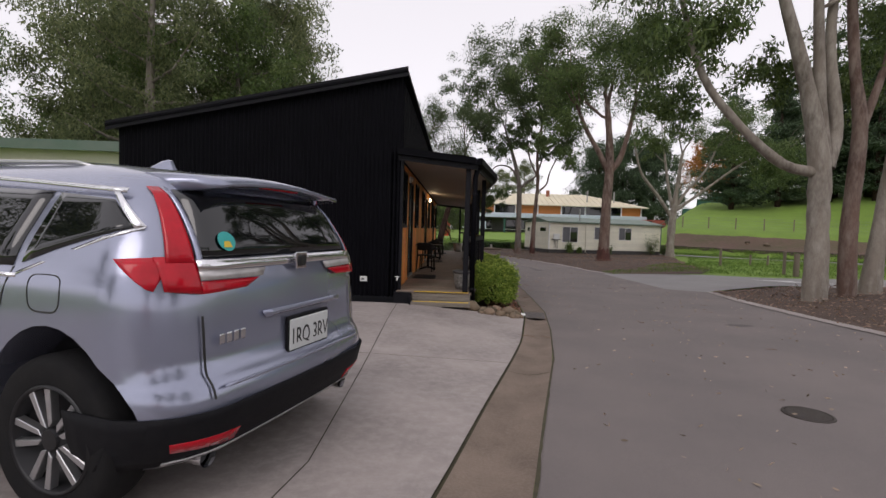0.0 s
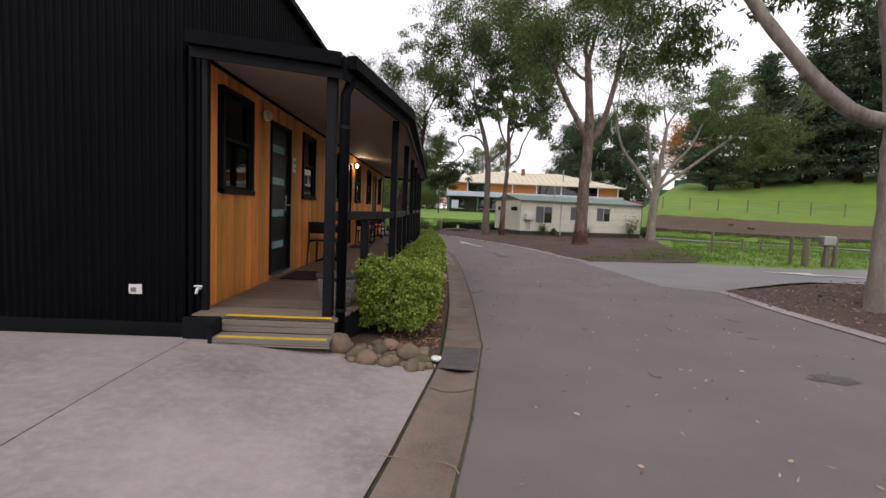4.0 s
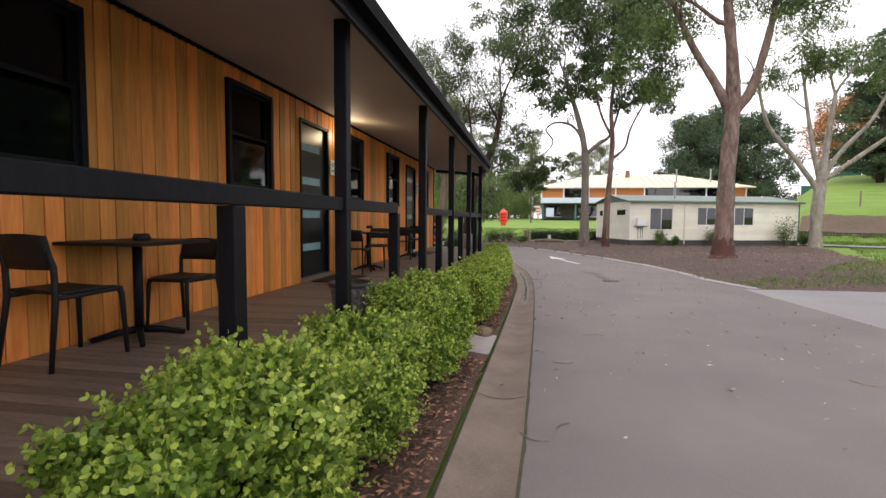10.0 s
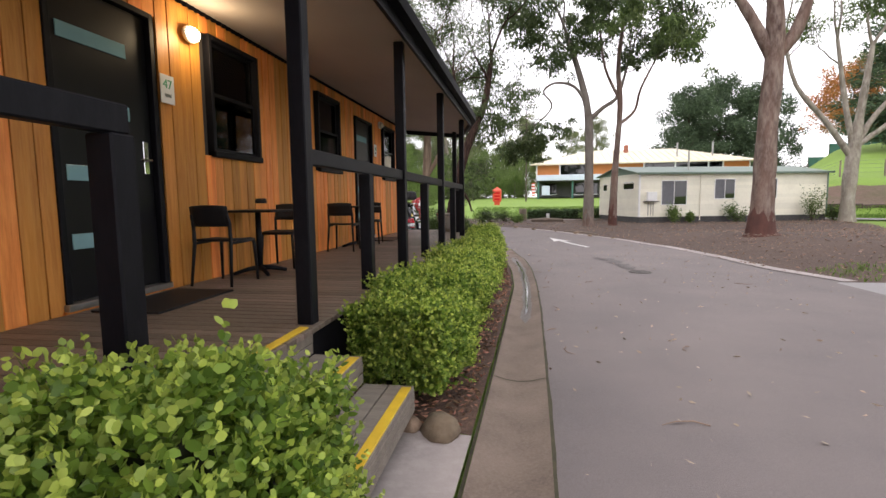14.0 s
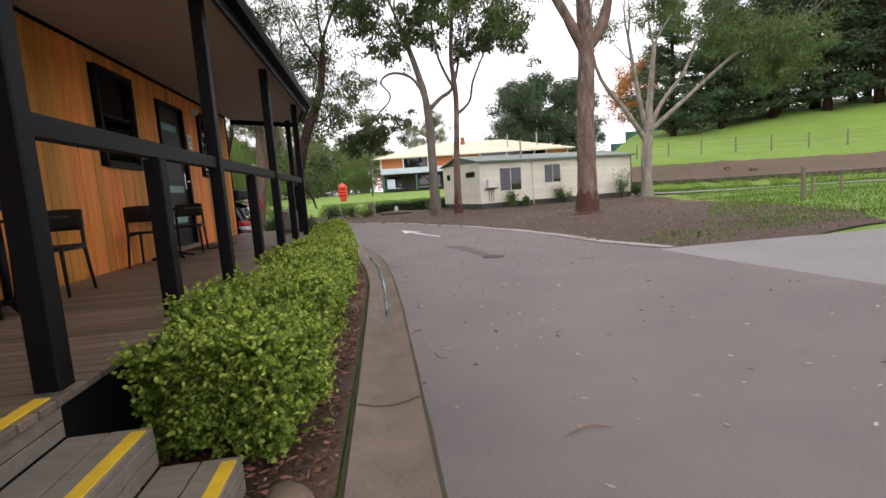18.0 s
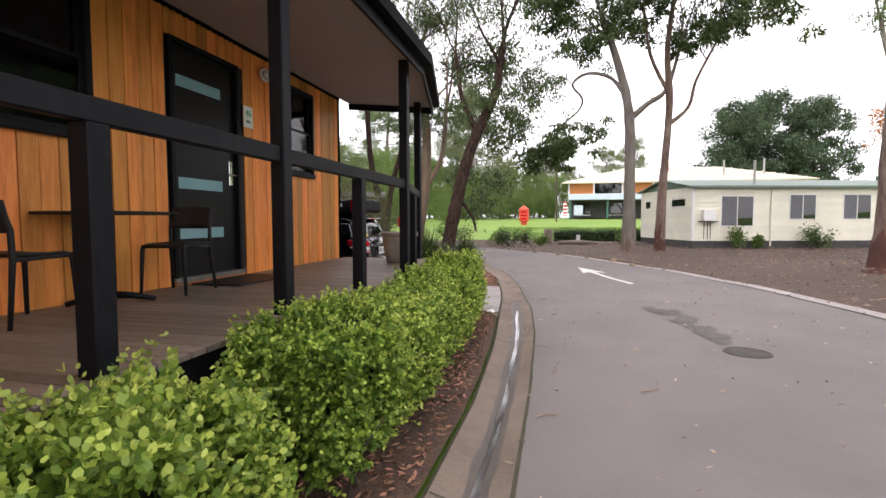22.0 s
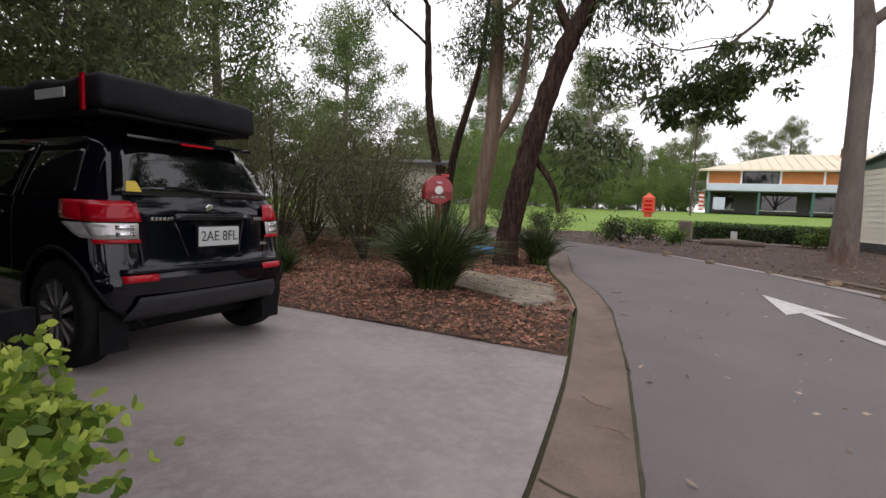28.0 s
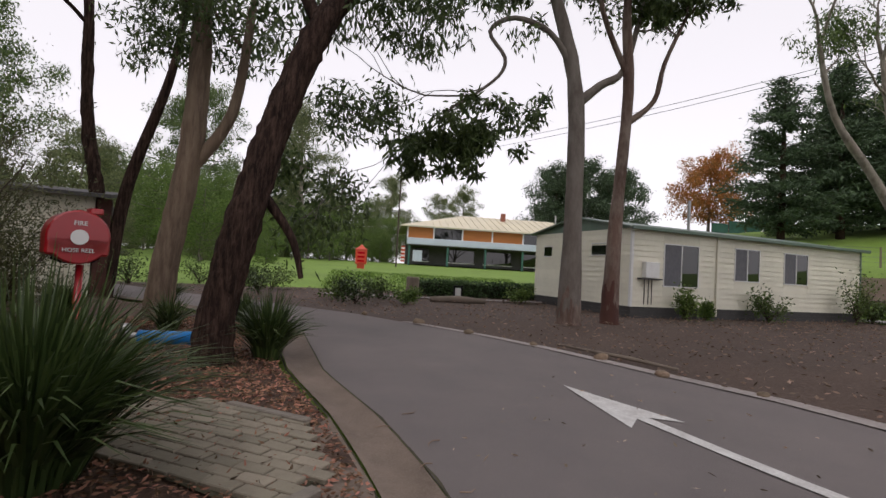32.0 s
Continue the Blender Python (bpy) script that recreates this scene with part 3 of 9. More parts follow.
deck = thing("deck", "weathered brown timber verandah decking", "deck", kind="structure")
skirt = bmesh.new()
for (xa, ya), (xb, yb) in zip(DECK_O[1:-1], DECK_O[2:-1]):
    d = Vector((xb - xa, yb - ya, 0)).normalized()
    nrm = Vector((d.y, -d.x, 0)) * 0.03
    prism([(xa, ya), (xb, yb), (xb - nrm.x, yb - nrm.y), (xa - nrm.x, ya - nrm.y)], "z", -0.45, DECK - 0.03, bm=skirt)
part("skirt", skirt, "black_paint", deck, "black painted skirting board")
# solid block instead of joists, coloured as the shade below the planks
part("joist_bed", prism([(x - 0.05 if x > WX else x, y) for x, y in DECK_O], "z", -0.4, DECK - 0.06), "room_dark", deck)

ver = thing("verandah_roof", "low black verandah roof with a pale flat lining", "verandah", kind="structure")
EAVE_O = [(WX + 0.02, 8.32), (0.08, 8.32), (0.5, 10.4), (0.5, 22.85), (0.08, 24.9), (WX + 0.02, 24.9)]


def roof_z(x):
    return 2.56 - (x - WX) * 0.1


b = bmesh.new()
b.faces.new([b.verts.new((x, y, roof_z(x) - 0.02)) for x, y in EAVE_O])
part("lining_board", b, "soffit", ver, "pale beige flat ceiling lining")
b = bmesh.new()
lo = [b.verts.new((x, y, roof_z(x) + 0.03)) for x, y in EAVE_O]
hi = [b.verts.new((x, y, roof_z(x) + 0.1)) for x, y in EAVE_O]
b.faces.new(lo), b.faces.new(hi)
for k in range(len(lo)):
    b.faces.new((lo[k], lo[(k + 1) % len(lo)], hi[(k + 1) % len(lo)], hi[k]))
bmesh.ops.recalc_face_normals(b, faces=b.faces)
part("roofing", b, "black_steel", ver)
bm, gut = bmesh.new(), bmesh.new()
for (xa, ya), (xb, yb) in zip(EAVE_O[:-1], EAVE_O[1:]):
    d = Vector((xb - xa, yb - ya, 0)).normalized()
    n1, n2 = Vector((d.y, -d.x, 0)) * 0.03, Vector((d.y, -d.x, 0)) * 0.12
    za, zb = roof_z(xa), roof_z(xb)
    for tgt, inn, out, l0, h0 in ((bm, Vector((0, 0, 0)), n1, -0.11, 0.07), (gut, n1, n2, -0.02, 0.09)):
        q = []
        for x, y, z in ((xa, ya, za), (xb, yb, zb)):
            for o in (inn, out):
                for h in (l0, h0):
                    q.append(tgt.verts.new((x + o.x, y + o.y, z + h)))
        for f in ((0, 1, 5, 4), (2, 6, 7, 3), (0, 4, 6, 2), (1, 3, 7, 5), (0, 2, 3, 1), (4, 5, 7, 6)):
            tgt.faces.new([q[k] for k in f])
bmesh.ops.recalc_face_normals(bm, faces=bm.faces)
bmesh.ops.recalc_face_normals(gut, faces=gut.faces)
part("fascia", bm, "black_paint", ver, "black painted fascia")
part("roof_gutter", gut, "black_steel", ver, "black steel eaves gutter")

POST = [(-0.03, 8.42), (0.36, 10.65), (0.36, 13.3), (0.36, 15.88), (0.36, 18.07), (0.36, 20.37), (0.36, 22.7), (-0.05, 24.62)]
SHORT = [(0.15, 9.45), (0.36, 11.99), (0.36, 14.62), (0.36, 16.97), (0.36, 19.17), (0.36, 21.5), (0.15, 23.68)]
RAIL = 1.17
# posts and rails
W2 = 0.045
for x, y in POST:
    solo("post", box(x - W2, y - W2, DECK - 0.02 if y > 9 else -0.12, x + W2, y + W2, roof_z(x) - 0.02, 0.006), "black_paint", "square black painted timber verandah post", "post", "verandah posts", "structure")
for x, y in SHORT:
    solo("short_post", box(x - W2, y - W2, DECK - 0.02, x + W2, y + W2, RAIL - 0.092, 0.006), "black_paint", "short square black timber rail post", "post", "rail posts", "structure")
RUN = POST[:3] + [SHORT[2]], POST[3:]
for run in RUN:
    for (xa, ya), (xb, yb) in zip(run, run[1:]):
        d = Vector((xb - xa, yb - ya, 0))
        m = Matrix.Translation((xa, ya, RAIL - 0.045)) @ Matrix.Rotation(math.atan2(d.y, d.x), 4, "Z")
        solo("handrail", box(W2 + 0.002, -0.025, -0.045, d.length - W2 - 0.002 if (xb, yb) in POST else d.length + 0.05, 0.025, 0.045, 0.006, m=m), "black_paint", "black painted timber handrail with worn edges", "handrail", "handrails", "structure")
# the round downpipe beside the first post
pipe = thing("downpipe", "round black steel downpipe at the first verandah post", "downpipe")
part("pipe", tube([(0.09, 8.4, -0.2), (0.09, 8.4, 2.2), (0.12, 8.45, 2.32), (0.16, 8.55, 2.36)], 0.045, 14), "black_steel", pipe, smooth=True)
for z in (0.25, 1.9):
    part("bracket", lathe([(0.05, z), (0.052, z + 0.004), (0.052, z + 0.026), (0.05, z + 0.03)], 14, m=Matrix.Translation((0.09, 8.4, 0))), "black_paint", pipe)

# windows
for k, (a, c) in enumerate(WIN):
    win = thing("window_%d" % (k + 1), "black aluminium sliding window with dark glass", "window", kind="structure")
    z0, z1 = WZ
    t = 0.045
    b = box(WX - 0.05, a - t, z0 - t, WX + 0.035, a, z1 + t, 0.004)
    box(WX - 0.05, c, z0 - t, WX + 0.035, c + t, z1 + t, 0.004, b)
    box(WX - 0.05, a, z1, WX + 0.035, c, z1 + t, 0.004, b)
    part("window_frame", b, "black_paint", win, "black aluminium frame")
    part("window_sill", box(WX - 0.05, a - t, z0 - t - 0.01, WX + 0.05, c + t, z0, 0.006), "black_paint", win)
    mid = (a + c) / 2
    mz = z0 + 0.52 * (z1 - z0)
    for s0, s1, xo in ((z0, mz + 0.02, -0.012), (mz - 0.02, z1, -0.034)):
        f = 0.03
        b = box(WX + xo - 0.01, a, s0, WX + xo + 0.01, a + f, s1)
        box(WX + xo - 0.01, c - f, s0, WX + xo + 0.01, c, s1, bm=b)
        box(WX + xo - 0.01, a + f, s0, WX + xo + 0.01, c - f, s0 + f, bm=b)
        box(WX + xo - 0.01, a + f, s1 - f, WX + xo + 0.01, c - f, s1, bm=b)
        sash = part("sash", b, "black_paint", win)
        pane = part("pane", box(WX + xo - 0.003, a + f, s0 + f, WX + xo + 0.003, c - f, s1 - f), "glass", sash)
        pane.visible_shadow = False
    part("curtain", box(WX - 0.1, a + 0.01, z0, WX - 0.095, c - 0.01, z1), "blind", win, "dark closed curtain behind the glass")

# doors
for k, (a, c) in enumerate(DOOR):
    door = thing("door_%d" % (k + 1), "closed black entrance door with four frosted glass strips", "door", kind="structure")
    t = 0.04
    b = box(WX - 0.1, a, DECK + 0.02, WX + 0.015, a + t, DZ[1], 0.003)
    box(WX - 0.1, c - t, DECK + 0.02, WX + 0.015, c, DZ[1], 0.003, b)
    box(WX - 0.1, a + t, DZ[1] - t, WX + 0.015, c - t, DZ[1], 0.003, b)
    part("door_frame", b, "black_paint", door)
    lo, hi = DECK + 0.06, DZ[1] - t - 0.004
    leaf = part("door_leaf", box(WX - 0.07, a + t + 0.003, lo, WX - 0.03, c - t - 0.003, hi, 0.003), "door_black", door, "black painted door leaf")
    for q in range(4):
        zz = lo + 0.33 + q * 0.44
        part("glass_strip", box(WX - 0.034, a + t + 0.07, zz, WX - 0.024, c - t - 0.2, zz + 0.1, 0.003), "frosted", leaf, "pale frosted glass strip")
    part("door_sill", box(WX - 0.1, a - 0.01, DECK + 0.012, WX + 0.04, c + 0.01, DECK + 0.055, 0.004), "sill_metal", door, "worn aluminium threshold")
    part("sill_board", box(WX - 0.1, a - 0.02, DECK - 0.06, WX + 0.022, c + 0.02, DECK + 0.012), "cedar", door)
    hy = c - t - 0.07
    b = box(WX - 0.03, hy - 0.025, DECK + 0.9, WX - 0.022, hy + 0.025, DECK + 1.14, 0.003)
    tube([(WX - 0.022, hy, DECK + 1.0), (WX + 0.025, hy, DECK + 1.0), (WX + 0.03, hy - 0.02, DECK + 1.0), (WX + 0.03, hy - 0.12, DECK + 1.0)], 0.009, 8, b)
    part("door_handle", b, "chrome", leaf, "satin chrome lever handle", smooth=False)
    solo("door_mat", box(WX + 0.12, a + 0.05, DECK, WX + 0.6, c - 0.05, DECK + 0.014, 0.004), "chair_plastic", "dark rubber door mat on the deck", "mat", "door mats")

# number plates beside the doors
for num, yy, zz in (("48", 11.47, 1.8), ("47", 16.9, 1.77), ("46", 22.36, 1.82)):
    sign = thing("cabin_sign", "small white plastic cabin number sign " + num, "sign", "cabin number signs")
    part("board", box(WX + 0.022, yy - 0.075, zz - 0.11, WX + 0.03, yy + 0.075, zz + 0.11, 0.002), "white_plastic", sign)
    text_part(num, 0.1, Matrix.Translation((WX + 0.031, yy, zz + 0.035)) @ Matrix.Rotation(math.pi / 2, 4, "Z") @ Matrix.Rotation(math.pi / 2, 4, "X"), "green_ink", sign, "number")
    part("small_print", box(WX + 0.03, yy - 0.035, zz - 0.06, WX + 0.032, yy + 0.035, zz - 0.035), "grey_ink", sign)

# wall lamps
for n, (yy, zz, on) in enumerate(((10.2, 2.3, False), (17.2, 2.28, True), (22.66, 2.33, False))):
    lamp = thing("wall_lamp", "oval bulkhead lamp, lit warm white" if on else "oval bulkhead lamp, switched off", "lamp", "verandah lamps")
    b = lathe([(0.0, 0.0), (0.085, 0.0), (0.09, 0.01), (0.09, 0.03), (0.075, 0.034)], 20, m=Matrix.Translation((WX + 0.022, yy, zz)) @ Matrix.Rotation(math.pi / 2, 4, "Y") @ Matrix.Diagonal((0.75, 1.0, 1.0, 1)))
    part("base", b, "white_plastic", lamp, smooth=True)
    b = lathe([(0.076, 0.034), (0.072, 0.055), (0.05, 0.075), (0.02, 0.083), (0.0, 0.084)], 20, m=Matrix.Translation((WX + 0.022, yy, zz)) @ Matrix.Rotation(math.pi / 2, 4, "Y") @ Matrix.Diagonal((0.75, 1.0, 1.0, 1)))
    part("diffuser", b, "lamp_on" if on else "lamp_off", lamp, "glowing warm diffuser" if on else "cream diffuser", smooth=True)
bulb = new("lamp_light", bpy.data.lights.new("lamp_light", "POINT"))
bulb.data.energy, bulb.data.shadow_soft_size, bulb.data.color = 7.0, 0.06, (1.0, 0.78, 0.45)
bulb.location = (WX + 0.2, 17.2, 2.26)

# steps at the end of the deck and through the rail
def steps(name, label, m, width, going, drops, base):
    """A flight that falls along +x of m."""
    st = thing(name, label, "steps", kind="structure")
    z = 0.0
    for k, drop in enumerate(drops):
        x0 = k * going
        for q in range(2):
            part("riser_board", box(x0 - 0.022, -width / 2, z - 0.03 - (q + 1) * (drop - 0.03) / 2 + 0.004, x0, width / 2, z - 0.03 - q * (drop - 0.03) / 2, 0.003, m=m), "step_wood", st)
        z -= drop
        if k < len(drops) - 1:
            for q in range(2):
                part("tread_board", box(x0 + 0.003 + q * going / 2, -width / 2, z - 0.03, x0 + (q + 1) * going / 2 - 0.003, width / 2, z, 0.003, m=m), "step_wood", st)
            part("nosing", box(x0 + going - 0.062, -width / 2 + 0.03, z - 0.004, x0 + going - 0.01, width / 2 - 0.03, z + 0.005, 0.002, m=m), "yellow", st, "yellow gritted nosing strip")
    part("nosing", box(-0.06, -width / 2 + 0.03, 0.001, -0.008, width / 2 - 0.03, 0.009, 0.002, m=m), "yellow", st, "yellow gritted nosing strip")
    part("stringer", box(-0.02, -width / 2 - 0.035, base, going * (len(drops) - 1), -width / 2 - 0.004, -0.06 - 0.0, 0.003, m=m), "black_paint", st)
    return st


steps("steps_end", "two grey timber steps with yellow nosings", Matrix.Translation((-0.44, 8.27, DECK)) @ Matrix.Rotation(-math.pi / 2, 4, "Z"), 1.0, 0.2, [0.14, 0.075], -0.36)
steps("steps_middle", "three grey timber steps with yellow nosings", Matrix.Translation((0.425, 15.25, DECK)), 1.08, 0.28, [0.15, 0.15, 0.14], -0.5)
part("end_post", box(WX + 0.0, 8.2, -0.2, WX + 0.3, 8.29, 0.19, 0.004), "black_paint", deck)
# tap sign and vent on the black wall
box_w = thing("wall_notice", "small white notice on the black wall", "sign")
part("board", box(-1.88, Y0 - 0.03, 0.33, -1.76, Y0 - 0.018, 0.42, 0.002), "white_plastic", box_w)
part("small_print", box(-1.86, Y0 - 0.032, 0.35, -1.81, Y0 - 0.03, 0.39), "grey_ink", box_w)
tap = thing("garden_tap", "white garden tap on the black wall", "tap")
part("spout", tube([(-1.22, Y0 - 0.02, 0.4), (-1.22, Y0 - 0.09, 0.41), (-1.22, Y0 - 0.12, 0.37)], 0.014, 8), "white_plastic", tap, smooth=True)
part("tap_handle", box(-1.26, Y0 - 0.085, 0.425, -1.18, Y0 - 0.065, 0.44, 0.004), "white_plastic", tap)


# ---- verandah furniture ----
def chair(at):
    """A moulded bistro chair that faces +x."""
    c = thing("cafe_chair", "black moulded plastic cafe chair on the deck", "chair", "cafe chairs", at=at)
    b = bmesh.new()
    bmesh.ops.create_grid(b, x_segments=6, y_segments=6, size=0.5)
    for v in b.verts:
        x, y = v.co.x, v.co.y
        v.co = Vector((x * 0.42, y * 0.42 * (1 - 0.06 * (x + 0.5)), 0.45 - 0.02 * math.cos(x * 3) * math.cos(y * 3) - 0.02 * max(0, x - 0.3) * 5))
    bmesh.ops.solidify(b, geom=b.faces[:], thickness=-0.022)
    part("seat", b, "chair_plastic", c, smooth=True)
    b = bmesh.new()
    rows = []
    for i in range(5):
        z = 0.60 + 0.2 * i / 4
        rows.append([b.verts.new((-0.235 - 0.05 * i / 4 - 0.035 * math.cos(u * 1.5), 0.205 * u, z + 0.012 * (1 - u * u) * (i == 4))) for u in (k / 4 - 1 for k in range(9))])
    for r0, r1 in zip(rows, rows[1:]):
        for k in range(8):
            b.faces.new((r0[k], r0[k + 1], r1[k + 1], r1[k]))
    bmesh.ops.recalc_face_normals(b, faces=b.faces)
    bmesh.ops.solidify(b, geom=b.faces[:], thickness=0.016)
    part("backrest", b, "chair_plastic", c, smooth=True)
    for s in (-1, 1):
        part("leg", tube([(-0.29, s * 0.22, 0.0), (-0.235, s * 0.2, 0.43), (-0.24, s * 0.2, 0.62), (-0.27, s * 0.195, 0.72)], [0.014, 0.019, 0.018, 0.014], 8), "chair_plastic", c, smooth=True)
        part("leg", tube([(0.215, s * 0.21, 0.0), (0.2, s * 0.195, 0.4), (0.185, s * 0.19, 0.45)], [0.014, 0.019, 0.02], 8), "chair_plastic", c, smooth=True)
        part("side_rail", tube([(-0.235, s * 0.2, 0.43), (0.195, s * 0.195, 0.44)], 0.015, 8), "chair_plastic", c, smooth=True)
    return c


def cafe_table(at):
    t = thing("cafe_table", "small square black pedestal table on the deck", "table", "cafe tables", at=at)
    part("tabletop", box(-0.35, -0.35, 0.71, 0.35, 0.35, 0.735, 0.006), "chair_plastic", t)
    part("column", tube([(0, 0, 0.06), (0, 0, 0.71)], 0.033, 14), "black_paint", t, smooth=True)
    for k in range(4):
        a = math.pi / 4 + k * math.pi / 2
        part("foot", tube([(0, 0, 0.075), (0.14 * math.cos(a), 0.14 * math.sin(a), 0.06), (0.3 * math.cos(a), 0.3 * math.sin(a), 0.02)], [0.03, 0.026, 0.02], 6), "black_paint", t, smooth=True)
    return t


first_chair = first_table = None
for n, (yy, spread) in enumerate(((12.9, 0.47), (17.65, 0.5), (20.43, 0.56))):
    m = pose(-0.94, yy, DECK) @ Matrix.Scale(0.91, 4)
    first_table = cafe_table(m) if first_table is None else (copy_thing(first_table, m) and first_table)
    for s, turn in ((-1, 90 + 6 * (n - 1)), (1, -90 + 5 * n)):
        m = pose(-0.97 + 0.02 * n, yy + s * spread, DECK, 0, 0, turn) @ Matrix.Scale(0.9, 4)
        if first_chair is None:
            first_chair = chair(m)
        else:
            copy_thing(first_chair, m)
for yy in (12.92, 17.68):
    solo("ashtray", lathe([(0.0, 0.0), (0.05, 0.0), (0.055, 0.02), (0.045, 0.045), (0.038, 0.045), (0.035, 0.02), (0.0, 0.015)], 16, m=pose(-0.92, yy, DECK + 0.669)), "chair_plastic", "round black ashtray on the cafe table", "ashtray", "ashtrays", smooth=True)

M["pot"] = mat("pot", (0.11, 0.1, 0.088), 0.75, second=(0.06, 0.054, 0.048), scale=6, amount=0.9, bump=0.3, bump_scale=40, fine=(0.36, 0.35, 0.32), fine_scale=32, fine_amount=0.7)
M["pot_pale"] = mat("pot_pale", (0.36, 0.34, 0.3), 0.8, second=(0.22, 0.2, 0.175), scale=5, amount=0.9, bump=0.3, bump_scale=40, fine=(0.45, 0.43, 0.39), fine_scale=20)
M["pot_dark"] = mat("pot_dark", (0.035, 0.033, 0.033), 0.55, second=(0.07, 0.065, 0.06), scale=6, bump=0.2, bump_scale=40)


def planter(x, y, z, r, h, rim, label, body="pot"):
    p = thing("plant_pot", label, "pot", "plant pots", at=pose(x, y, z))
    part("pot_body", lathe([(0.0, 0.0), (r * 0.72, 0.0), (r * 0.86, h * 0.3), (r * 0.97, h * 0.75), (r, h * 0.86)], 28), body, p, smooth=True)
    part("rim", lathe([(r * 0.99, h * 0.86), (r * 1.06, h * 0.87), (r * 1.07, h * 0.97), (r * 1.02, h), (r * 0.93, h * 0.99), (r * 0.9, h * 0.8)], 28, caps=False), rim, p, smooth=True)
    part("soil", lathe([(r * 0.92, h * 0.82), (0.4 * r, h * 0.84), (0.0, h * 0.83)], 28), "mulch", p)
    return p


planter(-0.05, 8.9, DECK, 0.19, 0.34, "pot_dark", "round stone-grey planter with a dark rim on the deck")
pot2 = planter(0.16, 13.98, DECK, 0.18, 0.29, "pot_dark", "weathered round planter full of cigarette butts on the deck")
planter(-0.13, 24.0, DECK, 0.23, 0.4, "pot_pale", "pale weathered stone planter on the deck", "pot_pale")
for k in range(5):
    a = k * 1.7
    solo("paper_scrap", box(-0.025, -0.02, 0, 0.025, 0.02, 0.002, m=pose(0.16 + 0.09 * math.cos(a), 13.98 + 0.09 * math.sin(a), DECK + 0.247, 8, 10, a * 40)), "white_plastic", "crumpled white paper scrap in the planter", "litter", "paper scraps")


# ---- foliage ----
def quad_mesh(name, verts, material):
    """A mesh of loose flat leaves from an array of shape (n, corners, 3)."""
    n, q = verts.shape[:2]
    me = bpy.data.meshes.new(name)
    me.vertices.add(q * n)
    me.vertices.foreach_set("co", np.asarray(verts, np.float32).ravel())
    me.loops.add(q * n)
    me.loops.foreach_set("vertex_index", np.arange(q * n, dtype=np.int32))
    me.polygons.add(n)
    me.polygons.foreach_set("loop_start", np.arange(0, q * n, q, dtype=np.int32))
    me.polygons.foreach_set("loop_total", np.full(n, q, dtype=np.int32))
    me.update()
    me.validate()
    me.materials.append(M[material] if isinstance(material, str) else material)
    return me


def leaves(rng, centres, dirs, length, width, rounded=False):
    """Pointed or rounded leaves at centres, along dirs."""
    n = len(centres)
    d = dirs / np.maximum(np.linalg.norm(dirs, axis=1, keepdims=True), 1e-6)
    side = np.cross(d, rng.normal(size=(n, 3)))
    side /= np.maximum(np.linalg.norm(side, axis=1, keepdims=True), 1e-6)
    ln = length * rng.uniform(0.6, 1.25, (n, 1))
    wd = width * rng.uniform(0.7, 1.2, (n, 1))
    if rounded:
        v = np.empty((n, 6, 3))
        for k, (f, w) in enumerate(((0.0, 0.0), (0.28, 0.46), (0.7, 0.42), (1.0, 0.0), (0.7, -0.42), (0.28, -0.46))):
            v[:, k] = centres + d * ln * f + side * wd * w
        return v
    v = np.empty((n, 4, 3))
    v[:, 0] = centres
    v[:, 1] = centres + d * ln * 0.45 + side * wd * 0.5
    v[:, 2] = centres + d * ln
    v[:, 3] = centres + d * ln * 0.45 - side * wd * 0.5
    return v


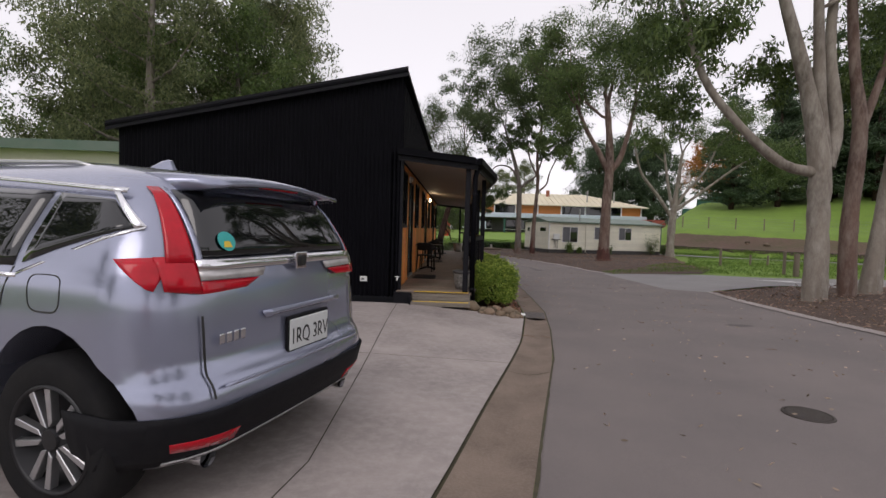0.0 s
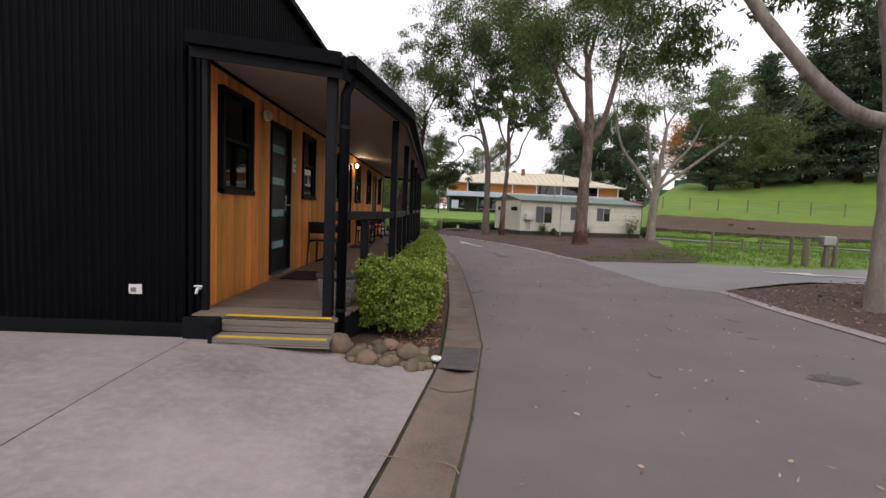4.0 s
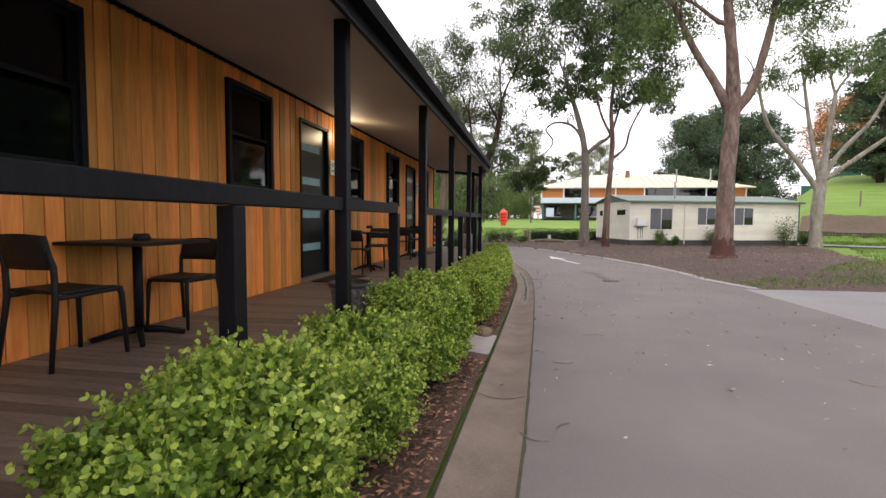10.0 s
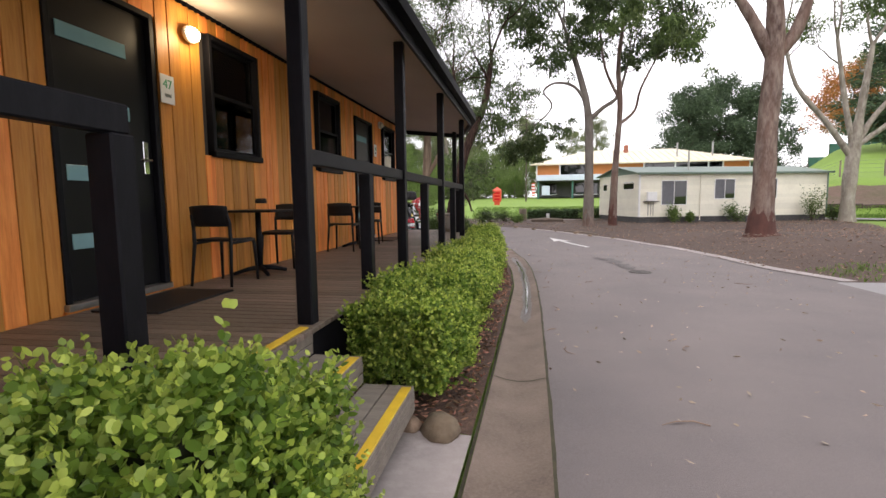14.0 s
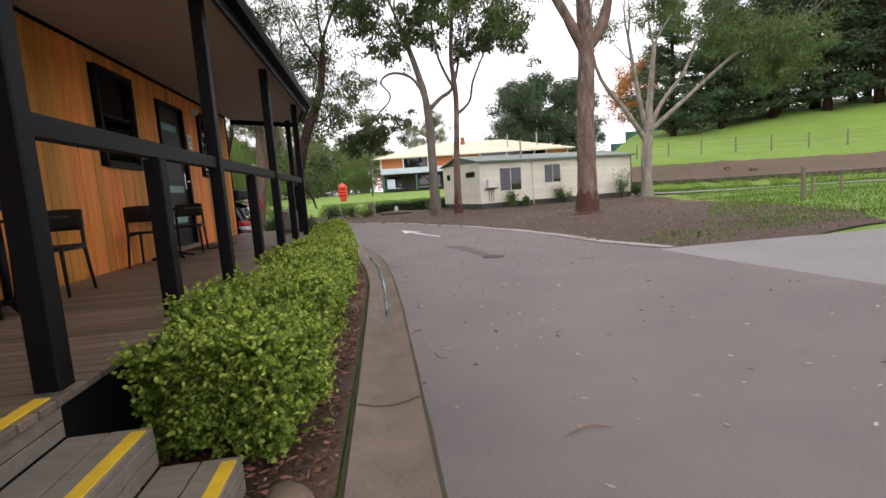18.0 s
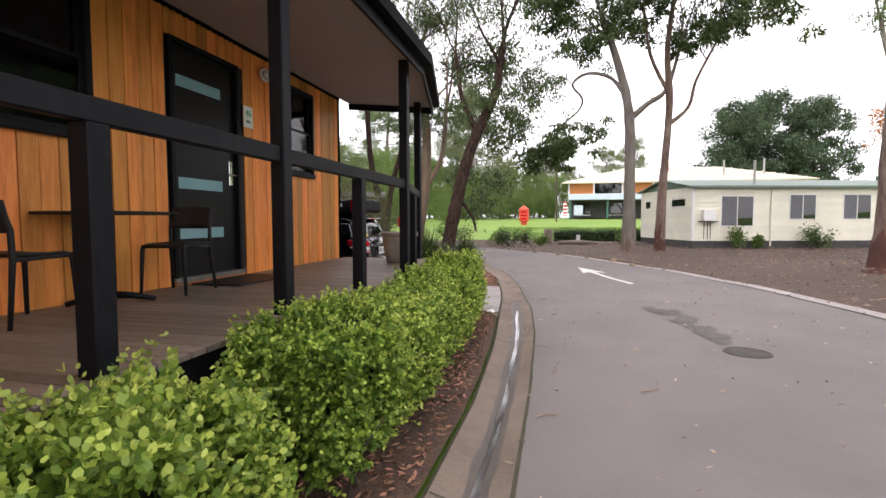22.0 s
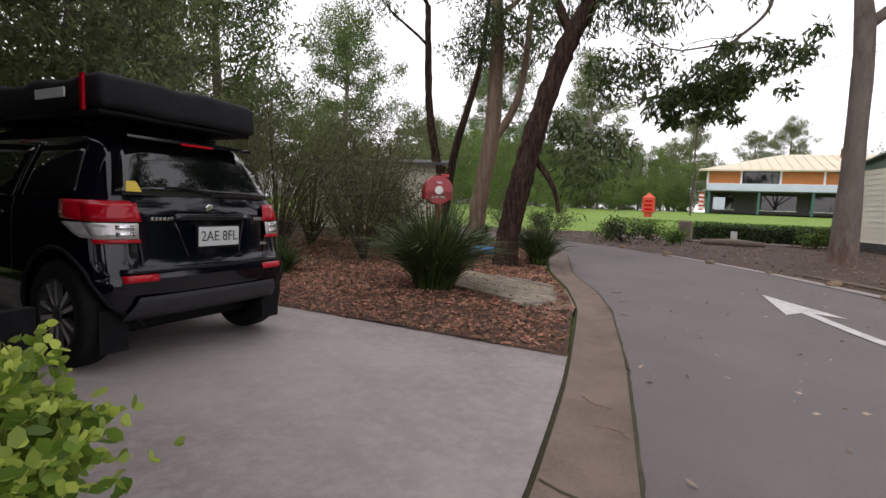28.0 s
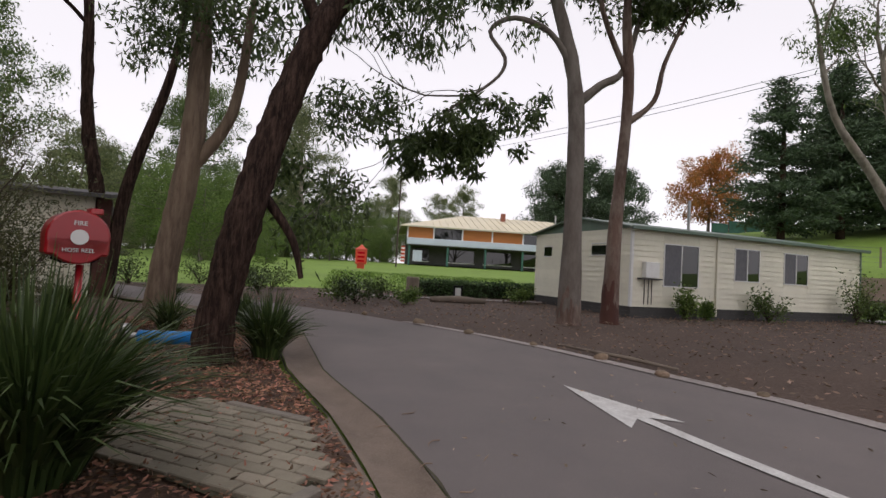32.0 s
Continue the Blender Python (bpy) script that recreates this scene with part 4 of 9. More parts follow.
def hedge_segment(name, label, y0, y1, left_x, right_x, tops, seed, shoots, plant=1.3, dip=0.1):
    """A loosely clipped hedge, plant by plant: a solid core painted dark as inner shade, twigs, and leafy shoots with
    paler young tips.
    """
    rng = np.random.default_rng(seed)
    h = thing(name, label, "hedge", "hedges along the deck")

    def plan(y):
        """Half width factor and height along the row; each plant bulges a little."""
        y = np.asarray(y, float)
        s = np.abs(np.sin(np.pi * (y - y0) / plant)) ** 0.55
        e = np.sqrt(np.clip(np.minimum(y - y0, y1 - y) / 0.3, 0.02, 1))
        top = np.interp(y, [y0, (y0 + y1) / 2, y1], tops) - dip * (1 - s) - 0.14 * (1 - e)
        wide = (0.7 + 0.3 * s) * (0.55 + 0.45 * e)
        return wide, top

    def rights(y):
        return right_x(y) if callable(right_x) else right_x

    def lefts(y):
        return left_x(y) if callable(left_x) else np.full_like(np.asarray(y, float), left_x)
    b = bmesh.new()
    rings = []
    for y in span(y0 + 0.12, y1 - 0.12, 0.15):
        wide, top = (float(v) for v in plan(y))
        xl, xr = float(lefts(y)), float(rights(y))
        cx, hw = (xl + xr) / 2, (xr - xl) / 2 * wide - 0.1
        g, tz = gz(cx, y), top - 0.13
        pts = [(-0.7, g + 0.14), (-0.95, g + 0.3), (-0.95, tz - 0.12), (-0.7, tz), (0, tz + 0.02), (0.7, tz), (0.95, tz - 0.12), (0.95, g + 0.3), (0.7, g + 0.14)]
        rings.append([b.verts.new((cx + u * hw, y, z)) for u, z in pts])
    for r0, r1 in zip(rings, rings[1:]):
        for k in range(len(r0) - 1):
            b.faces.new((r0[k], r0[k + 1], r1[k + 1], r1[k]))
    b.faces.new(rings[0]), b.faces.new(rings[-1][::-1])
    part("core", b, "hedge_core", h, "solid near-black core, painted as the shade inside the hedge")
    # feet of the shoots, spread round the section and over the two ends
    n = shoots
    y = rng.uniform(y0, y1, n)
    end = rng.uniform(size=n) < 1.2 / (y1 - y0 + 1.6)
    lo_end = rng.uniform(size=n) < 0.5
    y = np.where(end, np.where(lo_end, y0 + rng.uniform(0, 0.12, n), y1 - rng.uniform(0, 0.12, n)), y)
    wide, top = plan(np.where(end, np.where(lo_end, y0 + 0.3, y1 - 0.3), y))
    xl, xr = lefts(y), rights(y)
    cx, hw = (xl + xr) / 2, (xr - xl) / 2 * wide
    g = np.interp(y, *GY) + 0.08
    s = rng.uniform(0, 1, n)
    a = np.where(s < 0.4, 0, np.where(s < 0.8, 1, 2))
    f = np.select([a == 0, a == 1, a == 2], [s / 0.4, (s - 0.4) / 0.4, (s - 0.8) / 0.2])
    px = np.select([a == 0, a == 1, a == 2], [cx + hw * (0.9 + 0.1 * np.sin(3.1 * f)), cx + hw * (1 - 2 * f) * 0.95, cx - hw * (0.95 - 0.1 * f)])
    pz = np.select([a == 0, a == 1, a == 2], [g + 0.06 + (top - 0.05 - g - 0.06) * f, top - 0.07 * np.abs(1 - 2 * f) ** 3, top - 0.04 - (top - g - 0.25) * f])
    nx = np.select([a == 0, a == 1, a == 2], [np.ones(n), (1 - 2 * f) * 0.5, -np.ones(n)])
    nz = np.select([a == 0, a == 1, a == 2], [0.35 * f, np.ones(n), 0.3 * np.ones(n)])
    px = np.where(end, cx + (xr - xl) / 2 * 0.85 * rng.uniform(-1, 1, n), px)
    pz = np.where(end, g + 0.08 + (top - g - 0.12) * rng.uniform(0, 1, n), pz)
    nx, nz = np.where(end, 0.2, nx), np.where(end, 0.25, nz)
    ny = np.where(end, np.where(lo_end, -1.0, 1.0), 0.0)
    nrm = np.stack([nx, ny, nz], 1)
    nrm /= np.linalg.norm(nrm, axis=1, keepdims=True)
    lump = np.array([0.13 * noise.noise(Vector(p) * 2.4) + 0.09 * noise.noise(Vector(p) * 6.5) for p in np.stack([px, y, pz + seed], 1)])
    foot = np.stack([px, y, pz], 1) + nrm * (lump - 0.075 - rng.exponential(0.03, n))[:, None]
    way = nrm + rng.normal(size=(n, 3)) * 0.45 + np.array([0, 0, 0.55])
    way /= np.linalg.norm(way, axis=1, keepdims=True)
    ln = rng.uniform(0.07, 0.15, n) * np.where(rng.uniform(size=n) > 0.975, 1.7, 1.0)
    cs, ds, tips_c, tips_d = [], [], [], []
    pairs = 8
    for k in range(pairs):
        f = (k + 0.6) / pairs
        p = foot + way * (ln * f)[:, None]
        for q in range(2):
            d = rng.normal(size=(n, 3)) * 0.8 + way * 0.45
            if k >= pairs - 2:
                tips_c.append(p), tips_d.append(d + way * 0.4)
            else:
                cs.append(p), ds.append(d)
    ob = new("leaves", quad_mesh("leaves", leaves(rng, np.concatenate(cs), np.concatenate(ds), 0.026, 0.021, True), "leaf_hedge"))
    ob.parent = h
    tagged(ob, "small glossy green leaves", kind="stuff")
    ob = new("young_leaves", quad_mesh("young_leaves", leaves(rng, np.concatenate(tips_c), np.concatenate(tips_d), 0.021, 0.017, True), "leaf_tip"))
    ob.parent = h
    tagged(ob, "pale yellow-green young leaves", kind="stuff")
    tw = bmesh.new()
    for q in range(int((y1 - y0) * 7)):
        yy = rng.uniform(y0 + 0.1, y1 - 0.1)
        xx = float(lefts(yy)) + (float(rights(yy)) - float(lefts(yy))) * rng.uniform(0.35, 0.85)
        gg = gz(xx, yy)
        tube([(xx, yy, gg - 0.02), (xx + rng.uniform(-0.05, 0.1), yy + rng.uniform(-0.1, 0.1), gg + 0.18), (xx + rng.uniform(-0.1, 0.16), yy + rng.uniform(-0.2, 0.2), gg + 0.36)], [0.009, 0.007, 0.004], 4, tw)
    part("twig_tangle", tw, "twig", h, kind="stuff")
    return h


def hedge_left(y):
    """The hedge's deck side, a hand's breadth off the deck."""
    return np.interp(y, [8.3, 9.6, 10.5, 15.9, 16.1, 22.75, 24.78], [0.0, 0.2, 0.44, 0.46, 0.52, 0.52, 0.2])


def hedge_right(y):
    """The hedge's road side, just short of the gutter."""
    return np.interp(y, [8.9, 10.6, 13.4, 14.1, 15, 16.3, 21, 23.4, 24.9], [0.93, 1.02, 1.06, 1.1, 1.16, 1.18, 1.22, 1.06, 0.9])


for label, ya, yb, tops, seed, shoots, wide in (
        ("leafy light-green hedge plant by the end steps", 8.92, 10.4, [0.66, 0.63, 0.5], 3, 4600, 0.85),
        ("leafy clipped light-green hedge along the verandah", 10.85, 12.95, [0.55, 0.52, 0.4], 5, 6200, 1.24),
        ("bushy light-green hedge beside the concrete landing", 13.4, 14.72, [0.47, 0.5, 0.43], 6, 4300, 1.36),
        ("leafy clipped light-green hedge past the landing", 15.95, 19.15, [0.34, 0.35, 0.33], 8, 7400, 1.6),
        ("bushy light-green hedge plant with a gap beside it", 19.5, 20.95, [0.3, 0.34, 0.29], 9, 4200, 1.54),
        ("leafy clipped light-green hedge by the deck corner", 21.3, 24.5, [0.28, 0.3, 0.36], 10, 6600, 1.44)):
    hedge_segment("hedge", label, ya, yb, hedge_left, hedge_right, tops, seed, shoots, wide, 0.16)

# ---- rocks at the corner of the bed ----
rng = random.Random(4)
big = [(0.1, 8.3, 0.15), (0.38, 8.06, 0.1), (0.74, 8.3, 0.13), (0.47, 8.35, 0.09), (0.6, 8.1, 0.075), (0.3, 8.24, 0.085), (0.86, 8.2, 0.09), (0.78, 8.02, 0.08), (0.55, 8.55, 0.1)]
spots = big + [(0.22 + 0.7 * rng.random(), 7.98 + 0.72 * rng.random(), 0.035 + 0.04 * rng.random()) for _ in range(40)]
spots += [(0.74, 15.8, 0.1), (0.95, 15.78, 0.08), (1.13, 15.75, 0.12), (0.86, 15.92, 0.06), (1.06, 15.9, 0.055)] + [(1.2, 19.3, 0.08), (1.26, 19.45, 0.06), (1.1, 24.2, 0.06)]
for k, (x, y, s) in enumerate(spots):
    r = solo("rock", rock(s, k, 0.72, m=pose(x, y, gz(x, y) + s * 0.35, rng.uniform(-10, 10), rng.uniform(-10, 10), rng.uniform(0, 360))), "stone", "rounded tan river rock in the garden bed", "rock", "garden rocks", smooth=True)
for x, y, s in ((0.99, 8.35, 0.055), (1.03, 24.45, 0.06)):
    solo("paper_scrap", rock(s, int(x * 90), 0.45, m=pose(x, y, gz(x, y) + 0.03, 10, 5, 40)), "white_plastic", "crumpled white paper beside the gutter", "litter", "paper scraps")
# mulch chips lying about, nearest first
def chips(name, label, outline, count, seed, material, size=0.05, lift=0.02):
    rng = np.random.default_rng(seed)
    pts = []
    xs, ys_ = [p[0] for p in outline], [p[1] for p in outline]
    while len(pts) < count:
        x, y = rng.uniform(min(xs), max(xs)), rng.uniform(min(ys_), max(ys_))
        inside = False
        for (xa, ya), (xb, yb) in zip(outline, outline[1:] + outline[:1]):
            if (ya > y) != (yb > y) and x < (xb - xa) * (y - ya) / (yb - ya) + xa:
                inside = not inside
        if inside:
            pts.append((x, y, gz(x, y) + lift + rng.uniform(0, 0.02)))
    pts = np.array(pts)
    d = rng.normal(size=(count, 3)) * np.array([1, 1, 0.22])
    ob = new(name, quad_mesh(name, leaves(rng, pts, d, size, size * 0.32), material))
    return tagged(ob, label, "mulch", kind="stuff")


M["chip"] = mat("chip", (0.34, 0.185, 0.11), 0.9, second=(0.1, 0.048, 0.03), scale=3, amount=0.7, island=0.8, coords="World")
M["dry_leaf"] = mat("dry_leaf", (0.27, 0.19, 0.14), 0.85, second=(0.13, 0.08, 0.055), scale=2, amount=0.8, island=0.5, coords="World")
M["pale_leaf"] = mat("pale_leaf", (0.42, 0.34, 0.26), 0.8, second=(0.2, 0.13, 0.09), scale=2, amount=0.8, island=0.4, coords="World")
chips("mulch_chips", "loose brown bark chips on the bed", [(0.74, 27.62), (-6, 27.66), (-7, 34), (-2.4, 35.6), (-1.3, 34.6), (-0.65, 32.4), (0.0, 30.85), (0.36, 29.7), (0.52, 28.9)], 44000, 5, "chip", 0.056, 0.03)
chips("mulch_chips", "loose dark bark chips under the hedge", [(0.45, 8.3), (0.98, 8.6), (1.14, 11), (1.24, 14.6), (0.6, 14.6), (0.6, 15.8), (1.26, 15.8), (1.3, 18), (1.32, 21), (1.1, 24.4), (0.3, 24.4)], 12000, 6, "chip", 0.05, 0.03)
chips("leaf_litter", "dry gum leaves scattered on the road", [(0.6, 2), (6.0, 2), (6.5, 10), (6.3, 22), (5.6, 28), (3, 33.6), (0.8, 30.2), (1.7, 22), (1.7, 10)], 900, 7, "pale_leaf", 0.058, 0.008)
chips("leaf_litter", "dry gum leaves strewn on the bare soil", SOIL, 9000, 8, "dry_leaf", 0.085, 0.02)
chips("leaf_litter", "dry gum leaves strewn on the verge", [(7.1, 14.4), (6.55, 7.5), (6.2, 3), (12, 3), (14, 15.8)], 5000, 9, "dry_leaf", 0.085, 0.02)


# ---- vehicles ----
M["silver_paint"] = mat("silver_paint", (0.3, 0.32, 0.42), 0.2, 0.6, second=(0.26, 0.28, 0.37), scale=2, amount=0.5, coat=0.9)
M["black_gloss"] = mat("black_gloss", (0.0012, 0.0014, 0.006), 0.06, 0.0, second=(0.002, 0.002, 0.006), scale=3, amount=0.5, coat=0.4, spec=0.35)
M["orange_paint"] = mat("orange_paint", (0.55, 0.13, 0.015), 0.25, 0.35, second=(0.48, 0.1, 0.012), scale=2, amount=0.5, coat=0.8)
M["red_paint"] = mat("red_paint", (0.32, 0.07, 0.055), 0.5, 0.0, second=(0.25, 0.06, 0.05), scale=2)
M["trim_black"] = mat("trim_black", (0.008, 0.008, 0.01), 0.6, second=(0.016, 0.016, 0.017), scale=20, bump=0.1, bump_scale=200, spec=0.12)
M["trim_grey"] = mat("trim_grey", (0.03, 0.03, 0.036), 0.55, second=(0.05, 0.05, 0.055), scale=14, bump=0.12, bump_scale=180, spec=0.3)
M["car_glass"] = mat("car_glass", (0.003, 0.004, 0.005), 0.02, 0.0, second=(0.006, 0.007, 0.008), scale=2, spec=0.8)
M["lens_red"] = mat("lens_red", (0.5, 0.004, 0.016), 0.1, 0.0, second=(0.22, 0.002, 0.006), scale=9, amount=0.6, coat=0.25, spec=0.3)
M["lens_clear"] = mat("lens_clear", (0.55, 0.53, 0.52), 0.12, 0.3, second=(0.35, 0.34, 0.34), scale=18, amount=0.7, coat=1.0)
M["rubber"] = mat("rubber", (0.009, 0.009, 0.01), 0.85, second=(0.018, 0.017, 0.016), scale=12, bump=0.3, bump_scale=90, spec=0.2)
M["alloy"] = mat("alloy", (0.5, 0.5, 0.51), 0.3, 0.85, second=(0.35, 0.35, 0.36), scale=6, amount=0.5)
M["alloy_dark"] = mat("alloy_dark", (0.02, 0.02, 0.022), 0.4, 0.4)
M["plate_white"] = mat("plate_white", (0.62, 0.64, 0.64), 0.45, second=(0.5, 0.52, 0.52), scale=12)
M["ink_black"] = mat("ink_black", (0.012, 0.012, 0.012), 0.5)
M["teal"] = mat("teal", (0.03, 0.38, 0.36), 0.5)
M["sticker_yellow"] = mat("sticker_yellow", (0.7, 0.5, 0.05), 0.5)
M["canvas"] = mat("canvas", (0.008, 0.008, 0.011), 0.7, second=(0.018, 0.017, 0.02), scale=4, amount=0.7, bump=0.7, bump_scale=9, spec=0.3)


class Shell:
    """A car's skin: plan outlines stacked in height; each level has z, rear x, front x and half width."""

    def __init__(self, levels, rx=0.3, ry=0.36, fx=0.5, fy=0.45):
        self.t = np.array(levels, float)
        self.rx, self.ry, self.fx, self.fy = rx, ry, fx, fy

    def at(self, z):
        return [float(np.interp(z, self.t[:, 0], self.t[:, k])) for k in (1, 2, 3)]

    def rear(self, y, z):
        xr, xf, w = self.at(z)
        ry = min(self.ry, w)
        over = max(0.0, abs(y) - (w - ry)) / ry
        return Vector((xr + self.rx * (1 - math.sqrt(max(0.0, 1 - min(1.0, over) ** 2))) + 0.03 * (y / max(w, 0.1)) ** 2, y, z))

    def side(self, x, z, s):
        xr, xf, w = self.at(z)
        ry = min(self.ry, w)
        if x < xr + self.rx + 0.03:
            f = max(0.0, min(1.0, 1 - (x - xr - 0.03) / self.rx))
            y = w - ry + ry * math.sqrt(max(0.0, 1 - f * f))
        else:
            y = w
        return Vector((x, s * y, z))

    def outline(self, z, n=7):
        xr, xf, w = self.at(z)
        ry, fy = min(self.ry, w), min(self.fy, w)
        pts = []
        for k in range(n + 1):
            a = math.pi / 2 * k / n
            pts.append((xr + 0.03 + self.rx * (1 - math.sin(a)), w - ry + ry * math.cos(a)))
        half = [(xr + 0.03 * (y / max(w, 0.1)) ** 2, y) for y in (0.0, (w - ry) * 0.5)]
        front_c = [(xf - self.fx * (1 - math.cos(a)), w - fy + fy * math.sin(a)) for a in (math.pi / 2 * k / n for k in range(n + 1))]
        mids = [(xr + self.rx + 0.03 + (xf - self.fx - xr - self.rx - 0.03) * f, w) for f in (0.12, 0.25, 0.4, 0.55, 0.7, 0.85)]
        left = half + [pts[n - k] for k in range(n + 1)] + mids + front_c[::-1] + [(xf, (w - fy) * 0.5)]
        return left

    def mesh(self, zs):
        b = bmesh.new()
        rings = []
        for z in zs:
            o = self.outline(z)
            ring = [b.verts.new((x, y, z)) for x, y in o] + [b.verts.new((self.at(z)[1], 0, z))] + [b.verts.new((x, -y, z)) for x, y in o[:0:-1]]
            rings.append(ring)
        for r0, r1 in zip(rings, rings[1:]):
            for k in range(len(r0)):
                j = (k + 1) % len(r0)
                b.faces.new((r0[k], r0[j], r1[j], r1[k]))
        b.faces.new(rings[-1]), b.faces.new(rings[0][::-1])
        bmesh.ops.recalc_face_normals(b, faces=b.faces)
        return b

    def patch(self, where, corners, lift=0.006, nu=8, nv=6, s=1, thick=0.008):
        """A skin-hugging plate between four corners, in (y, z) on the rear or (x, z) on a side."""
        b = bmesh.new()
        (a, c, d, e) = corners
        rows = []
        for i in range(nv + 1):
            v, row = i / nv, []
            for j in range(nu + 1):
                u = j / nu
                p = [(a[k] * (1 - u) + c[k] * u) * (1 - v) + (e[k] * (1 - u) + d[k] * u) * v for k in (0, 1)]
                if where == "rear":
                    q = self.rear(p[0], p[1])
                    q2 = self.rear(p[0] + 0.01, p[1]) - q
                    n = Vector((-q2.y, q2.x, 0)).normalized()
                else:
                    q = self.side(p[0], p[1], s)
                    q2 = self.side(p[0] + 0.01, p[1], s) - q
                    n = Vector((-q2.y, q2.x, 0)).normalized() * s
                row.append(b.verts.new(q + n * lift))
            rows.append(row)
        for r0, r1 in zip(rows, rows[1:]):
            for k in range(nu):
                b.faces.new((r0[k], r0[k + 1], r1[k + 1], r1[k]))
        bmesh.ops.recalc_face_normals(b, faces=b.faces)
        ctr = sum((v.co for v in b.verts), Vector()) / len(b.verts)
        if b.faces[:] and b.faces[:][0].normal.dot(ctr - Vector((2.2, 0, 0.8))) < 0:
            bmesh.ops.reverse_faces(b, faces=b.faces)
        bmesh.ops.solidify(b, geom=b.faces[:], thickness=thick)
        return b


def wheel(parent, x, y, r, w, s, spokes, rim_r=0.66, name_rim="rim"):
    """A wheel on the side s of a car: tyre, rim, spokes."""
    m = Matrix.Translation((x, y, r)) @ Matrix.Rotation(-s * math.pi / 2, 4, "X")
    tyre = part("tyre", lathe([(rim_r * r, -w / 2 + 0.01), (0.9 * r, -w / 2), (0.97 * r, -w / 2 + 0.02), (r, -w / 4), (r, w / 4), (0.97 * r, w / 2 - 0.02), (0.9 * r, w / 2), (rim_r * r, w / 2 - 0.01)], 40, m=m, caps=False), "rubber", parent, "black tyre", smooth=True)
    rim = part("rim", lathe([(rim_r * r, w / 2 - 0.012), (rim_r * r * 0.97, w / 2 + 0.002), (rim_r * r * 0.92, w / 2 - 0.01), (rim_r * r * 0.88, -w / 4), (0.0, -w / 4)], 40, m=m, caps=False), "alloy_dark", tyre, "dark alloy rim", smooth=True)
    for k in range(spokes):
        for side in (-1, 1):
            a = 2 * math.pi * k / spokes
            mm = m @ Matrix.Rotation(a, 4, "Z")
            b = prism([(0.05, side * 0.006 + 0.0), (0.07, side * 0.034), (rim_r * r * 0.95, side * 0.07), (rim_r * r * 0.95, side * 0.035)], "z", w / 2 - 0.05, w / 2 - 0.012, 0.003)
            bmesh.ops.transform(b, matrix=mm, verts=b.verts)
            part("spoke", b, "alloy", rim, "polished alloy spoke")
    part("hub_cap", lathe([(0.05, w / 2 - 0.02), (0.045, w / 2 - 0.008), (0.0, w / 2 - 0.006)], 16, m=m), "alloy_dark", rim)
    return tyre


def car_body(parent, shell, zs, paint, axles, wheel_r, track, label, arch=1.2):
    """The painted skin with its wheel arches cut out."""
    me = link_mesh("body", shell.mesh(zs), paint, True)
    ob = bpy.data.objects.new("body_tmp", me)
    scene.collection.objects.link(ob)
    cutters = []
    for ax in axles:
        b = bmesh.new()
        bmesh.ops.create_cone(b, cap_ends=True, segments=40, radius1=wheel_r * arch, radius2=wheel_r * arch, depth=4)
        bmesh.ops.transform(b, matrix=Matrix.Translation((ax, 0, wheel_r * 1.02)) @ Matrix.Rotation(math.pi / 2, 4, "X"), verts=b.verts)
        c = bpy.data.objects.new("arch_tmp", link_mesh("arch_tmp", b, "trim_black"))
        scene.collection.objects.link(c)
        cutters.append(c)
        mod = ob.modifiers.new("arch", "BOOLEAN")
        mod.object, mod.operation, mod.solver = c, "DIFFERENCE", "EXACT"
    cut = bpy.data.meshes.new_from_object(ob.evaluated_get(bpy.context.evaluated_depsgraph_get()))
    cut.name = "body"
    cut.polygons.foreach_set("use_smooth", [abs(p.normal.z) < 2 for p in cut.polygons])
    cut.materials.clear()
    cut.materials.append(M[paint])
    for o in [ob] + cutters:
        bpy.data.objects.remove(o)
    body = new("body", cut)
    body.parent = parent
    mod = body.modifiers.new("corners", "EDGE_SPLIT")
    mod.split_angle = radians(40)
    tagged(body, label)
    inner = part("wheel_well", box(max(0.16, axles[0] - wheel_r * 1.3), -track + 0.26, 0.3, axles[0] + wheel_r * 1.3, track - 0.26, wheel_r * 2.3), "trim_black", parent)
    part("wheel_well", box(axles[1] - wheel_r * 1.3, -track + 0.26, 0.22, axles[1] + wheel_r * 1.3, track - 0.26, wheel_r * 2.3), "trim_black", parent)
    part("underbody", box(axles[0] - 0.1, -track + 0.24, 0.17, axles[1] + 0.5, track - 0.24, 0.4, 0.02), "trim_black", parent)
    for ax in axles:
        for s in (-1, 1):
            wheel(parent, ax, s * (track - 0.115), wheel_r, 0.23, s, 5)
    return body


def plate(parent, shell, y, z, words, size=0.1):
    p = shell.rear(y, z)
    pl = part("number_plate", box(p.x - 0.03, y - 0.186, z - 0.067, p.x - 0.018, y + 0.186, z + 0.067, 0.003), "plate_white", parent, "white number plate")
    part("plate_surround", box(p.x - 0.022, y - 0.2, z - 0.085, p.x - 0.004, y + 0.2, z + 0.078, 0.004), "trim_black", parent)
    text_part(words, size, Matrix.Translation((p.x - 0.031, y, z)) @ Matrix.Rotation(-math.pi / 2, 4, "Z") @ Matrix.Rotation(math.pi / 2, 4, "X"), "ink_black", pl, "plate_number", 0.001)


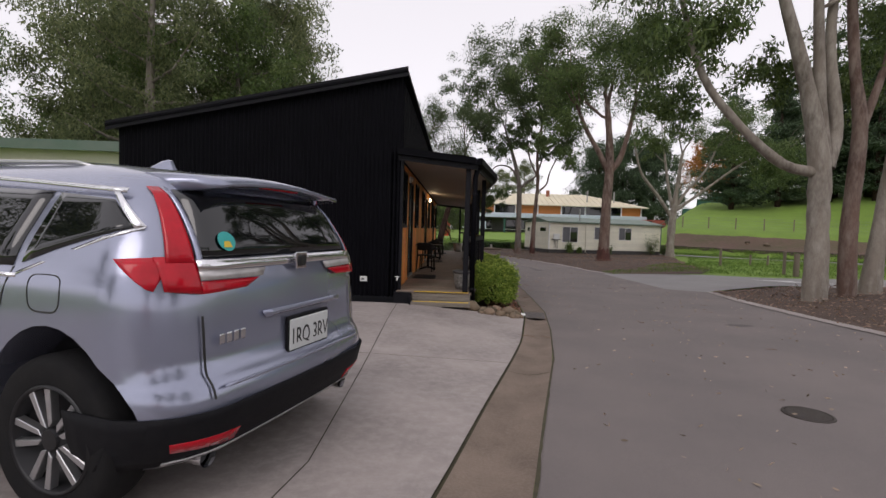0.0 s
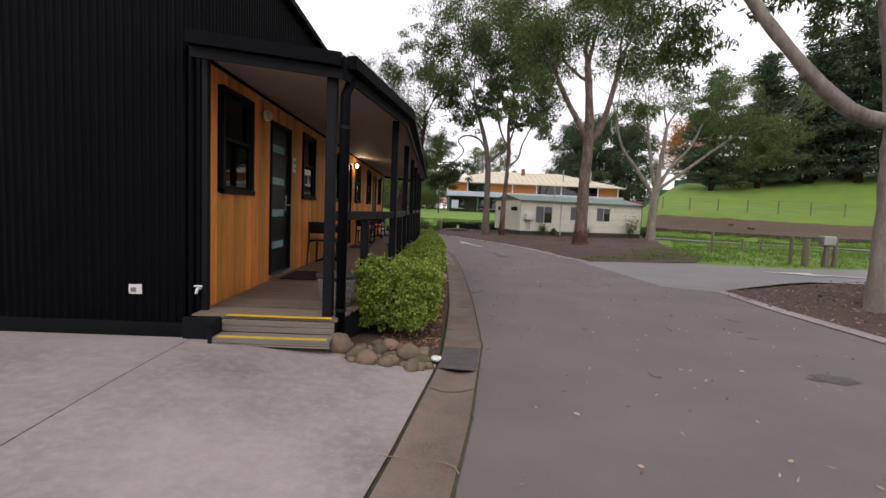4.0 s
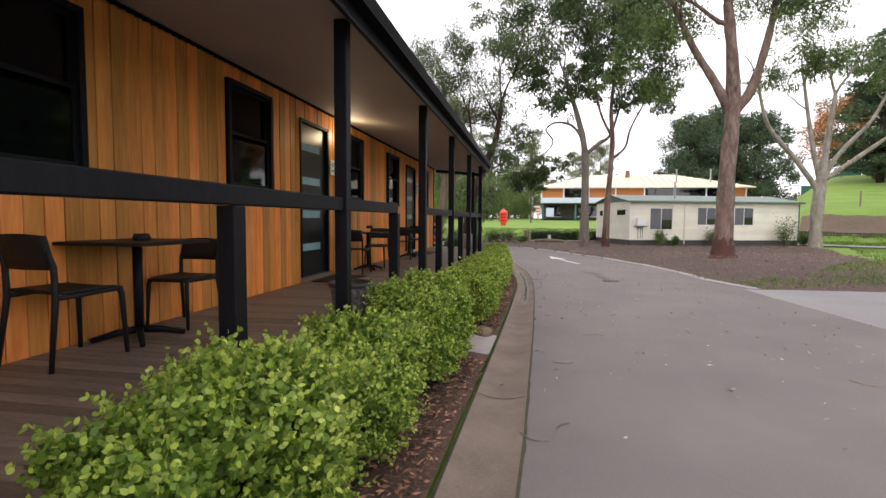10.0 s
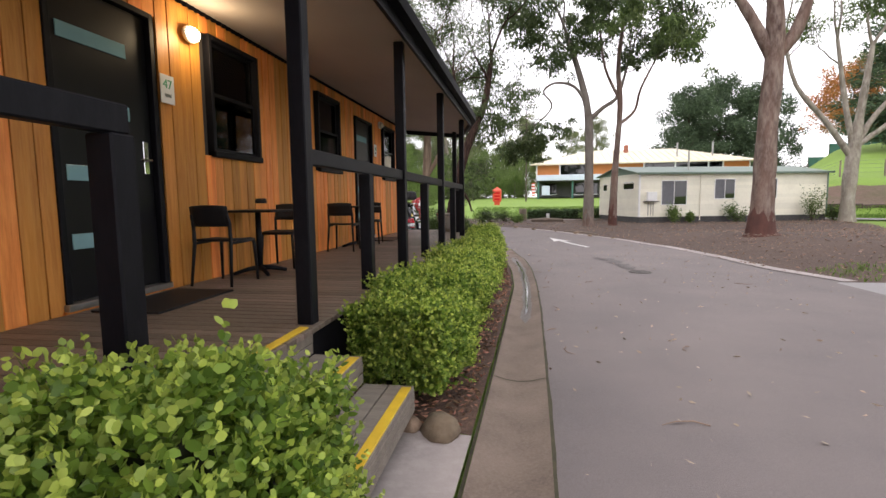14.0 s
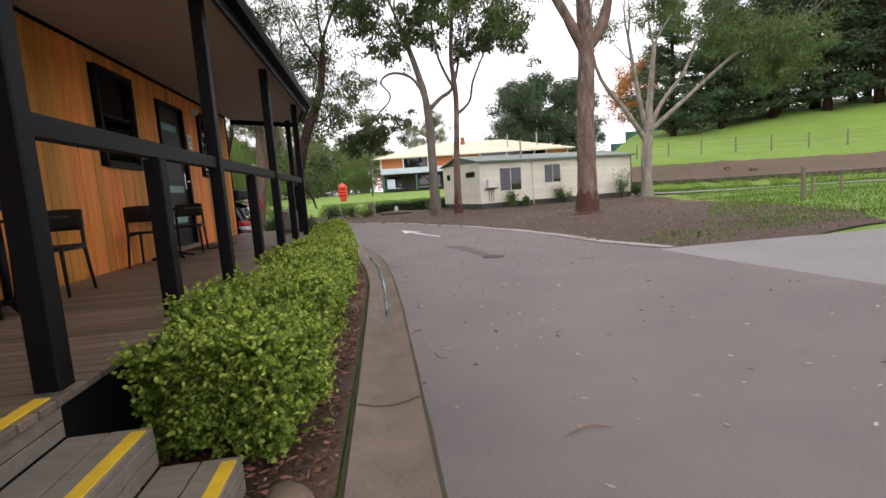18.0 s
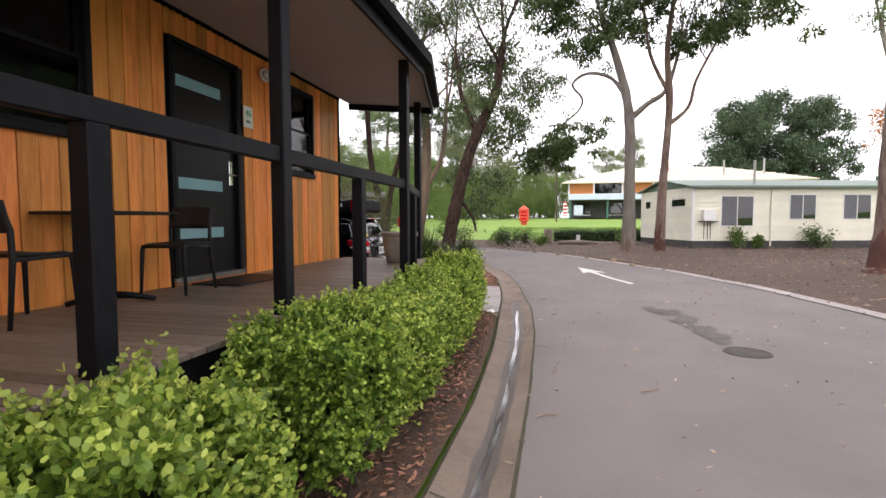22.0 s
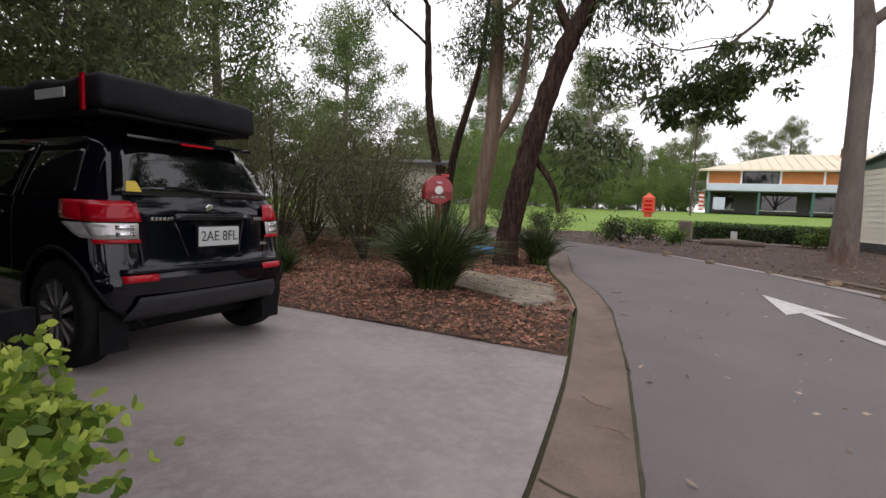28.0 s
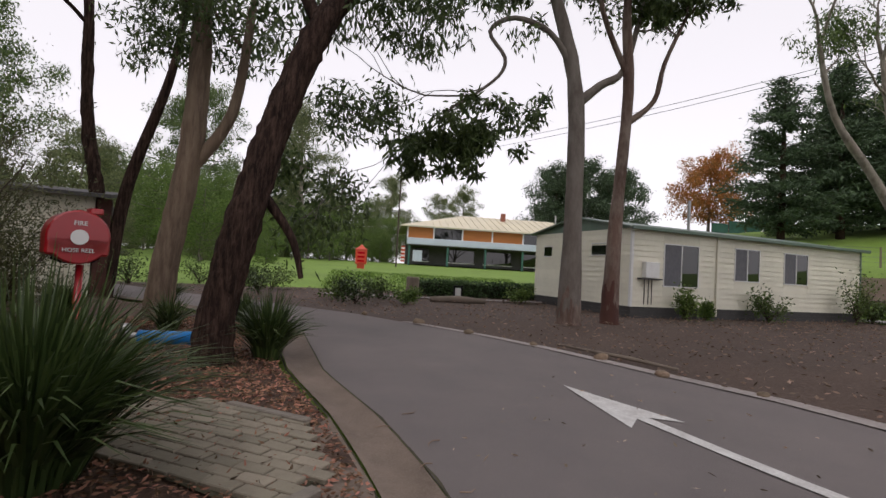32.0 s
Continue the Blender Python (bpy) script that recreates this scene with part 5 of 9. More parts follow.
# the silver car at the start
suv = thing("parked_suv", "parked silver-grey SUV with red tail lamps", "car", at=pose(-1.0, 2.54, gz(-1.6, 2.5), 0, 0, 164) @ Matrix.Scale(1.0, 4))
S1 = Shell([(0.2, 0.3, 4.3, 0.78), (0.3, 0.1, 4.5, 0.88), (0.42, 0.03, 4.57, 0.905), (0.56, 0.0, 4.58, 0.915), (0.66, 0.02, 4.58, 0.915), (0.72, 0.06, 4.57, 0.912), (0.86, 0.075, 4.5, 0.918), (0.98, 0.09, 4.35, 0.915),
            (1.03, 0.1, 4.05, 0.905), (1.09, 0.115, 3.72, 0.885), (1.2, 0.145, 3.42, 0.84), (1.35, 0.195, 3.06, 0.77), (1.48, 0.25, 2.78, 0.71), (1.56, 0.32, 2.56, 0.655), (1.62, 0.5, 2.4, 0.58), (1.66, 0.85, 2.2, 0.46), (1.675, 1.25, 2.0, 0.3)])
zs1 = [0.2, 0.25, 0.3, 0.36, 0.42, 0.49, 0.56, 0.61, 0.66, 0.69, 0.72, 0.79, 0.86, 0.92, 0.98, 1.005, 1.03, 1.06, 1.09, 1.14, 1.2, 1.27, 1.35, 1.42, 1.48, 1.52, 1.56, 1.59, 1.62, 1.64, 1.66, 1.67, 1.675]
car_body(suv, S1, zs1, "silver_paint", (0.68, 3.36), 0.36, 0.915, "silver-grey metallic paint", 1.4)
part("rear_window", S1.patch("rear", [(-0.65, 1.115), (0.65, 1.115), (0.585, 1.5), (-0.585, 1.5)], 0.007, 14), "car_glass", suv, "dark rear window", smooth=True)
for s in (-1, 1):
    part("quarter_window", S1.patch("side", [(0.36, 1.27), (0.86, 1.08), (0.86, 1.46), (0.52, 1.42)], 0.006, 8, s=s), "car_glass", suv, smooth=True)
    part("door_window", S1.patch("side", [(0.91, 1.065), (1.9, 1.04), (1.9, 1.52), (0.91, 1.47)], 0.006, 8, s=s), "car_glass", suv, smooth=True)
    part("door_window", S1.patch("side", [(1.97, 1.04), (3.15, 1.05), (2.75, 1.44), (1.97, 1.52)], 0.006, 8, s=s), "car_glass", suv, smooth=True)
    part("window_trim", S1.patch("side", [(0.335, 1.268), (0.88, 1.055), (0.88, 1.068), (0.335, 1.284)], 0.012, 8, 1, s=s), "chrome", suv, smooth=True)
    part("window_trim", S1.patch("side", [(0.88, 1.045), (3.15, 1.02), (3.15, 1.036), (0.88, 1.063)], 0.012, 20, 1, s=s), "chrome", suv, "chrome window strip", smooth=True)
    part("window_trim", S1.patch("side", [(0.335, 1.28), (0.365, 1.27), (0.525, 1.43), (0.495, 1.428)], 0.012, 3, 8, s=s), "chrome", suv, smooth=True)
    part("window_trim", S1.patch("side", [(0.47, 1.425), (1.9, 1.525), (1.9, 1.54), (0.47, 1.445)], 0.012, 20, 1, s=s), "chrome", suv, smooth=True)
    part("cladding", S1.patch("side", [(1.45, 0.24), (3.2, 0.24), (3.2, 0.42), (1.45, 0.42)], 0.012, 10, 3, s=s), "trim_black", suv, "black plastic sill cladding", smooth=True)
    part("roof_rail", tube([(0.85, s * 0.55, 1.61), (1.0, s * 0.56, 1.642), (1.7, s * 0.56, 1.655), (2.4, s * 0.55, 1.62)], [0.01, 0.013, 0.013, 0.01], 8), "alloy", suv, "silver roof rail", smooth=True)
    lamp = part("tail_lamp", S1.patch("rear", [(s * 0.665, 1.1), (s * 0.76, 1.1), (s * 0.64, 1.51), (s * 0.61, 1.51)], 0.014, 6, 10), "lens_red", suv, "tall red tail lamp", smooth=True)
    part("lamp_edge", S1.patch("rear", [(s * 0.64, 1.0), (s * 0.664, 1.0), (s * 0.609, 1.51), (s * 0.592, 1.51)], 0.012, 2, 10), "silver_paint", lamp, smooth=True)
    part("lower_lens", S1.patch("rear", [(s * 0.42, 0.975), (s * 0.66, 0.965), (s * 0.66, 1.02), (s * 0.32, 1.015)], 0.013, 10, 3), "lens_red", lamp, smooth=True)
    part("corner_lens", S1.patch("rear", [(s * 0.662, 0.965), (s * 0.79, 0.985), (s * 0.785, 1.125), (s * 0.662, 1.125)], 0.013, 10, 4), "lens_red", lamp, smooth=True)
    part("lamp_wing", S1.patch("side", [(0.215, 0.987), (0.235, 0.995), (0.37, 1.115), (0.2, 1.125)], 0.011, 8, 4, s=s), "lens_red", lamp, smooth=True)
    part("reverse_lamp", S1.patch("rear", [(s * 0.3, 1.02), (s * 0.66, 1.025), (s * 0.66, 1.065), (s * 0.27, 1.06)], 0.019, 6, 2), "lens_clear", suv, "clear reversing lens", smooth=True)
    part("reflector", S1.patch("rear", [(s * 0.5, 0.33), (s * 0.78, 0.37), (s * 0.8, 0.42), (s * 0.5, 0.4)], 0.014, 6, 2), "lens_red", suv, "red bumper reflector", smooth=True)
    part("exhaust", tube([(0.24, s * 0.6, 0.27), (0.13, s * 0.6, 0.27)], [0.045, 0.048], 16, caps=False), "chrome", suv, smooth=True)
    part("exhaust_core", tube([(0.24, s * 0.6, 0.27), (0.17, s * 0.6, 0.27)], 0.038, 12), "ink_black", suv)
    part("door_handle", tube([(1.0, s * 0.92, 0.955), (1.05, s * 0.94, 0.96), (1.2, s * 0.94, 0.965), (1.25, s * 0.92, 0.965)], 0.014, 6), "silver_paint", suv, smooth=True)
    for a, bb in (((1.12, 0.5), (0.9, 1.06)), ((1.93, 0.36), (1.93, 1.05))):
        part("door_gap", S1.patch("side", [a, (a[0] + 0.008, a[1]), (bb[0] + 0.008, bb[1]), bb], 0.0025, 1, 10, s=s, thick=0.002), "ink_black", suv)
ring = [S1.side(0.7 + 0.095 * math.copysign(abs(math.cos(a)) ** 0.5, math.cos(a)), 0.97 + 0.065 * math.copysign(abs(math.sin(a)) ** 0.5, math.sin(a)), 1) for a in (math.tau * k / 32 for k in range(33))]
part("fuel_flap", tube([tuple(p) for p in ring], 0.003, 5), "ink_black", suv, "thin gap round the fuel flap")
for s in (-1, 1):
    part("hatch_gap", S1.patch("rear", [(s * 0.655, 0.6), (s * 0.665, 0.6), (s * 0.67, 0.9), (s * 0.66, 0.9)], 0.0025, 1, 8, thick=0.002), "ink_black", suv)
part("bumper_cladding", S1.patch("rear", [(-0.915, 0.3), (0.915, 0.3), (0.915, 0.55), (-0.915, 0.55)], 0.012, 30, 6), "trim_black", suv, "black plastic rear bumper", smooth=True)
for s in (-1, 1):
    part("bumper_cladding", S1.patch("side", [(0.14, 0.3), (0.55, 0.3), (0.58, 0.56), (0.14, 0.55)], 0.012, 6, 4, s=s), "trim_black", suv, smooth=True)
part("skid_plate", S1.patch("rear", [(-0.72, 0.225), (0.72, 0.225), (0.78, 0.315), (-0.78, 0.315)], 0.022, 20, 3), "alloy", suv, "silver skid plate", smooth=True)
part("chrome_bar", S1.patch("rear", [(-0.66, 1.066), (0.66, 1.066), (0.66, 1.112), (-0.66, 1.112)], 0.022, 16, 2), "chrome", suv, "chrome strip across the tailgate", smooth=True)
part("badge", prism([(-0.045, 1.035), (0.045, 1.035), (0.055, 1.125), (-0.055, 1.125)], "x", 0.06, 0.075, 0.004), "chrome", suv, "plain chrome badge")
part("badge_bars", box(0.052, -0.028, 1.05, 0.06, 0.028, 1.11, 0.01), "ink_black", suv)
b = bmesh.new()
rows = []
for k in range(9):
    u = k / 8 * 2 - 1
    y = 0.56 * u
    rows.append([b.verts.new((x, y, z - 0.045 * u * u)) for x, z in ((0.56, 1.635), (0.32, 1.615), (0.17, 1.575), (0.18, 1.552), (0.34, 1.54))])
for r0, r1 in zip(rows, rows[1:]):
    for k in range(4):
        b.faces.new((r0[k], r0[k + 1], r1[k + 1], r1[k]))
b.faces.new(rows[0]), b.faces.new(rows[-1][::-1])
bmesh.ops.recalc_face_normals(b, faces=b.faces)
part("roof_spoiler", b, "silver_paint", suv, smooth=True)
part("brake_lamp", box(0.2, -0.16, 1.54, 0.23, 0.16, 1.552, 0.004), "lens_red", suv)
part("antenna_fin", prism([(0.95, 1.66), (1.2, 1.665), (1.05, 1.73), (0.99, 1.74)], "y", -0.02, 0.02, 0.008), "silver_paint", suv, "shark-fin aerial")
part("wiper", tube([(0.13, -0.05, 1.12), (0.15, 0.2, 1.15), (0.17, 0.5, 1.16)], [0.014, 0.01, 0.008], 6), "trim_black", suv, smooth=True)
b = bmesh.new()
b.faces.new([b.verts.new(S1.rear(0.49 + 0.05 * math.cos(a), 1.2 + 0.055 * math.sin(a)) + Vector((-0.018, 0, 0))) for a in (math.pi * k / 12 for k in range(24))])
part("sticker", b, "teal", suv, "round teal window sticker")
part("sticker_core", S1.patch("rear", [(0.465, 1.165), (0.515, 1.165), (0.505, 1.2), (0.475, 1.2)], 0.0195, 3, 3, thick=0.002), "sticker_yellow", suv)
plate(suv, S1, -0.06, 0.77, "1RQ 3RV", 0.095)
part("plate_brow", S1.patch("rear", [(-0.42, 0.865), (0.3, 0.865), (0.32, 0.885), (-0.42, 0.885)], 0.02, 10, 1), "silver_paint", suv, smooth=True)
p = S1.rear(0.52, 0.83)
for k in range(4):
    part("model_badge", box(p.x - 0.008, 0.565 - 0.045 * k, 0.815, p.x, 0.598 - 0.045 * k, 0.845, 0.003), "chrome", suv)
part("tailgate_crease", S1.patch("rear", [(-0.62, 0.645), (0.62, 0.645), (0.6, 0.66), (-0.6, 0.66)], 0.012, 20, 1), "silver_paint", suv, smooth=True)

# lift the belt line and lamps, drop the plate a little
for ob in suv.children_recursive:
    if ob.type == "MESH" and not any(w in ob.name for w in ("tyre", "rim", "spoke", "hub")):
        for v in ob.data.vertices:
            v.co.z = float(np.interp(v.co.z, [0.0, 0.5, 0.77, 0.95, 1.15, 1.4, 1.5, 1.8], [0.0, 0.46, 0.69, 0.98, 1.18, 1.38, 1.45, 1.73]))

# the black hatchback with a roof tent
hat = thing("parked_hatchback", "parked black hatchback carrying a folded roof tent", "car", at=pose(-1.21, 26.31, gz(-2.2, 26.3), 0, 0, 179.7) @ Matrix.Diagonal((0.88, 0.81, 0.91, 1)))
S2 = Shell([(0.2, 0.42, 3.9, 0.72), (0.27, 0.3, 4.0, 0.78), (0.31, 0.09, 4.05, 0.84), (0.42, 0.02, 4.12, 0.865), (0.58, 0.0, 4.13, 0.87), (0.64, 0.04, 4.12, 0.865), (0.8, 0.07, 4.05, 0.865), (0.94, 0.09, 3.9, 0.86), (1.0, 0.1, 3.6, 0.85), (1.06, 0.12, 3.35, 0.835),
            (1.2, 0.18, 3.05, 0.775), (1.35, 0.25, 2.75, 0.7), (1.46, 0.32, 2.5, 0.64), (1.52, 0.42, 2.35, 0.58), (1.56, 0.7, 2.15, 0.46), (1.58, 1.0, 1.9, 0.3)], 0.22, 0.26)
zs2 = [0.2, 0.24, 0.28, 0.35, 0.42, 0.5, 0.58, 0.61, 0.64, 0.72, 0.8, 0.87, 0.94, 0.97, 1.0, 1.03, 1.06, 1.13, 1.2, 1.28, 1.35, 1.41, 1.46, 1.49, 1.52, 1.54, 1.56, 1.57, 1.58]
car_body(hat, S2, zs2, "black_gloss", (0.5, 3.0), 0.345, 0.87, "glossy black paint")
part("rear_window", S2.patch("rear", [(-0.68, 1.1), (0.68, 1.1), (0.57, 1.43), (-0.57, 1.43)], 0.006, 14), "car_glass", hat, "dark rear window", smooth=True)
for s in (-1, 1):
    part("quarter_window", S2.patch("side", [(0.34, 1.1), (1.0, 1.07), (1.0, 1.4), (0.46, 1.4)], 0.006, 8, s=s), "car_glass", hat, smooth=True)
    part("door_window", S2.patch("side", [(1.06, 1.07), (1.85, 1.05), (1.85, 1.44), (1.06, 1.4)], 0.006, 8, s=s), "car_glass", hat, smooth=True)
    part("window_pillar", S2.patch("side", [(1.005, 1.06), (1.055, 1.06), (1.055, 1.42), (1.005, 1.42)], 0.012, 2, 8, s=s), "black_gloss", hat, smooth=True)
    lamp = part("tail_lamp", S2.patch("rear", [(s * 0.54, 0.935), (s * 0.83, 0.935), (s * 0.82, 1.05), (s * 0.56, 1.05)], 0.016, 8, 4), "lens_red", hat, "red upper half of the tail lamp", smooth=True)
    part("lamp_wing", S2.patch("side", [(0.13, 0.93), (0.42, 0.95), (0.46, 1.06), (0.13, 1.06)], 0.014, 6, 4, s=s), "lens_red", lamp, smooth=True)
    part("clear_lens", S2.patch("rear", [(s * 0.57, 0.83), (s * 0.8, 0.83), (s * 0.83, 0.925), (s * 0.565, 0.925)], 0.018, 8, 3), "lens_clear", lamp, "clear lower lens", smooth=True)
    part("clear_lens", S2.patch("side", [(0.13, 0.83), (0.24, 0.84), (0.4, 0.93), (0.13, 0.925)], 0.014, 5, 3, s=s), "lens_clear", lamp, smooth=True)
    part("lamp_edge", S2.patch("rear", [(s * 0.55, 0.805), (s * 0.8, 0.805), (s * 0.81, 0.828), (s * 0.565, 0.828)], 0.016, 8, 1), "lens_red", lamp, smooth=True)
    for k in range(2):
        z0 = 0.845 + 0.042 * k
        part("bulb", S2.patch("rear", [(s * 0.6, z0), (s * 0.7, z0), (s * 0.7, z0 + 0.026), (s * 0.6, z0 + 0.026)], 0.026, 3, 2), "chrome", lamp, smooth=True)
    part("reflector", S2.patch("rear", [(s * 0.47, 0.57), (s * 0.7, 0.57), (s * 0.7, 0.612), (s * 0.47, 0.612)], 0.012, 5, 1), "lens_red", hat, "red bumper reflector", smooth=True)
    part("mud_flap", box(0.14, s * 0.6, 0.13, 0.155, s * 0.8, 0.4, 0.004), "trim_black", hat, "black rubber mud flap")
    arch = [(0.5 + 0.415 * math.cos(a), 0.35 + 0.415 * math.sin(a)) for a in (math.pi * (-0.06 + 1.12 * k / 24) for k in range(25))]
    part("arch_trim", tube([tuple(S2.side(x, z, s) + Vector((0, s * 0.002, 0))) for x, z in arch], 0.014, 6), "trim_black", hat, "black wheel-arch trim", smooth=True)
    part("side_mirror", rock(0.09, 2, 0.7, m=Matrix.Translation((2.75, s * 0.97, 1.05))), "black_gloss", hat, smooth=True)
    part("door_handle", tube([(1.12, s * 0.865, 0.95), (1.17, s * 0.885, 0.955), (1.3, s * 0.885, 0.955), (1.35, s * 0.865, 0.95)], 0.014, 6), "black_gloss", hat, smooth=True)
    part("hatch_gap", S2.patch("rear", [(s * 0.545, 0.66), (s * 0.555, 0.66), (s * 0.565, 0.83), (s * 0.555, 0.83)], 0.003, 1, 8, thick=0.002), "ink_black", hat)
    for a, bb in (((1.03, 0.55), (1.03, 1.07)), ((1.9, 0.35), (1.9, 1.05))):
        part("door_gap", S2.patch("side", [a, (a[0] + 0.008, a[1]), (bb[0] + 0.008, bb[1]), bb], 0.0025, 1, 10, s=s, thick=0.002), "ink_black", hat)
part("bumper_ledge", S2.patch("rear", [(-0.7, 0.62), (0.7, 0.62), (0.7, 0.65), (-0.7, 0.65)], 0.012, 20, 1), "black_gloss", hat, "glossy step along the bumper", smooth=True)
part("bumper_guard", S2.patch("rear", [(-0.68, 0.325), (0.68, 0.325), (0.6, 0.47), (-0.6, 0.47)], 0.016, 20, 4), "trim_grey", hat, "worn matt grey-black bumper guard", smooth=True)
part("tailgate_bar", S2.patch("rear", [(-0.36, 0.945), (0.32, 0.945), (0.3, 0.985), (-0.34, 0.985)], 0.035, 10, 2), "black_gloss", hat, smooth=True)
for y0, y1 in ((0.29, 0.21), (-0.33, -0.25)):
    part("plate_recess", S2.patch("rear", [(y0, 0.93), (y0 + 0.012, 0.93), (y1 + 0.012, 0.7), (y1, 0.7)], 0.01, 1, 6), "black_gloss", hat, smooth=True)
part("badge", prism([(-0.03, 1.015), (0.03, 1.0), (0.035, 1.03), (0.0, 1.055), (-0.035, 1.04)], "x", 0.085, 0.1, 0.004), "chrome", hat, "plain chrome badge")
for k in range(6):
    p = S2.rear(0.46 - 0.03 * k, 0.95)
    part("model_badge", box(p.x - 0.008, 0.448 - 0.03 * k, 0.94, p.x, 0.47 - 0.03 * k, 0.96, 0.002), "chrome", hat)
for yy, zz, ln in ((-0.5, 0.95, 0.05), (-0.53, 0.76, 0.035)):
    p = S2.rear(yy, zz)
    part("model_badge", box(p.x - 0.008, yy - ln, zz - 0.012, p.x, yy + ln, zz + 0.012, 0.002), "chrome", hat)
part("spoiler", prism([(0.22, 1.455), (0.5, 1.5), (0.52, 1.53), (0.24, 1.485)], "y", -0.55, 0.55, 0.01), "black_gloss", hat)
part("brake_lamp", box(0.215, -0.14, 1.45, 0.23, 0.14, 1.465), "lens_red", hat)
part("wiper", tube([(0.12, -0.04, 1.12), (0.15, 0.16, 1.155), (0.16, 0.32, 1.15)], [0.018, 0.012, 0.008], 6), "trim_black", hat, smooth=True)
part("sticker", S2.patch("rear", [(0.5, 1.12), (0.6, 1.12), (0.58, 1.185), (0.52, 1.185)], 0.016, 3, 3, thick=0.002), "sticker_yellow", hat, "yellow window sticker")
plate(hat, S2, -0.06, 0.83, "2AE 8FL", 0.1)
# the folded tent on its racks
tent = thing("roof_tent", "folded black canvas roof tent on roof bars", "roof tent", at=hat.matrix_world.copy())
for x in (0.75, 1.75):
    part("roof_bar", tube([(x, -0.62, 1.575), (x, 0.62, 1.575)], 0.016, 8), "trim_black", tent, smooth=True)
    for s in (-1, 1):
        part("bar_foot", tube([(x, s * 0.5, 1.5), (x, s * 0.5, 1.575)], 0.025, 6), "trim_black", tent)
part("tent_base", box(0.3, -0.6, 1.585, 2.3, 0.68, 1.615, 0.01), "trim_black", tent)
b = box(0.26, -0.62, 1.615, 2.34, 0.7, 1.83, 0.05, seg=3)
bmesh.ops.subdivide_edges(b, edges=[e for e in b.edges if e.calc_length() > 0.3], cuts=14, use_grid_fill=True)
for v in b.verts:
    n3 = noise.noise(v.co * 2.6) + 0.6 * noise.noise(v.co * 7.0)
    v.co += Vector((0.03 * n3, 0.04 * noise.noise(v.co * 4.7 + Vector((5, 0, 0))), 0.035 * n3))
part("cover", b, "canvas", tent, "wrinkled black canvas cover", smooth=True)
part("label_patch", box(0.6, 0.72, 1.69, 0.95, 0.735, 1.75, 0.002), "plate_white", tent, "pale maker's patch")
for xx in (0.4, 1.75):
    part("strap", box(xx - 0.015, 0.715, 1.6, xx + 0.015, 0.735, 1.82), "lens_red", tent, "red tie-down strap")

# the orange utility that follows along the road
ute = thing("utility_truck", "orange double-cab utility standing on the road", "car", at=pose(3.4, -14.5, gz(3.4, -12), 0, 0, 84))
S3 = Shell([(0.35, 0.2, 5.1, 0.8), (0.5, 0.05, 5.25, 0.92), (0.75, 0.0, 5.3, 0.93), (1.0, 0.02, 5.2, 0.92), (1.1, 0.04, 4.9, 0.91), (1.18, 1.4, 3.9, 0.86), (1.45, 1.7, 3.35, 0.78), (1.7, 1.9, 2.95, 0.68), (1.78, 2.1, 2.7, 0.5)], 0.12, 0.15, 0.5, 0.5)
car_body(ute, S3, [0.35, 0.42, 0.5, 0.62, 0.75, 0.88, 1.0, 1.05, 1.1, 1.14, 1.18, 1.3, 1.45, 1.58, 1.7, 1.75, 1.78], "orange_paint", (0.95, 4.15), 0.39, 0.93, "orange metallic paint")
for s in (-1, 1):
    part("door_window", S3.patch("side", [(1.75, 1.2), (2.45, 1.2), (2.45, 1.6), (1.9, 1.6)], 0.006, 6, s=s), "car_glass", ute, smooth=True)
    part("door_window", S3.patch("side", [(2.52, 1.2), (3.5, 1.2), (3.0, 1.6), (2.52, 1.6)], 0.006, 6, s=s), "car_glass", ute, smooth=True)
    part("fender_vent", S3.patch("side", [(3.45, 0.92), (3.75, 0.9), (3.85, 1.02), (3.45, 1.03)], 0.01, 4, 2, s=s), "trim_black", ute, "black side vent", smooth=True)
    part("side_step", box(1.6, s * 0.86, 0.38, 3.5, s * 1.0, 0.43, 0.015), "trim_black", ute)
    part("head_lamp", box(5.0, s * 0.55, 0.92, 5.2, s * 0.82, 1.05, 0.03), "lens_clear", ute)
# a red truck far off on the hill
far_car = thing("red_truck", "small red truck far off on the hill", "truck", at=pose(38, 92, gz(38, 92) - 0.06, 0, 0, 185) @ Matrix.Scale(0.75, 4))
S4 = Shell([(0.4, 0.0, 5.8, 1.1), (1.2, 0.0, 6.0, 1.15), (1.9, 0.2, 5.6, 1.1), (2.4, 0.4, 5.2, 1.0)], 0.1, 0.12, 0.4, 0.4)
part("body", S4.mesh([0.4, 1.2, 1.9, 2.4]), "red_paint", far_car, "red cab and body", smooth=False)
part("window", S4.patch("side", [(3.6, 1.4), (5.2, 1.4), (5.0, 2.1), (3.6, 2.1)], 0.01, s=1), "car_glass", far_car)
for ax in (1.2, 4.6):
    for s in (-1, 1):
        part("tyre", lathe([(0.0, -0.12), (0.4, -0.12), (0.42, 0), (0.4, 0.12), (0.0, 0.12)], 16, m=Matrix.Translation((ax, s * 1.05, 0.42)) @ Matrix.Rotation(math.pi / 2, 4, "X")), "rubber", far_car)


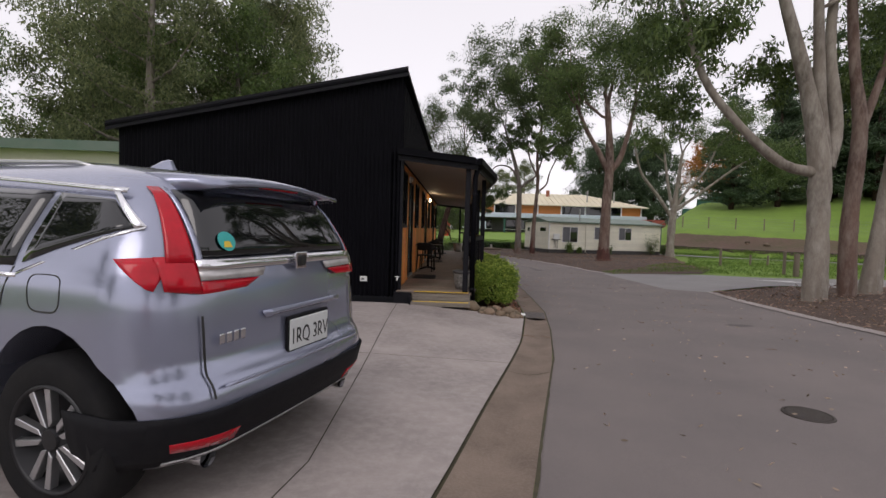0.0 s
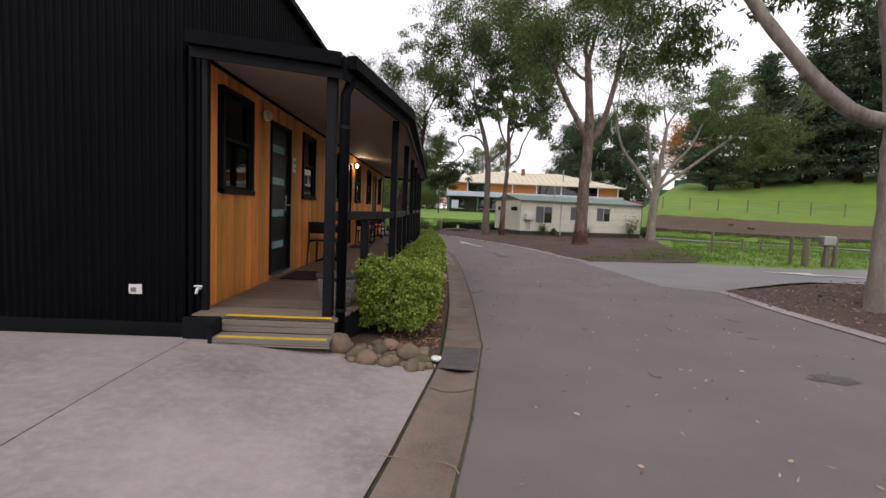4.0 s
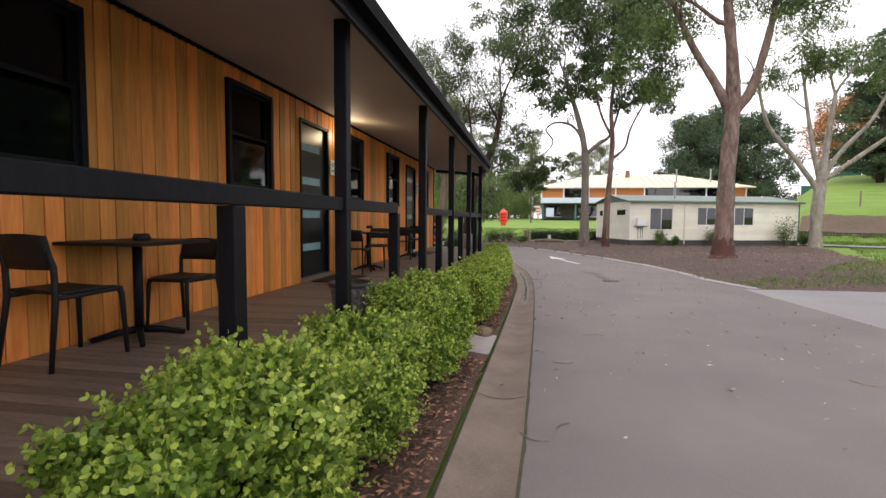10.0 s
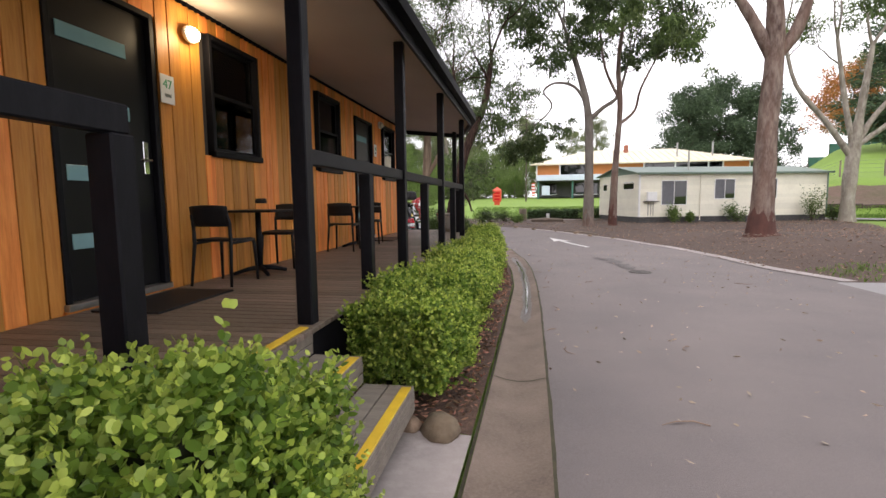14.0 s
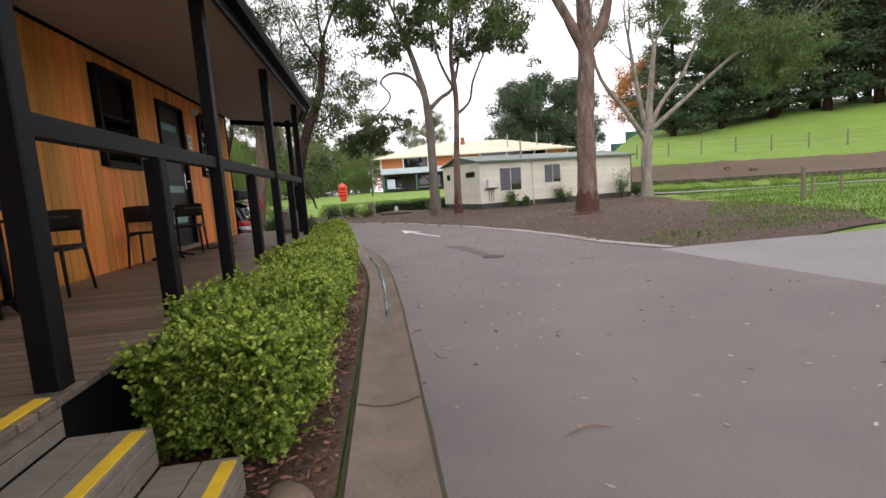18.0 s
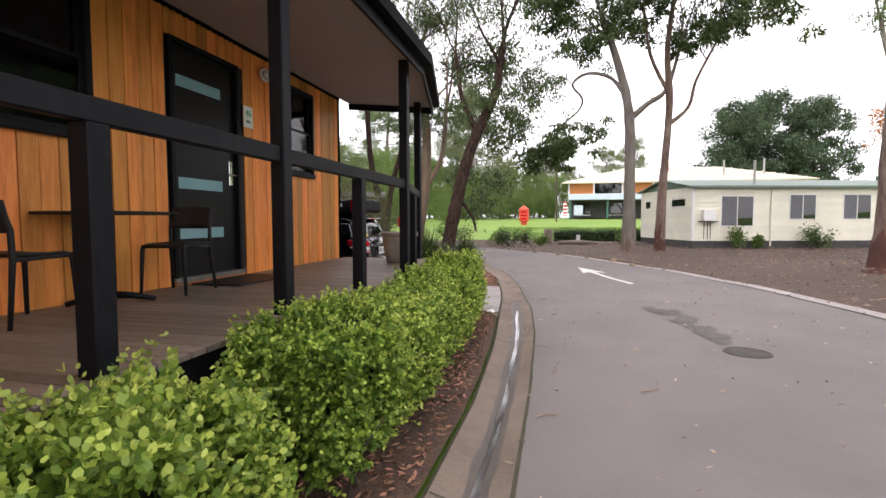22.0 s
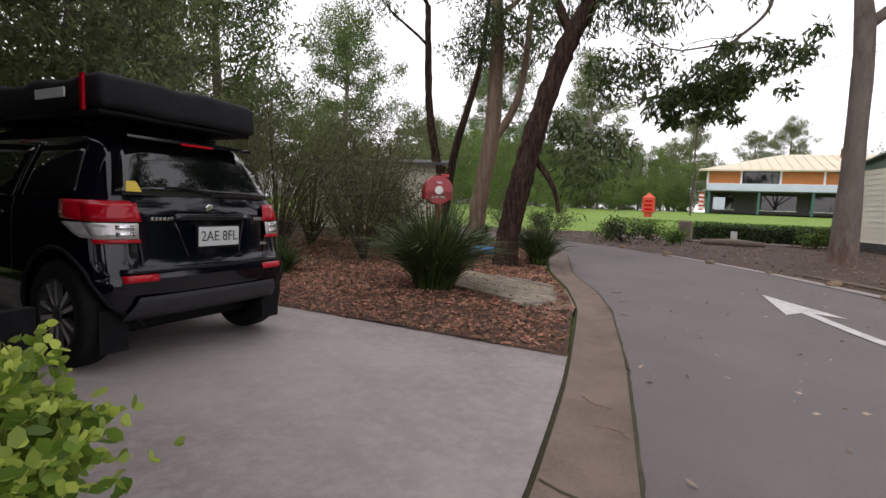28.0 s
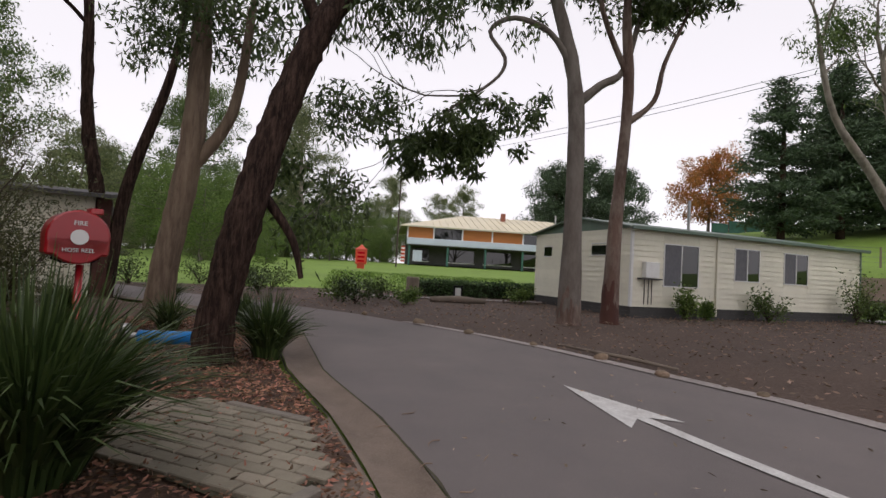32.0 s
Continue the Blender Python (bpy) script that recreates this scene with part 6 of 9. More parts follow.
# ---- trees ----
M["bark_grey"] = mat("bark_grey", (0.15, 0.127, 0.108), 0.85, second=(0.08, 0.06, 0.05), scale=1.6, amount=0.9, bump=0.4, bump_scale=14, fine=(0.23, 0.205, 0.185), fine_scale=5, fine_amount=0.6, stretch=(1, 1, 0.35))
M["bark_pink"] = mat("bark_pink", (0.15, 0.092, 0.07), 0.85, second=(0.042, 0.02, 0.016), scale=2.6, amount=1.0, bump=0.6, bump_scale=14, fine=(0.26, 0.205, 0.17), fine_scale=5, fine_amount=0.8, stretch=(1, 1, 0.3))
M["bark_pale"] = mat("bark_pale", (0.25, 0.215, 0.175), 0.8, second=(0.095, 0.075, 0.06), scale=2.6, amount=1.0, bump=0.6, bump_scale=12, fine=(0.38, 0.35, 0.3), fine_scale=5, fine_amount=0.75, stretch=(1, 1, 0.35))
M["bark_red"] = mat("bark_red", (0.09, 0.035, 0.025), 0.9, second=(0.05, 0.02, 0.016), scale=5, amount=0.8, bump=0.8, bump_scale=20, stretch=(1, 1, 0.4))
M["bark_iron"] = mat("bark_iron", (0.032, 0.018, 0.014), 0.95, second=(0.01, 0.006, 0.005), scale=9, amount=0.95, bump=1.0, bump_scale=16, fine=(0.115, 0.07, 0.052), fine_scale=20, fine_amount=0.75, stretch=(1.3, 1.3, 0.22), spec=0.2)
M["bark_paper"] = mat("bark_paper", (0.17, 0.118, 0.08), 0.9, second=(0.08, 0.052, 0.036), scale=3, amount=0.9, bump=0.9, bump_scale=9, fine=(0.27, 0.205, 0.145), fine_scale=9, fine_amount=0.7, stretch=(1.4, 1.4, 0.2))
M["leaf_gum"] = leafy("leaf_gum", (0.08, 0.135, 0.036), (0.14, 0.185, 0.06), 0.36, 0.45)
# paler, greyer leaves: the haze over the background woods is put into the colour
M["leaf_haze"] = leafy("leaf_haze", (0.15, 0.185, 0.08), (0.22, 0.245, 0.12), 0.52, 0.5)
M["leaf_gum_dark"] = leafy("leaf_gum_dark", (0.06, 0.098, 0.03), (0.095, 0.13, 0.045), 0.3, 0.45)
M["leaf_bright"] = leafy("leaf_bright", (0.1, 0.17, 0.035), (0.16, 0.23, 0.06), 0.35, 0.5)
M["leaf_pine"] = leafy("leaf_pine", (0.05, 0.085, 0.042), (0.08, 0.12, 0.06), 0.2, 0.6)
M["leaf_autumn"] = leafy("leaf_autumn", (0.42, 0.15, 0.035), (0.3, 0.2, 0.05), 0.4, 0.6)
M["leaf_scrub"] = leafy("leaf_scrub", (0.09, 0.1, 0.042), (0.145, 0.145, 0.07), 0.4, 0.6)

# furrows and peeling on the rough barks stand out more
for key, deep in (("bark_iron", 0.06), ("bark_paper", 0.04), ("bark_red", 0.03), ("bark_pink", 0.02), ("bark_grey", 0.02), ("bark_pale", 0.02)):
    for nd in M[key].node_tree.nodes:
        if nd.type == "BUMP":
            nd.inputs["Distance"].default_value = deep


def grow(rng, bm, p, d, length, r, depth, tips, droop=0.0, spread=0.75):
    """Branches that fork and bend; leaves the tips where foliage hangs."""
    pts, radii = [p.copy()], [r]
    d = d.normalized()
    steps_n = 4
    for k in range(steps_n):
        d = (d + Vector(rng.normal(size=3)) * 0.16 + Vector((0, 0, 0.1 - droop))).normalized()
        pts.append(pts[-1] + d * length / steps_n)
        radii.append(max(0.008, r * (1 - 0.42 * (k + 1) / steps_n)))
    tube(pts, radii, 7 if r > 0.08 else 4, bm, False)
    if depth <= 0:
        tips.append((pts[-1], d, length))
        tips.append((pts[2], d, length * 0.7))
        return
    for q in range(2 + (rng.uniform() > 0.45)):
        a = d.orthogonal().normalized()
        a.rotate(Matrix.Rotation(rng.uniform(0, 6.28), 3, d))
        nd = (d + a * rng.uniform(0.4, 1.0) * spread).normalized()
        grow(rng, bm, pts[-1 - (q == 2)], nd, length * rng.uniform(0.6, 0.85), radii[-1] * 0.72, depth - 1, tips, droop, spread)


def tuft(rng, centre, n, radius, squash=0.75, hang=0.6):
    """Points and directions of one hanging clump."""
    c = rng.normal(size=(n, 3))
    c *= radius * 0.85 * rng.uniform(0, 1, (n, 1)) ** 0.45 / np.linalg.norm(c, axis=1, keepdims=True)
    c[:, 2] *= squash
    c[:, 2] -= hang * 0.35 * radius * rng.uniform(0, 1, n)
    d = rng.normal(size=(n, 3)) * 0.6 + np.array([0, 0, -hang])
    return c + np.array(centre), d


def tree(name, label, category, x, y, stems, bark, leaf, seed, depth=2, length=2.2, leaf_n=46, leaf_l=0.2, leaf_w=0.055, clump=0.75, hang=0.7,
         extra=(), group="gum trees", spread=0.75, droop=0.0, base_bark=None, zb=None, grown=1.0, thin=1.0):
    """A tree from hand-set stems, each a list of (dx, dy, height, radius); branches grow on from their ends."""
    rng = np.random.default_rng(seed)
    stems = [[(p[0], p[1], p[2], p[3] * thin) + tuple(p[4:]) for p in st] for st in stems]
    home = thing(name, label, category, group, at=pose(x, y, gz(x, y) if zb is None else zb) @ Matrix.Scale(grown, 4))
    tips = []
    rough_bark = bark in ("bark_iron", "bark_paper")
    rings_n = 14 if rough_bark else 4
    for k, st in enumerate(stems):
        bm = bmesh.new()
        pts = [Vector(p[:3]) for p in st]
        fine_p, fine_r = [], []
        for i in range(len(pts) - 1):
            for q in range(rings_n):
                f = q / rings_n
                a, b_, c, e = pts[max(i - 1, 0)], pts[i], pts[i + 1], pts[min(i + 2, len(pts) - 1)]
                v = 0.5 * ((2 * b_) + (c - a) * f + (2 * a - 5 * b_ + 4 * c - e) * f * f + (3 * b_ - a - 3 * c + e) * f ** 3)
                fine_p.append(v)
                fine_r.append((st[i][3] * (1 - f) + st[i + 1][3] * f) * (1 + (0.012 if rough_bark else 0.05) * float(rng.normal())))
        fine_p.append(pts[-1])
        fine_r.append(st[-1][3])
        if k == 0 or pts[0].z < 0.3:
            fine_p.insert(0, fine_p[0] - Vector((0, 0, 0.25)))
            fine_r.insert(0, fine_r[0] * 1.3)
        tube(fine_p, fine_r, 40 if rough_bark and st[0][3] > 0.12 else 14 if st[0][3] > 0.12 else 8, bm, False)
        if rough_bark and st[0][3] > 0.12:
            bm.normal_update()
            for v in bm.verts:
                c = v.co
                furrow = abs(noise.noise(Vector((c.x * 13, c.y * 13, c.z * 2.4 + seed)))) - 0.2 + 0.5 * noise.noise(Vector((c.x * 30, c.y * 30, c.z * 8)))
                v.co += v.normal * 0.045 * furrow * (1 if bark == "bark_iron" else 0.6)
        end_d = (pts[-1] - pts[-2]).normalized()
        if len(st[0]) < 5:
            for q in range(2):
                a = end_d.orthogonal().normalized()
                a.rotate(Matrix.Rotation(rng.uniform(0, 6.28), 3, end_d))
                grow(rng, bm, pts[-1], end_d + a * 0.5 * (1 if q else -0.3), length, st[-1][3] * 0.8, depth, tips, droop, spread)
            if len(pts) > 2:
                a = end_d.orthogonal().normalized()
                a.rotate(Matrix.Rotation(rng.uniform(0, 6.28), 3, end_d))
                grow(rng, bm, pts[-2] * 0.4 + pts[-1] * 0.6, end_d * 0.5 + a, length * 0.8, st[-1][3] * 0.6, max(0, depth - 1), tips, droop, spread)
        bmesh.ops.recalc_face_normals(bm, faces=bm.faces)
        part("trunk" if k == 0 else "limb", bm, bark, home, smooth=True)
    if base_bark:
        r0, r1 = stems[0][0][3], stems[0][1][3]
        h1 = stems[0][1][2]
        b = bmesh.new()
        rings = []
        for q in range(7):
            ring = []
            for k in range(24):
                a = 6.283 * k / 24
                top = 0.75 + 0.45 * noise.noise(Vector((math.cos(a) * 1.6, math.sin(a) * 1.6, seed)))
                z = -0.12 + (top + 0.12) * q / 6
                rr = (r0 * 1.3 if z < 0 else r0 + (r1 - r0) * min(1, z / h1)) * (1.05 - 0.05 * q / 6) + 0.02 * noise.noise(Vector((math.cos(a) * 3, math.sin(a) * 3, z * 5)))
                if q == 6:
                    rr -= 0.03
                ring.append(b.verts.new((rr * math.cos(a), rr * math.sin(a), z)))
            rings.append(ring)
        for ra, rb in zip(rings, rings[1:]):
            for k in range(24):
                b.faces.new((ra[k], ra[(k + 1) % 24], rb[(k + 1) % 24], rb[k]))
        part("base_bark", b, base_bark, home, "dark red rough bark at the foot", smooth=True)
    cs, ds = [], []
    for p, d, ln in tips:
        c, dd = tuft(rng, p, leaf_n, clump * rng.uniform(0.7, 1.25), 0.75, hang)
        cs.append(c), ds.append(dd)
    for ex, ey, ez, er, en in extra:
        for q in range(max(1, en // 33)):
            o = rng.normal(size=3) * er * np.array([0.5, 0.5, 0.38])
            c, dd = tuft(rng, np.array((ex, ey, ez)) + o, 60, er * 0.35, 0.7, hang)
            cs.append(c), ds.append(dd)
    cs, ds = np.concatenate(cs), np.concatenate(ds)
    ob = new("crown", quad_mesh("crown", leaves(rng, cs, ds, leaf_l, leaf_w), leaf))
    ob.parent = home
    return home


# the pair of tall gums where the road bends
tree("gum_tree", "tall slender grey gum tree in bare soil", "tree", 4.45, 37.2,
     [[(0, 0, 0, 0.27), (0, 0, 2.0, 0.21), (-0.05, 0, 4.1, 0.19), (-0.35, 0.1, 5.6, 0.15), (-0.9, 0.3, 7.4, 0.11)],
      [(-0.05, 0, 4.0, 0.13), (0.5, 0.2, 4.5, 0.1), (1.1, 0.5, 5.0, 0.08), (1.5, 0.6, 6.4, 0.06)],
      [(-0.15, 0, 4.7, 0.1), (-0.6, 0, 5.3, 0.075), (-1.3, -0.1, 5.45, 0.065), (-1.75, -0.1, 5.15, 0.05), (-1.45, -0.1, 4.7, 0.045), (-1.55, -0.1, 4.35, 0.04), (-2.0, -0.1, 3.95, 0.035)]],
     "bark_grey", "leaf_gum_dark", 11, grown=1.2, thin=0.78, depth=3, length=1.7, leaf_l=0.18, leaf_w=0.055, clump=0.7, leaf_n=60, extra=[(-1.6, 0, 3.5, 0.75, 900), (-2.7, 0.2, 3.1, 0.8, 900), (-2.1, 0, 2.9, 0.6, 500), (-2.6, 0, 8.6, 1.5, 1900), (-0.6, 0, 10.6, 1.9, 2600), (-2.2, 0.5, 12.4, 1.7, 2200), (0.4, 0.4, 13.2, 1.8, 2200), (-3.8, 0, 10.4, 1.2, 1200), (-0.4, 0, 7.4, 0.9, 800), (-1.3, 0, 6.5, 0.9, 1000), (-2.3, 0, 7.5, 1.1, 1300), (0.6, 0, 8.4, 1.0, 1100)], base_bark="bark_pink")
tree("gum_tree", "slender pinkish gum tree with a dark red foot", "tree", 5.62, 37.7,
     [[(0, 0, 0, 0.22), (0.05, 0, 2.0, 0.16), (0.2, 0, 4.6, 0.14), (0.1, 0, 6.4, 0.11), (0.4, 0.2, 8.6, 0.08)],
      [(0.2, 0, 4.0, 0.09), (0.75, 0, 4.5, 0.07), (0.95, 0, 5.3, 0.06), (1.5, 0.2, 6.4, 0.05)],
      [(0.15, 0, 5.0, 0.09), (-0.4, 0, 6.2, 0.07), (-0.6, 0.2, 7.8, 0.055)]],
     "bark_pink", "leaf_gum_dark", 12, grown=1.17, thin=0.78, depth=3, length=1.6, leaf_l=0.18, leaf_w=0.055, clump=0.65, leaf_n=60, base_bark="bark_red", extra=[(0.8, 0.2, 9.8, 1.7, 2200), (2.0, 0.2, 8.2, 1.3, 1500), (0.2, 0.3, 12.2, 1.8, 2400), (2.0, 0.5, 11.4, 1.5, 1700), (-1.0, 0.2, 8.6, 0.9, 800), (-0.6, 0, 7.4, 0.8, 700), (1.5, 0, 7.0, 0.8, 800), (0.5, 0, 6.5, 0.5, 400)])
# the stout gum on the soil
tree("gum_tree", "stout mottled pink-brown gum tree in bare soil", "tree", 8.75, 30.0,
     [[(0, 0, 0, 0.42), (0.02, 0, 1.2, 0.31), (0.05, 0, 3.4, 0.29), (0.15, 0, 5.6, 0.27), (0.05, 0, 7.6, 0.22), (-0.1, 0.2, 9.6, 0.17)],
      [(0.15, 0, 5.3, 0.2), (-0.5, 0, 6.6, 0.16), (-1.3, 0.1, 8.0, 0.13), (-2.0, 0.2, 9.6, 0.09)],
      [(0.15, 0, 5.5, 0.21), (0.75, 0, 6.3, 0.17), (1.3, 0.1, 8.2, 0.13), (1.7, 0.3, 10.2, 0.1)]],
     "bark_pink", "leaf_gum", 13, grown=0.97, depth=3, length=2.0, leaf_l=0.19, leaf_w=0.055, clump=0.8, leaf_n=85, base_bark="bark_red", extra=[(-2.4, 0.2, 6.3, 0.9, 1100), (-2.9, 0.2, 8.6, 1.4, 1900), (-2.6, 0.3, 11.2, 1.9, 2800), (0.2, 0.2, 11.6, 2.0, 2800), (2.4, 0.3, 9.8, 1.6, 2200), (2.6, 0.4, 12.2, 1.8, 2400), (-0.6, 0.3, 14, 2.0, 2600), (3.0, 0, 7.4, 1.0, 1000), (-4.0, 0, 7.2, 0.8, 700)])
# pale many-limbed gum beside the white cabin
tree("gum_tree", "pale many-limbed gum tree beside the white cabin", "tree", 17.65, 41.4,
     [[(0, 0, 0, 0.36), (0.0, 0, 1.6, 0.3), (0.1, 0, 3.4, 0.27), (0.3, 0, 5.4, 0.16), (0.6, 0, 8.2, 0.1)],
      [(0.05, 0, 3.0, 0.17), (-1.2, 0, 4.8, 0.14), (-2.6, 0, 6.6, 0.1), (-3.2, 0, 8.8, 0.07)],
      [(0.1, 0, 3.4, 0.15), (-0.4, 0, 5.6, 0.12), (-0.9, 0, 8.6, 0.08)],
      [(0.1, 0, 3.4, 0.15), (0.9, 0, 5.0, 0.12), (2.4, 0, 6.8, 0.09), (3.2, 0, 8.6, 0.06)],
      [(0.1, 0, 3.5, 0.13), (2.4, -0.4, 5.4, 0.1), (4.8, -1.0, 7.4, 0.08), (6.6, -1.6, 8.2, 0.05)]],
     "bark_pale", "leaf_gum", 14, grown=1.04, depth=3, length=1.7, leaf_l=0.2, leaf_w=0.05, clump=0.5, leaf_n=12, extra=[(-2.6, 0, 9.4, 1.3, 900), (1.0, 0, 10.4, 1.6, 1300), (3.2, 0, 9.2, 1.2, 900), (5.2, -1, 8.6, 1.9, 3600), (7.4, -2, 7.6, 1.7, 3200), (6.4, -1.6, 6.6, 1.3, 1800), (4.6, -0.5, 11, 1.9, 1700)])
# the cluster on the near verge
tree("gum_tree", "pale multi-stemmed gum tree on the road verge", "tree", 8.35, 11.75,
     [[(0, 0, 0, 0.34), (0, 0, 0.8, 0.29), (-0.03, 0, 2.0, 0.27), (-0.06, 0, 2.75, 0.28), (-0.4, 0, 4.3, 0.19), (-1.0, 0, 6.2, 0.15), (-1.4, 0.2, 8.0, 0.11)],
      [(-0.05, 0, 2.6, 0.17), (-0.8, 0, 2.75, 0.14), (-1.7, 0, 3.5, 0.12), (-2.5, 0.1, 4.6, 0.1), (-3.0, 0.2, 6.4, 0.07)],
      [(0.05, 0, 2.7, 0.19), (-0.1, 0.1, 4.6, 0.15), (-0.25, 0.1, 6.8, 0.12)],
      [(0.1, 0, 2.7, 0.19), (0.3, 0.1, 3.6, 0.17), (0.15, 0.2, 5.2, 0.14), (0.2, 0.2, 7.0, 0.11)]],
     "bark_pale", "leaf_gum", 15, grown=1.15, thin=0.72, depth=3, length=1.9, leaf_l=0.16, leaf_w=0.045, clump=0.7, leaf_n=90, extra=[(-2.6, 0.3, 5.6, 1.0, 1900), (-3.3, 0.4, 7.2, 1.2, 2300), (-1.0, 0.3, 8.6, 1.5, 2600), (-0.2, 1.5, 5.2, 0.8, 1000), (-2.2, 3.0, 6.2, 1.2, 2200), (-1.2, 4.2, 5.0, 0.9, 1400)])
tree("gum_tree", "pinkish grey gum tree on the road verge", "tree", 9.3, 12.0,
     [[(0, 0, 0, 0.23), (-0.05, 0, 1.5, 0.19), (0.05, 0, 3.6, 0.19), (-0.15, 0, 5.0, 0.13), (-0.4, 0, 7.4, 0.1)], [(0.05, 0, 3.5, 0.12), (0.5, 0, 5.0, 0.1), (1.1, 0, 7.2, 0.07)]],
     "bark_pink", "leaf_gum", 16, grown=1.1, thin=0.8, depth=2, length=1.9, leaf_l=0.15, leaf_w=0.04, clump=0.6, leaf_n=110, extra=[(0.6, 0.8, 5.0, 0.9, 1500), (1.6, 1.2, 6.6, 1.2, 2200)])
tree("gum_tree", "pale leaning gum tree on the road verge", "tree", 10.0, 12.2,
     [[(0, 0, 0, 0.27), (0.15, 0, 1.6, 0.2), (0.45, 0, 4.0, 0.18), (0.6, 0, 6.2, 0.15), (1.0, 0, 8.0, 0.11)], [(0.4, 0, 3.2, 0.1), (1.2, 0, 4.6, 0.08), (2.2, 0, 6.4, 0.06)]],
     "bark_pale", "leaf_gum", 17, grown=1.1, thin=0.8, depth=2, length=1.9, leaf_l=0.15, leaf_w=0.04, clump=0.6, leaf_n=110)
# the leaning ironbark and its neighbours past the car space
tree("ironbark_tree", "dark furrowed leaning ironbark in the mulched bed", "tree", -1.4, 32.5,
     [[(0, 0, 0, 0.24), (0.02, 0, 0.5, 0.2), (0.2, 0, 1.4, 0.2), (0.42, 0.1, 2.4, 0.18), (0.75, 0.2, 3.4, 0.16), (1.15, 0.5, 4.4, 0.13), (1.35, 0.8, 5.8, 0.1)],
      [(0.3, 0.05, 1.7, 0.07, 1), (0.62, 0.12, 1.25, 0.05), (0.74, 0.12, 0.85, 0.03)],
      [(0.75, 0.2, 3.4, 0.09), (0.3, 0.4, 4.4, 0.07), (0.1, 0.6, 5.6, 0.05)]],
     "bark_iron", "leaf_gum_dark", 18, grown=1.17, thin=0.82, depth=2, length=1.5, leaf_l=0.13, leaf_w=0.03, clump=0.6, leaf_n=170, hang=1.1, extra=[(1.6, 0.9, 4.3, 0.9, 1500), (0.6, 0.4, 4.2, 0.8, 900), (2.2, 1.2, 5.0, 0.8, 1000)])
tree("paperbark_tree", "paperbark tree with cream peeling bark", "tree", -3.1, 35.1,
     [[(0, 0, 0, 0.2), (0.05, 0, 0.8, 0.17), (0.25, 0, 2.2, 0.16), (0.3, 0, 3.6, 0.14), (0.15, 0.2, 5.4, 0.1)], [(0.25, 0, 2.1, 0.1), (0.75, 0.1, 3.0, 0.08), (0.9, 0.2, 4.6, 0.06)]],
     "bark_paper", "leaf_gum_dark", 19, grown=1.15, depth=2, length=1.6, leaf_l=0.13, leaf_w=0.03, clump=0.6, leaf_n=130, extra=[(0.1, 0, 4.2, 0.9, 1800)])
tree("wattle_tree", "thin dark multi-stemmed tree in the garden bed", "tree", -5.6, 38.0,
     [[(0, 0, 0, 0.14), (-0.05, 0, 1.4, 0.11), (-0.35, 0, 3.0, 0.09), (-0.5, 0, 5.4, 0.06)], [(0.15, 0, 0, 0.12), (0.35, 0, 1.8, 0.1), (0.9, 0, 3.8, 0.07), (1.1, 0, 5.6, 0.05)]],
     "bark_iron", "leaf_gum_dark", 20, grown=1.3, depth=2, length=1.6, leaf_l=0.14, leaf_w=0.035, clump=0.65, leaf_n=90)
# the gum on the lawn by the side road
tree("gum_tree", "smooth grey gum tree on the lawn", "tree", 33.5, 31.5,
     [[(0, 0, 0, 0.5), (0, 0, 2.5, 0.4), (0.0, 0, 5.0, 0.38), (0.3, 0, 8.0, 0.26), (0.2, 0, 11.5, 0.2)], [(0, 0, 4.6, 0.24), (-1.0, 0.6, 7.0, 0.2), (-2.6, 1.4, 11.0, 0.14)], [(0.05, 0, 4.8, 0.22), (1.4, -0.8, 6.2, 0.18), (2.6, -1.4, 8.6, 0.14), (3.2, -1.8, 11.0, 0.1)]],
     "bark_grey", "leaf_gum", 21, depth=2, length=2.8, leaf_l=0.3, leaf_w=0.09, clump=1.0, leaf_n=60)


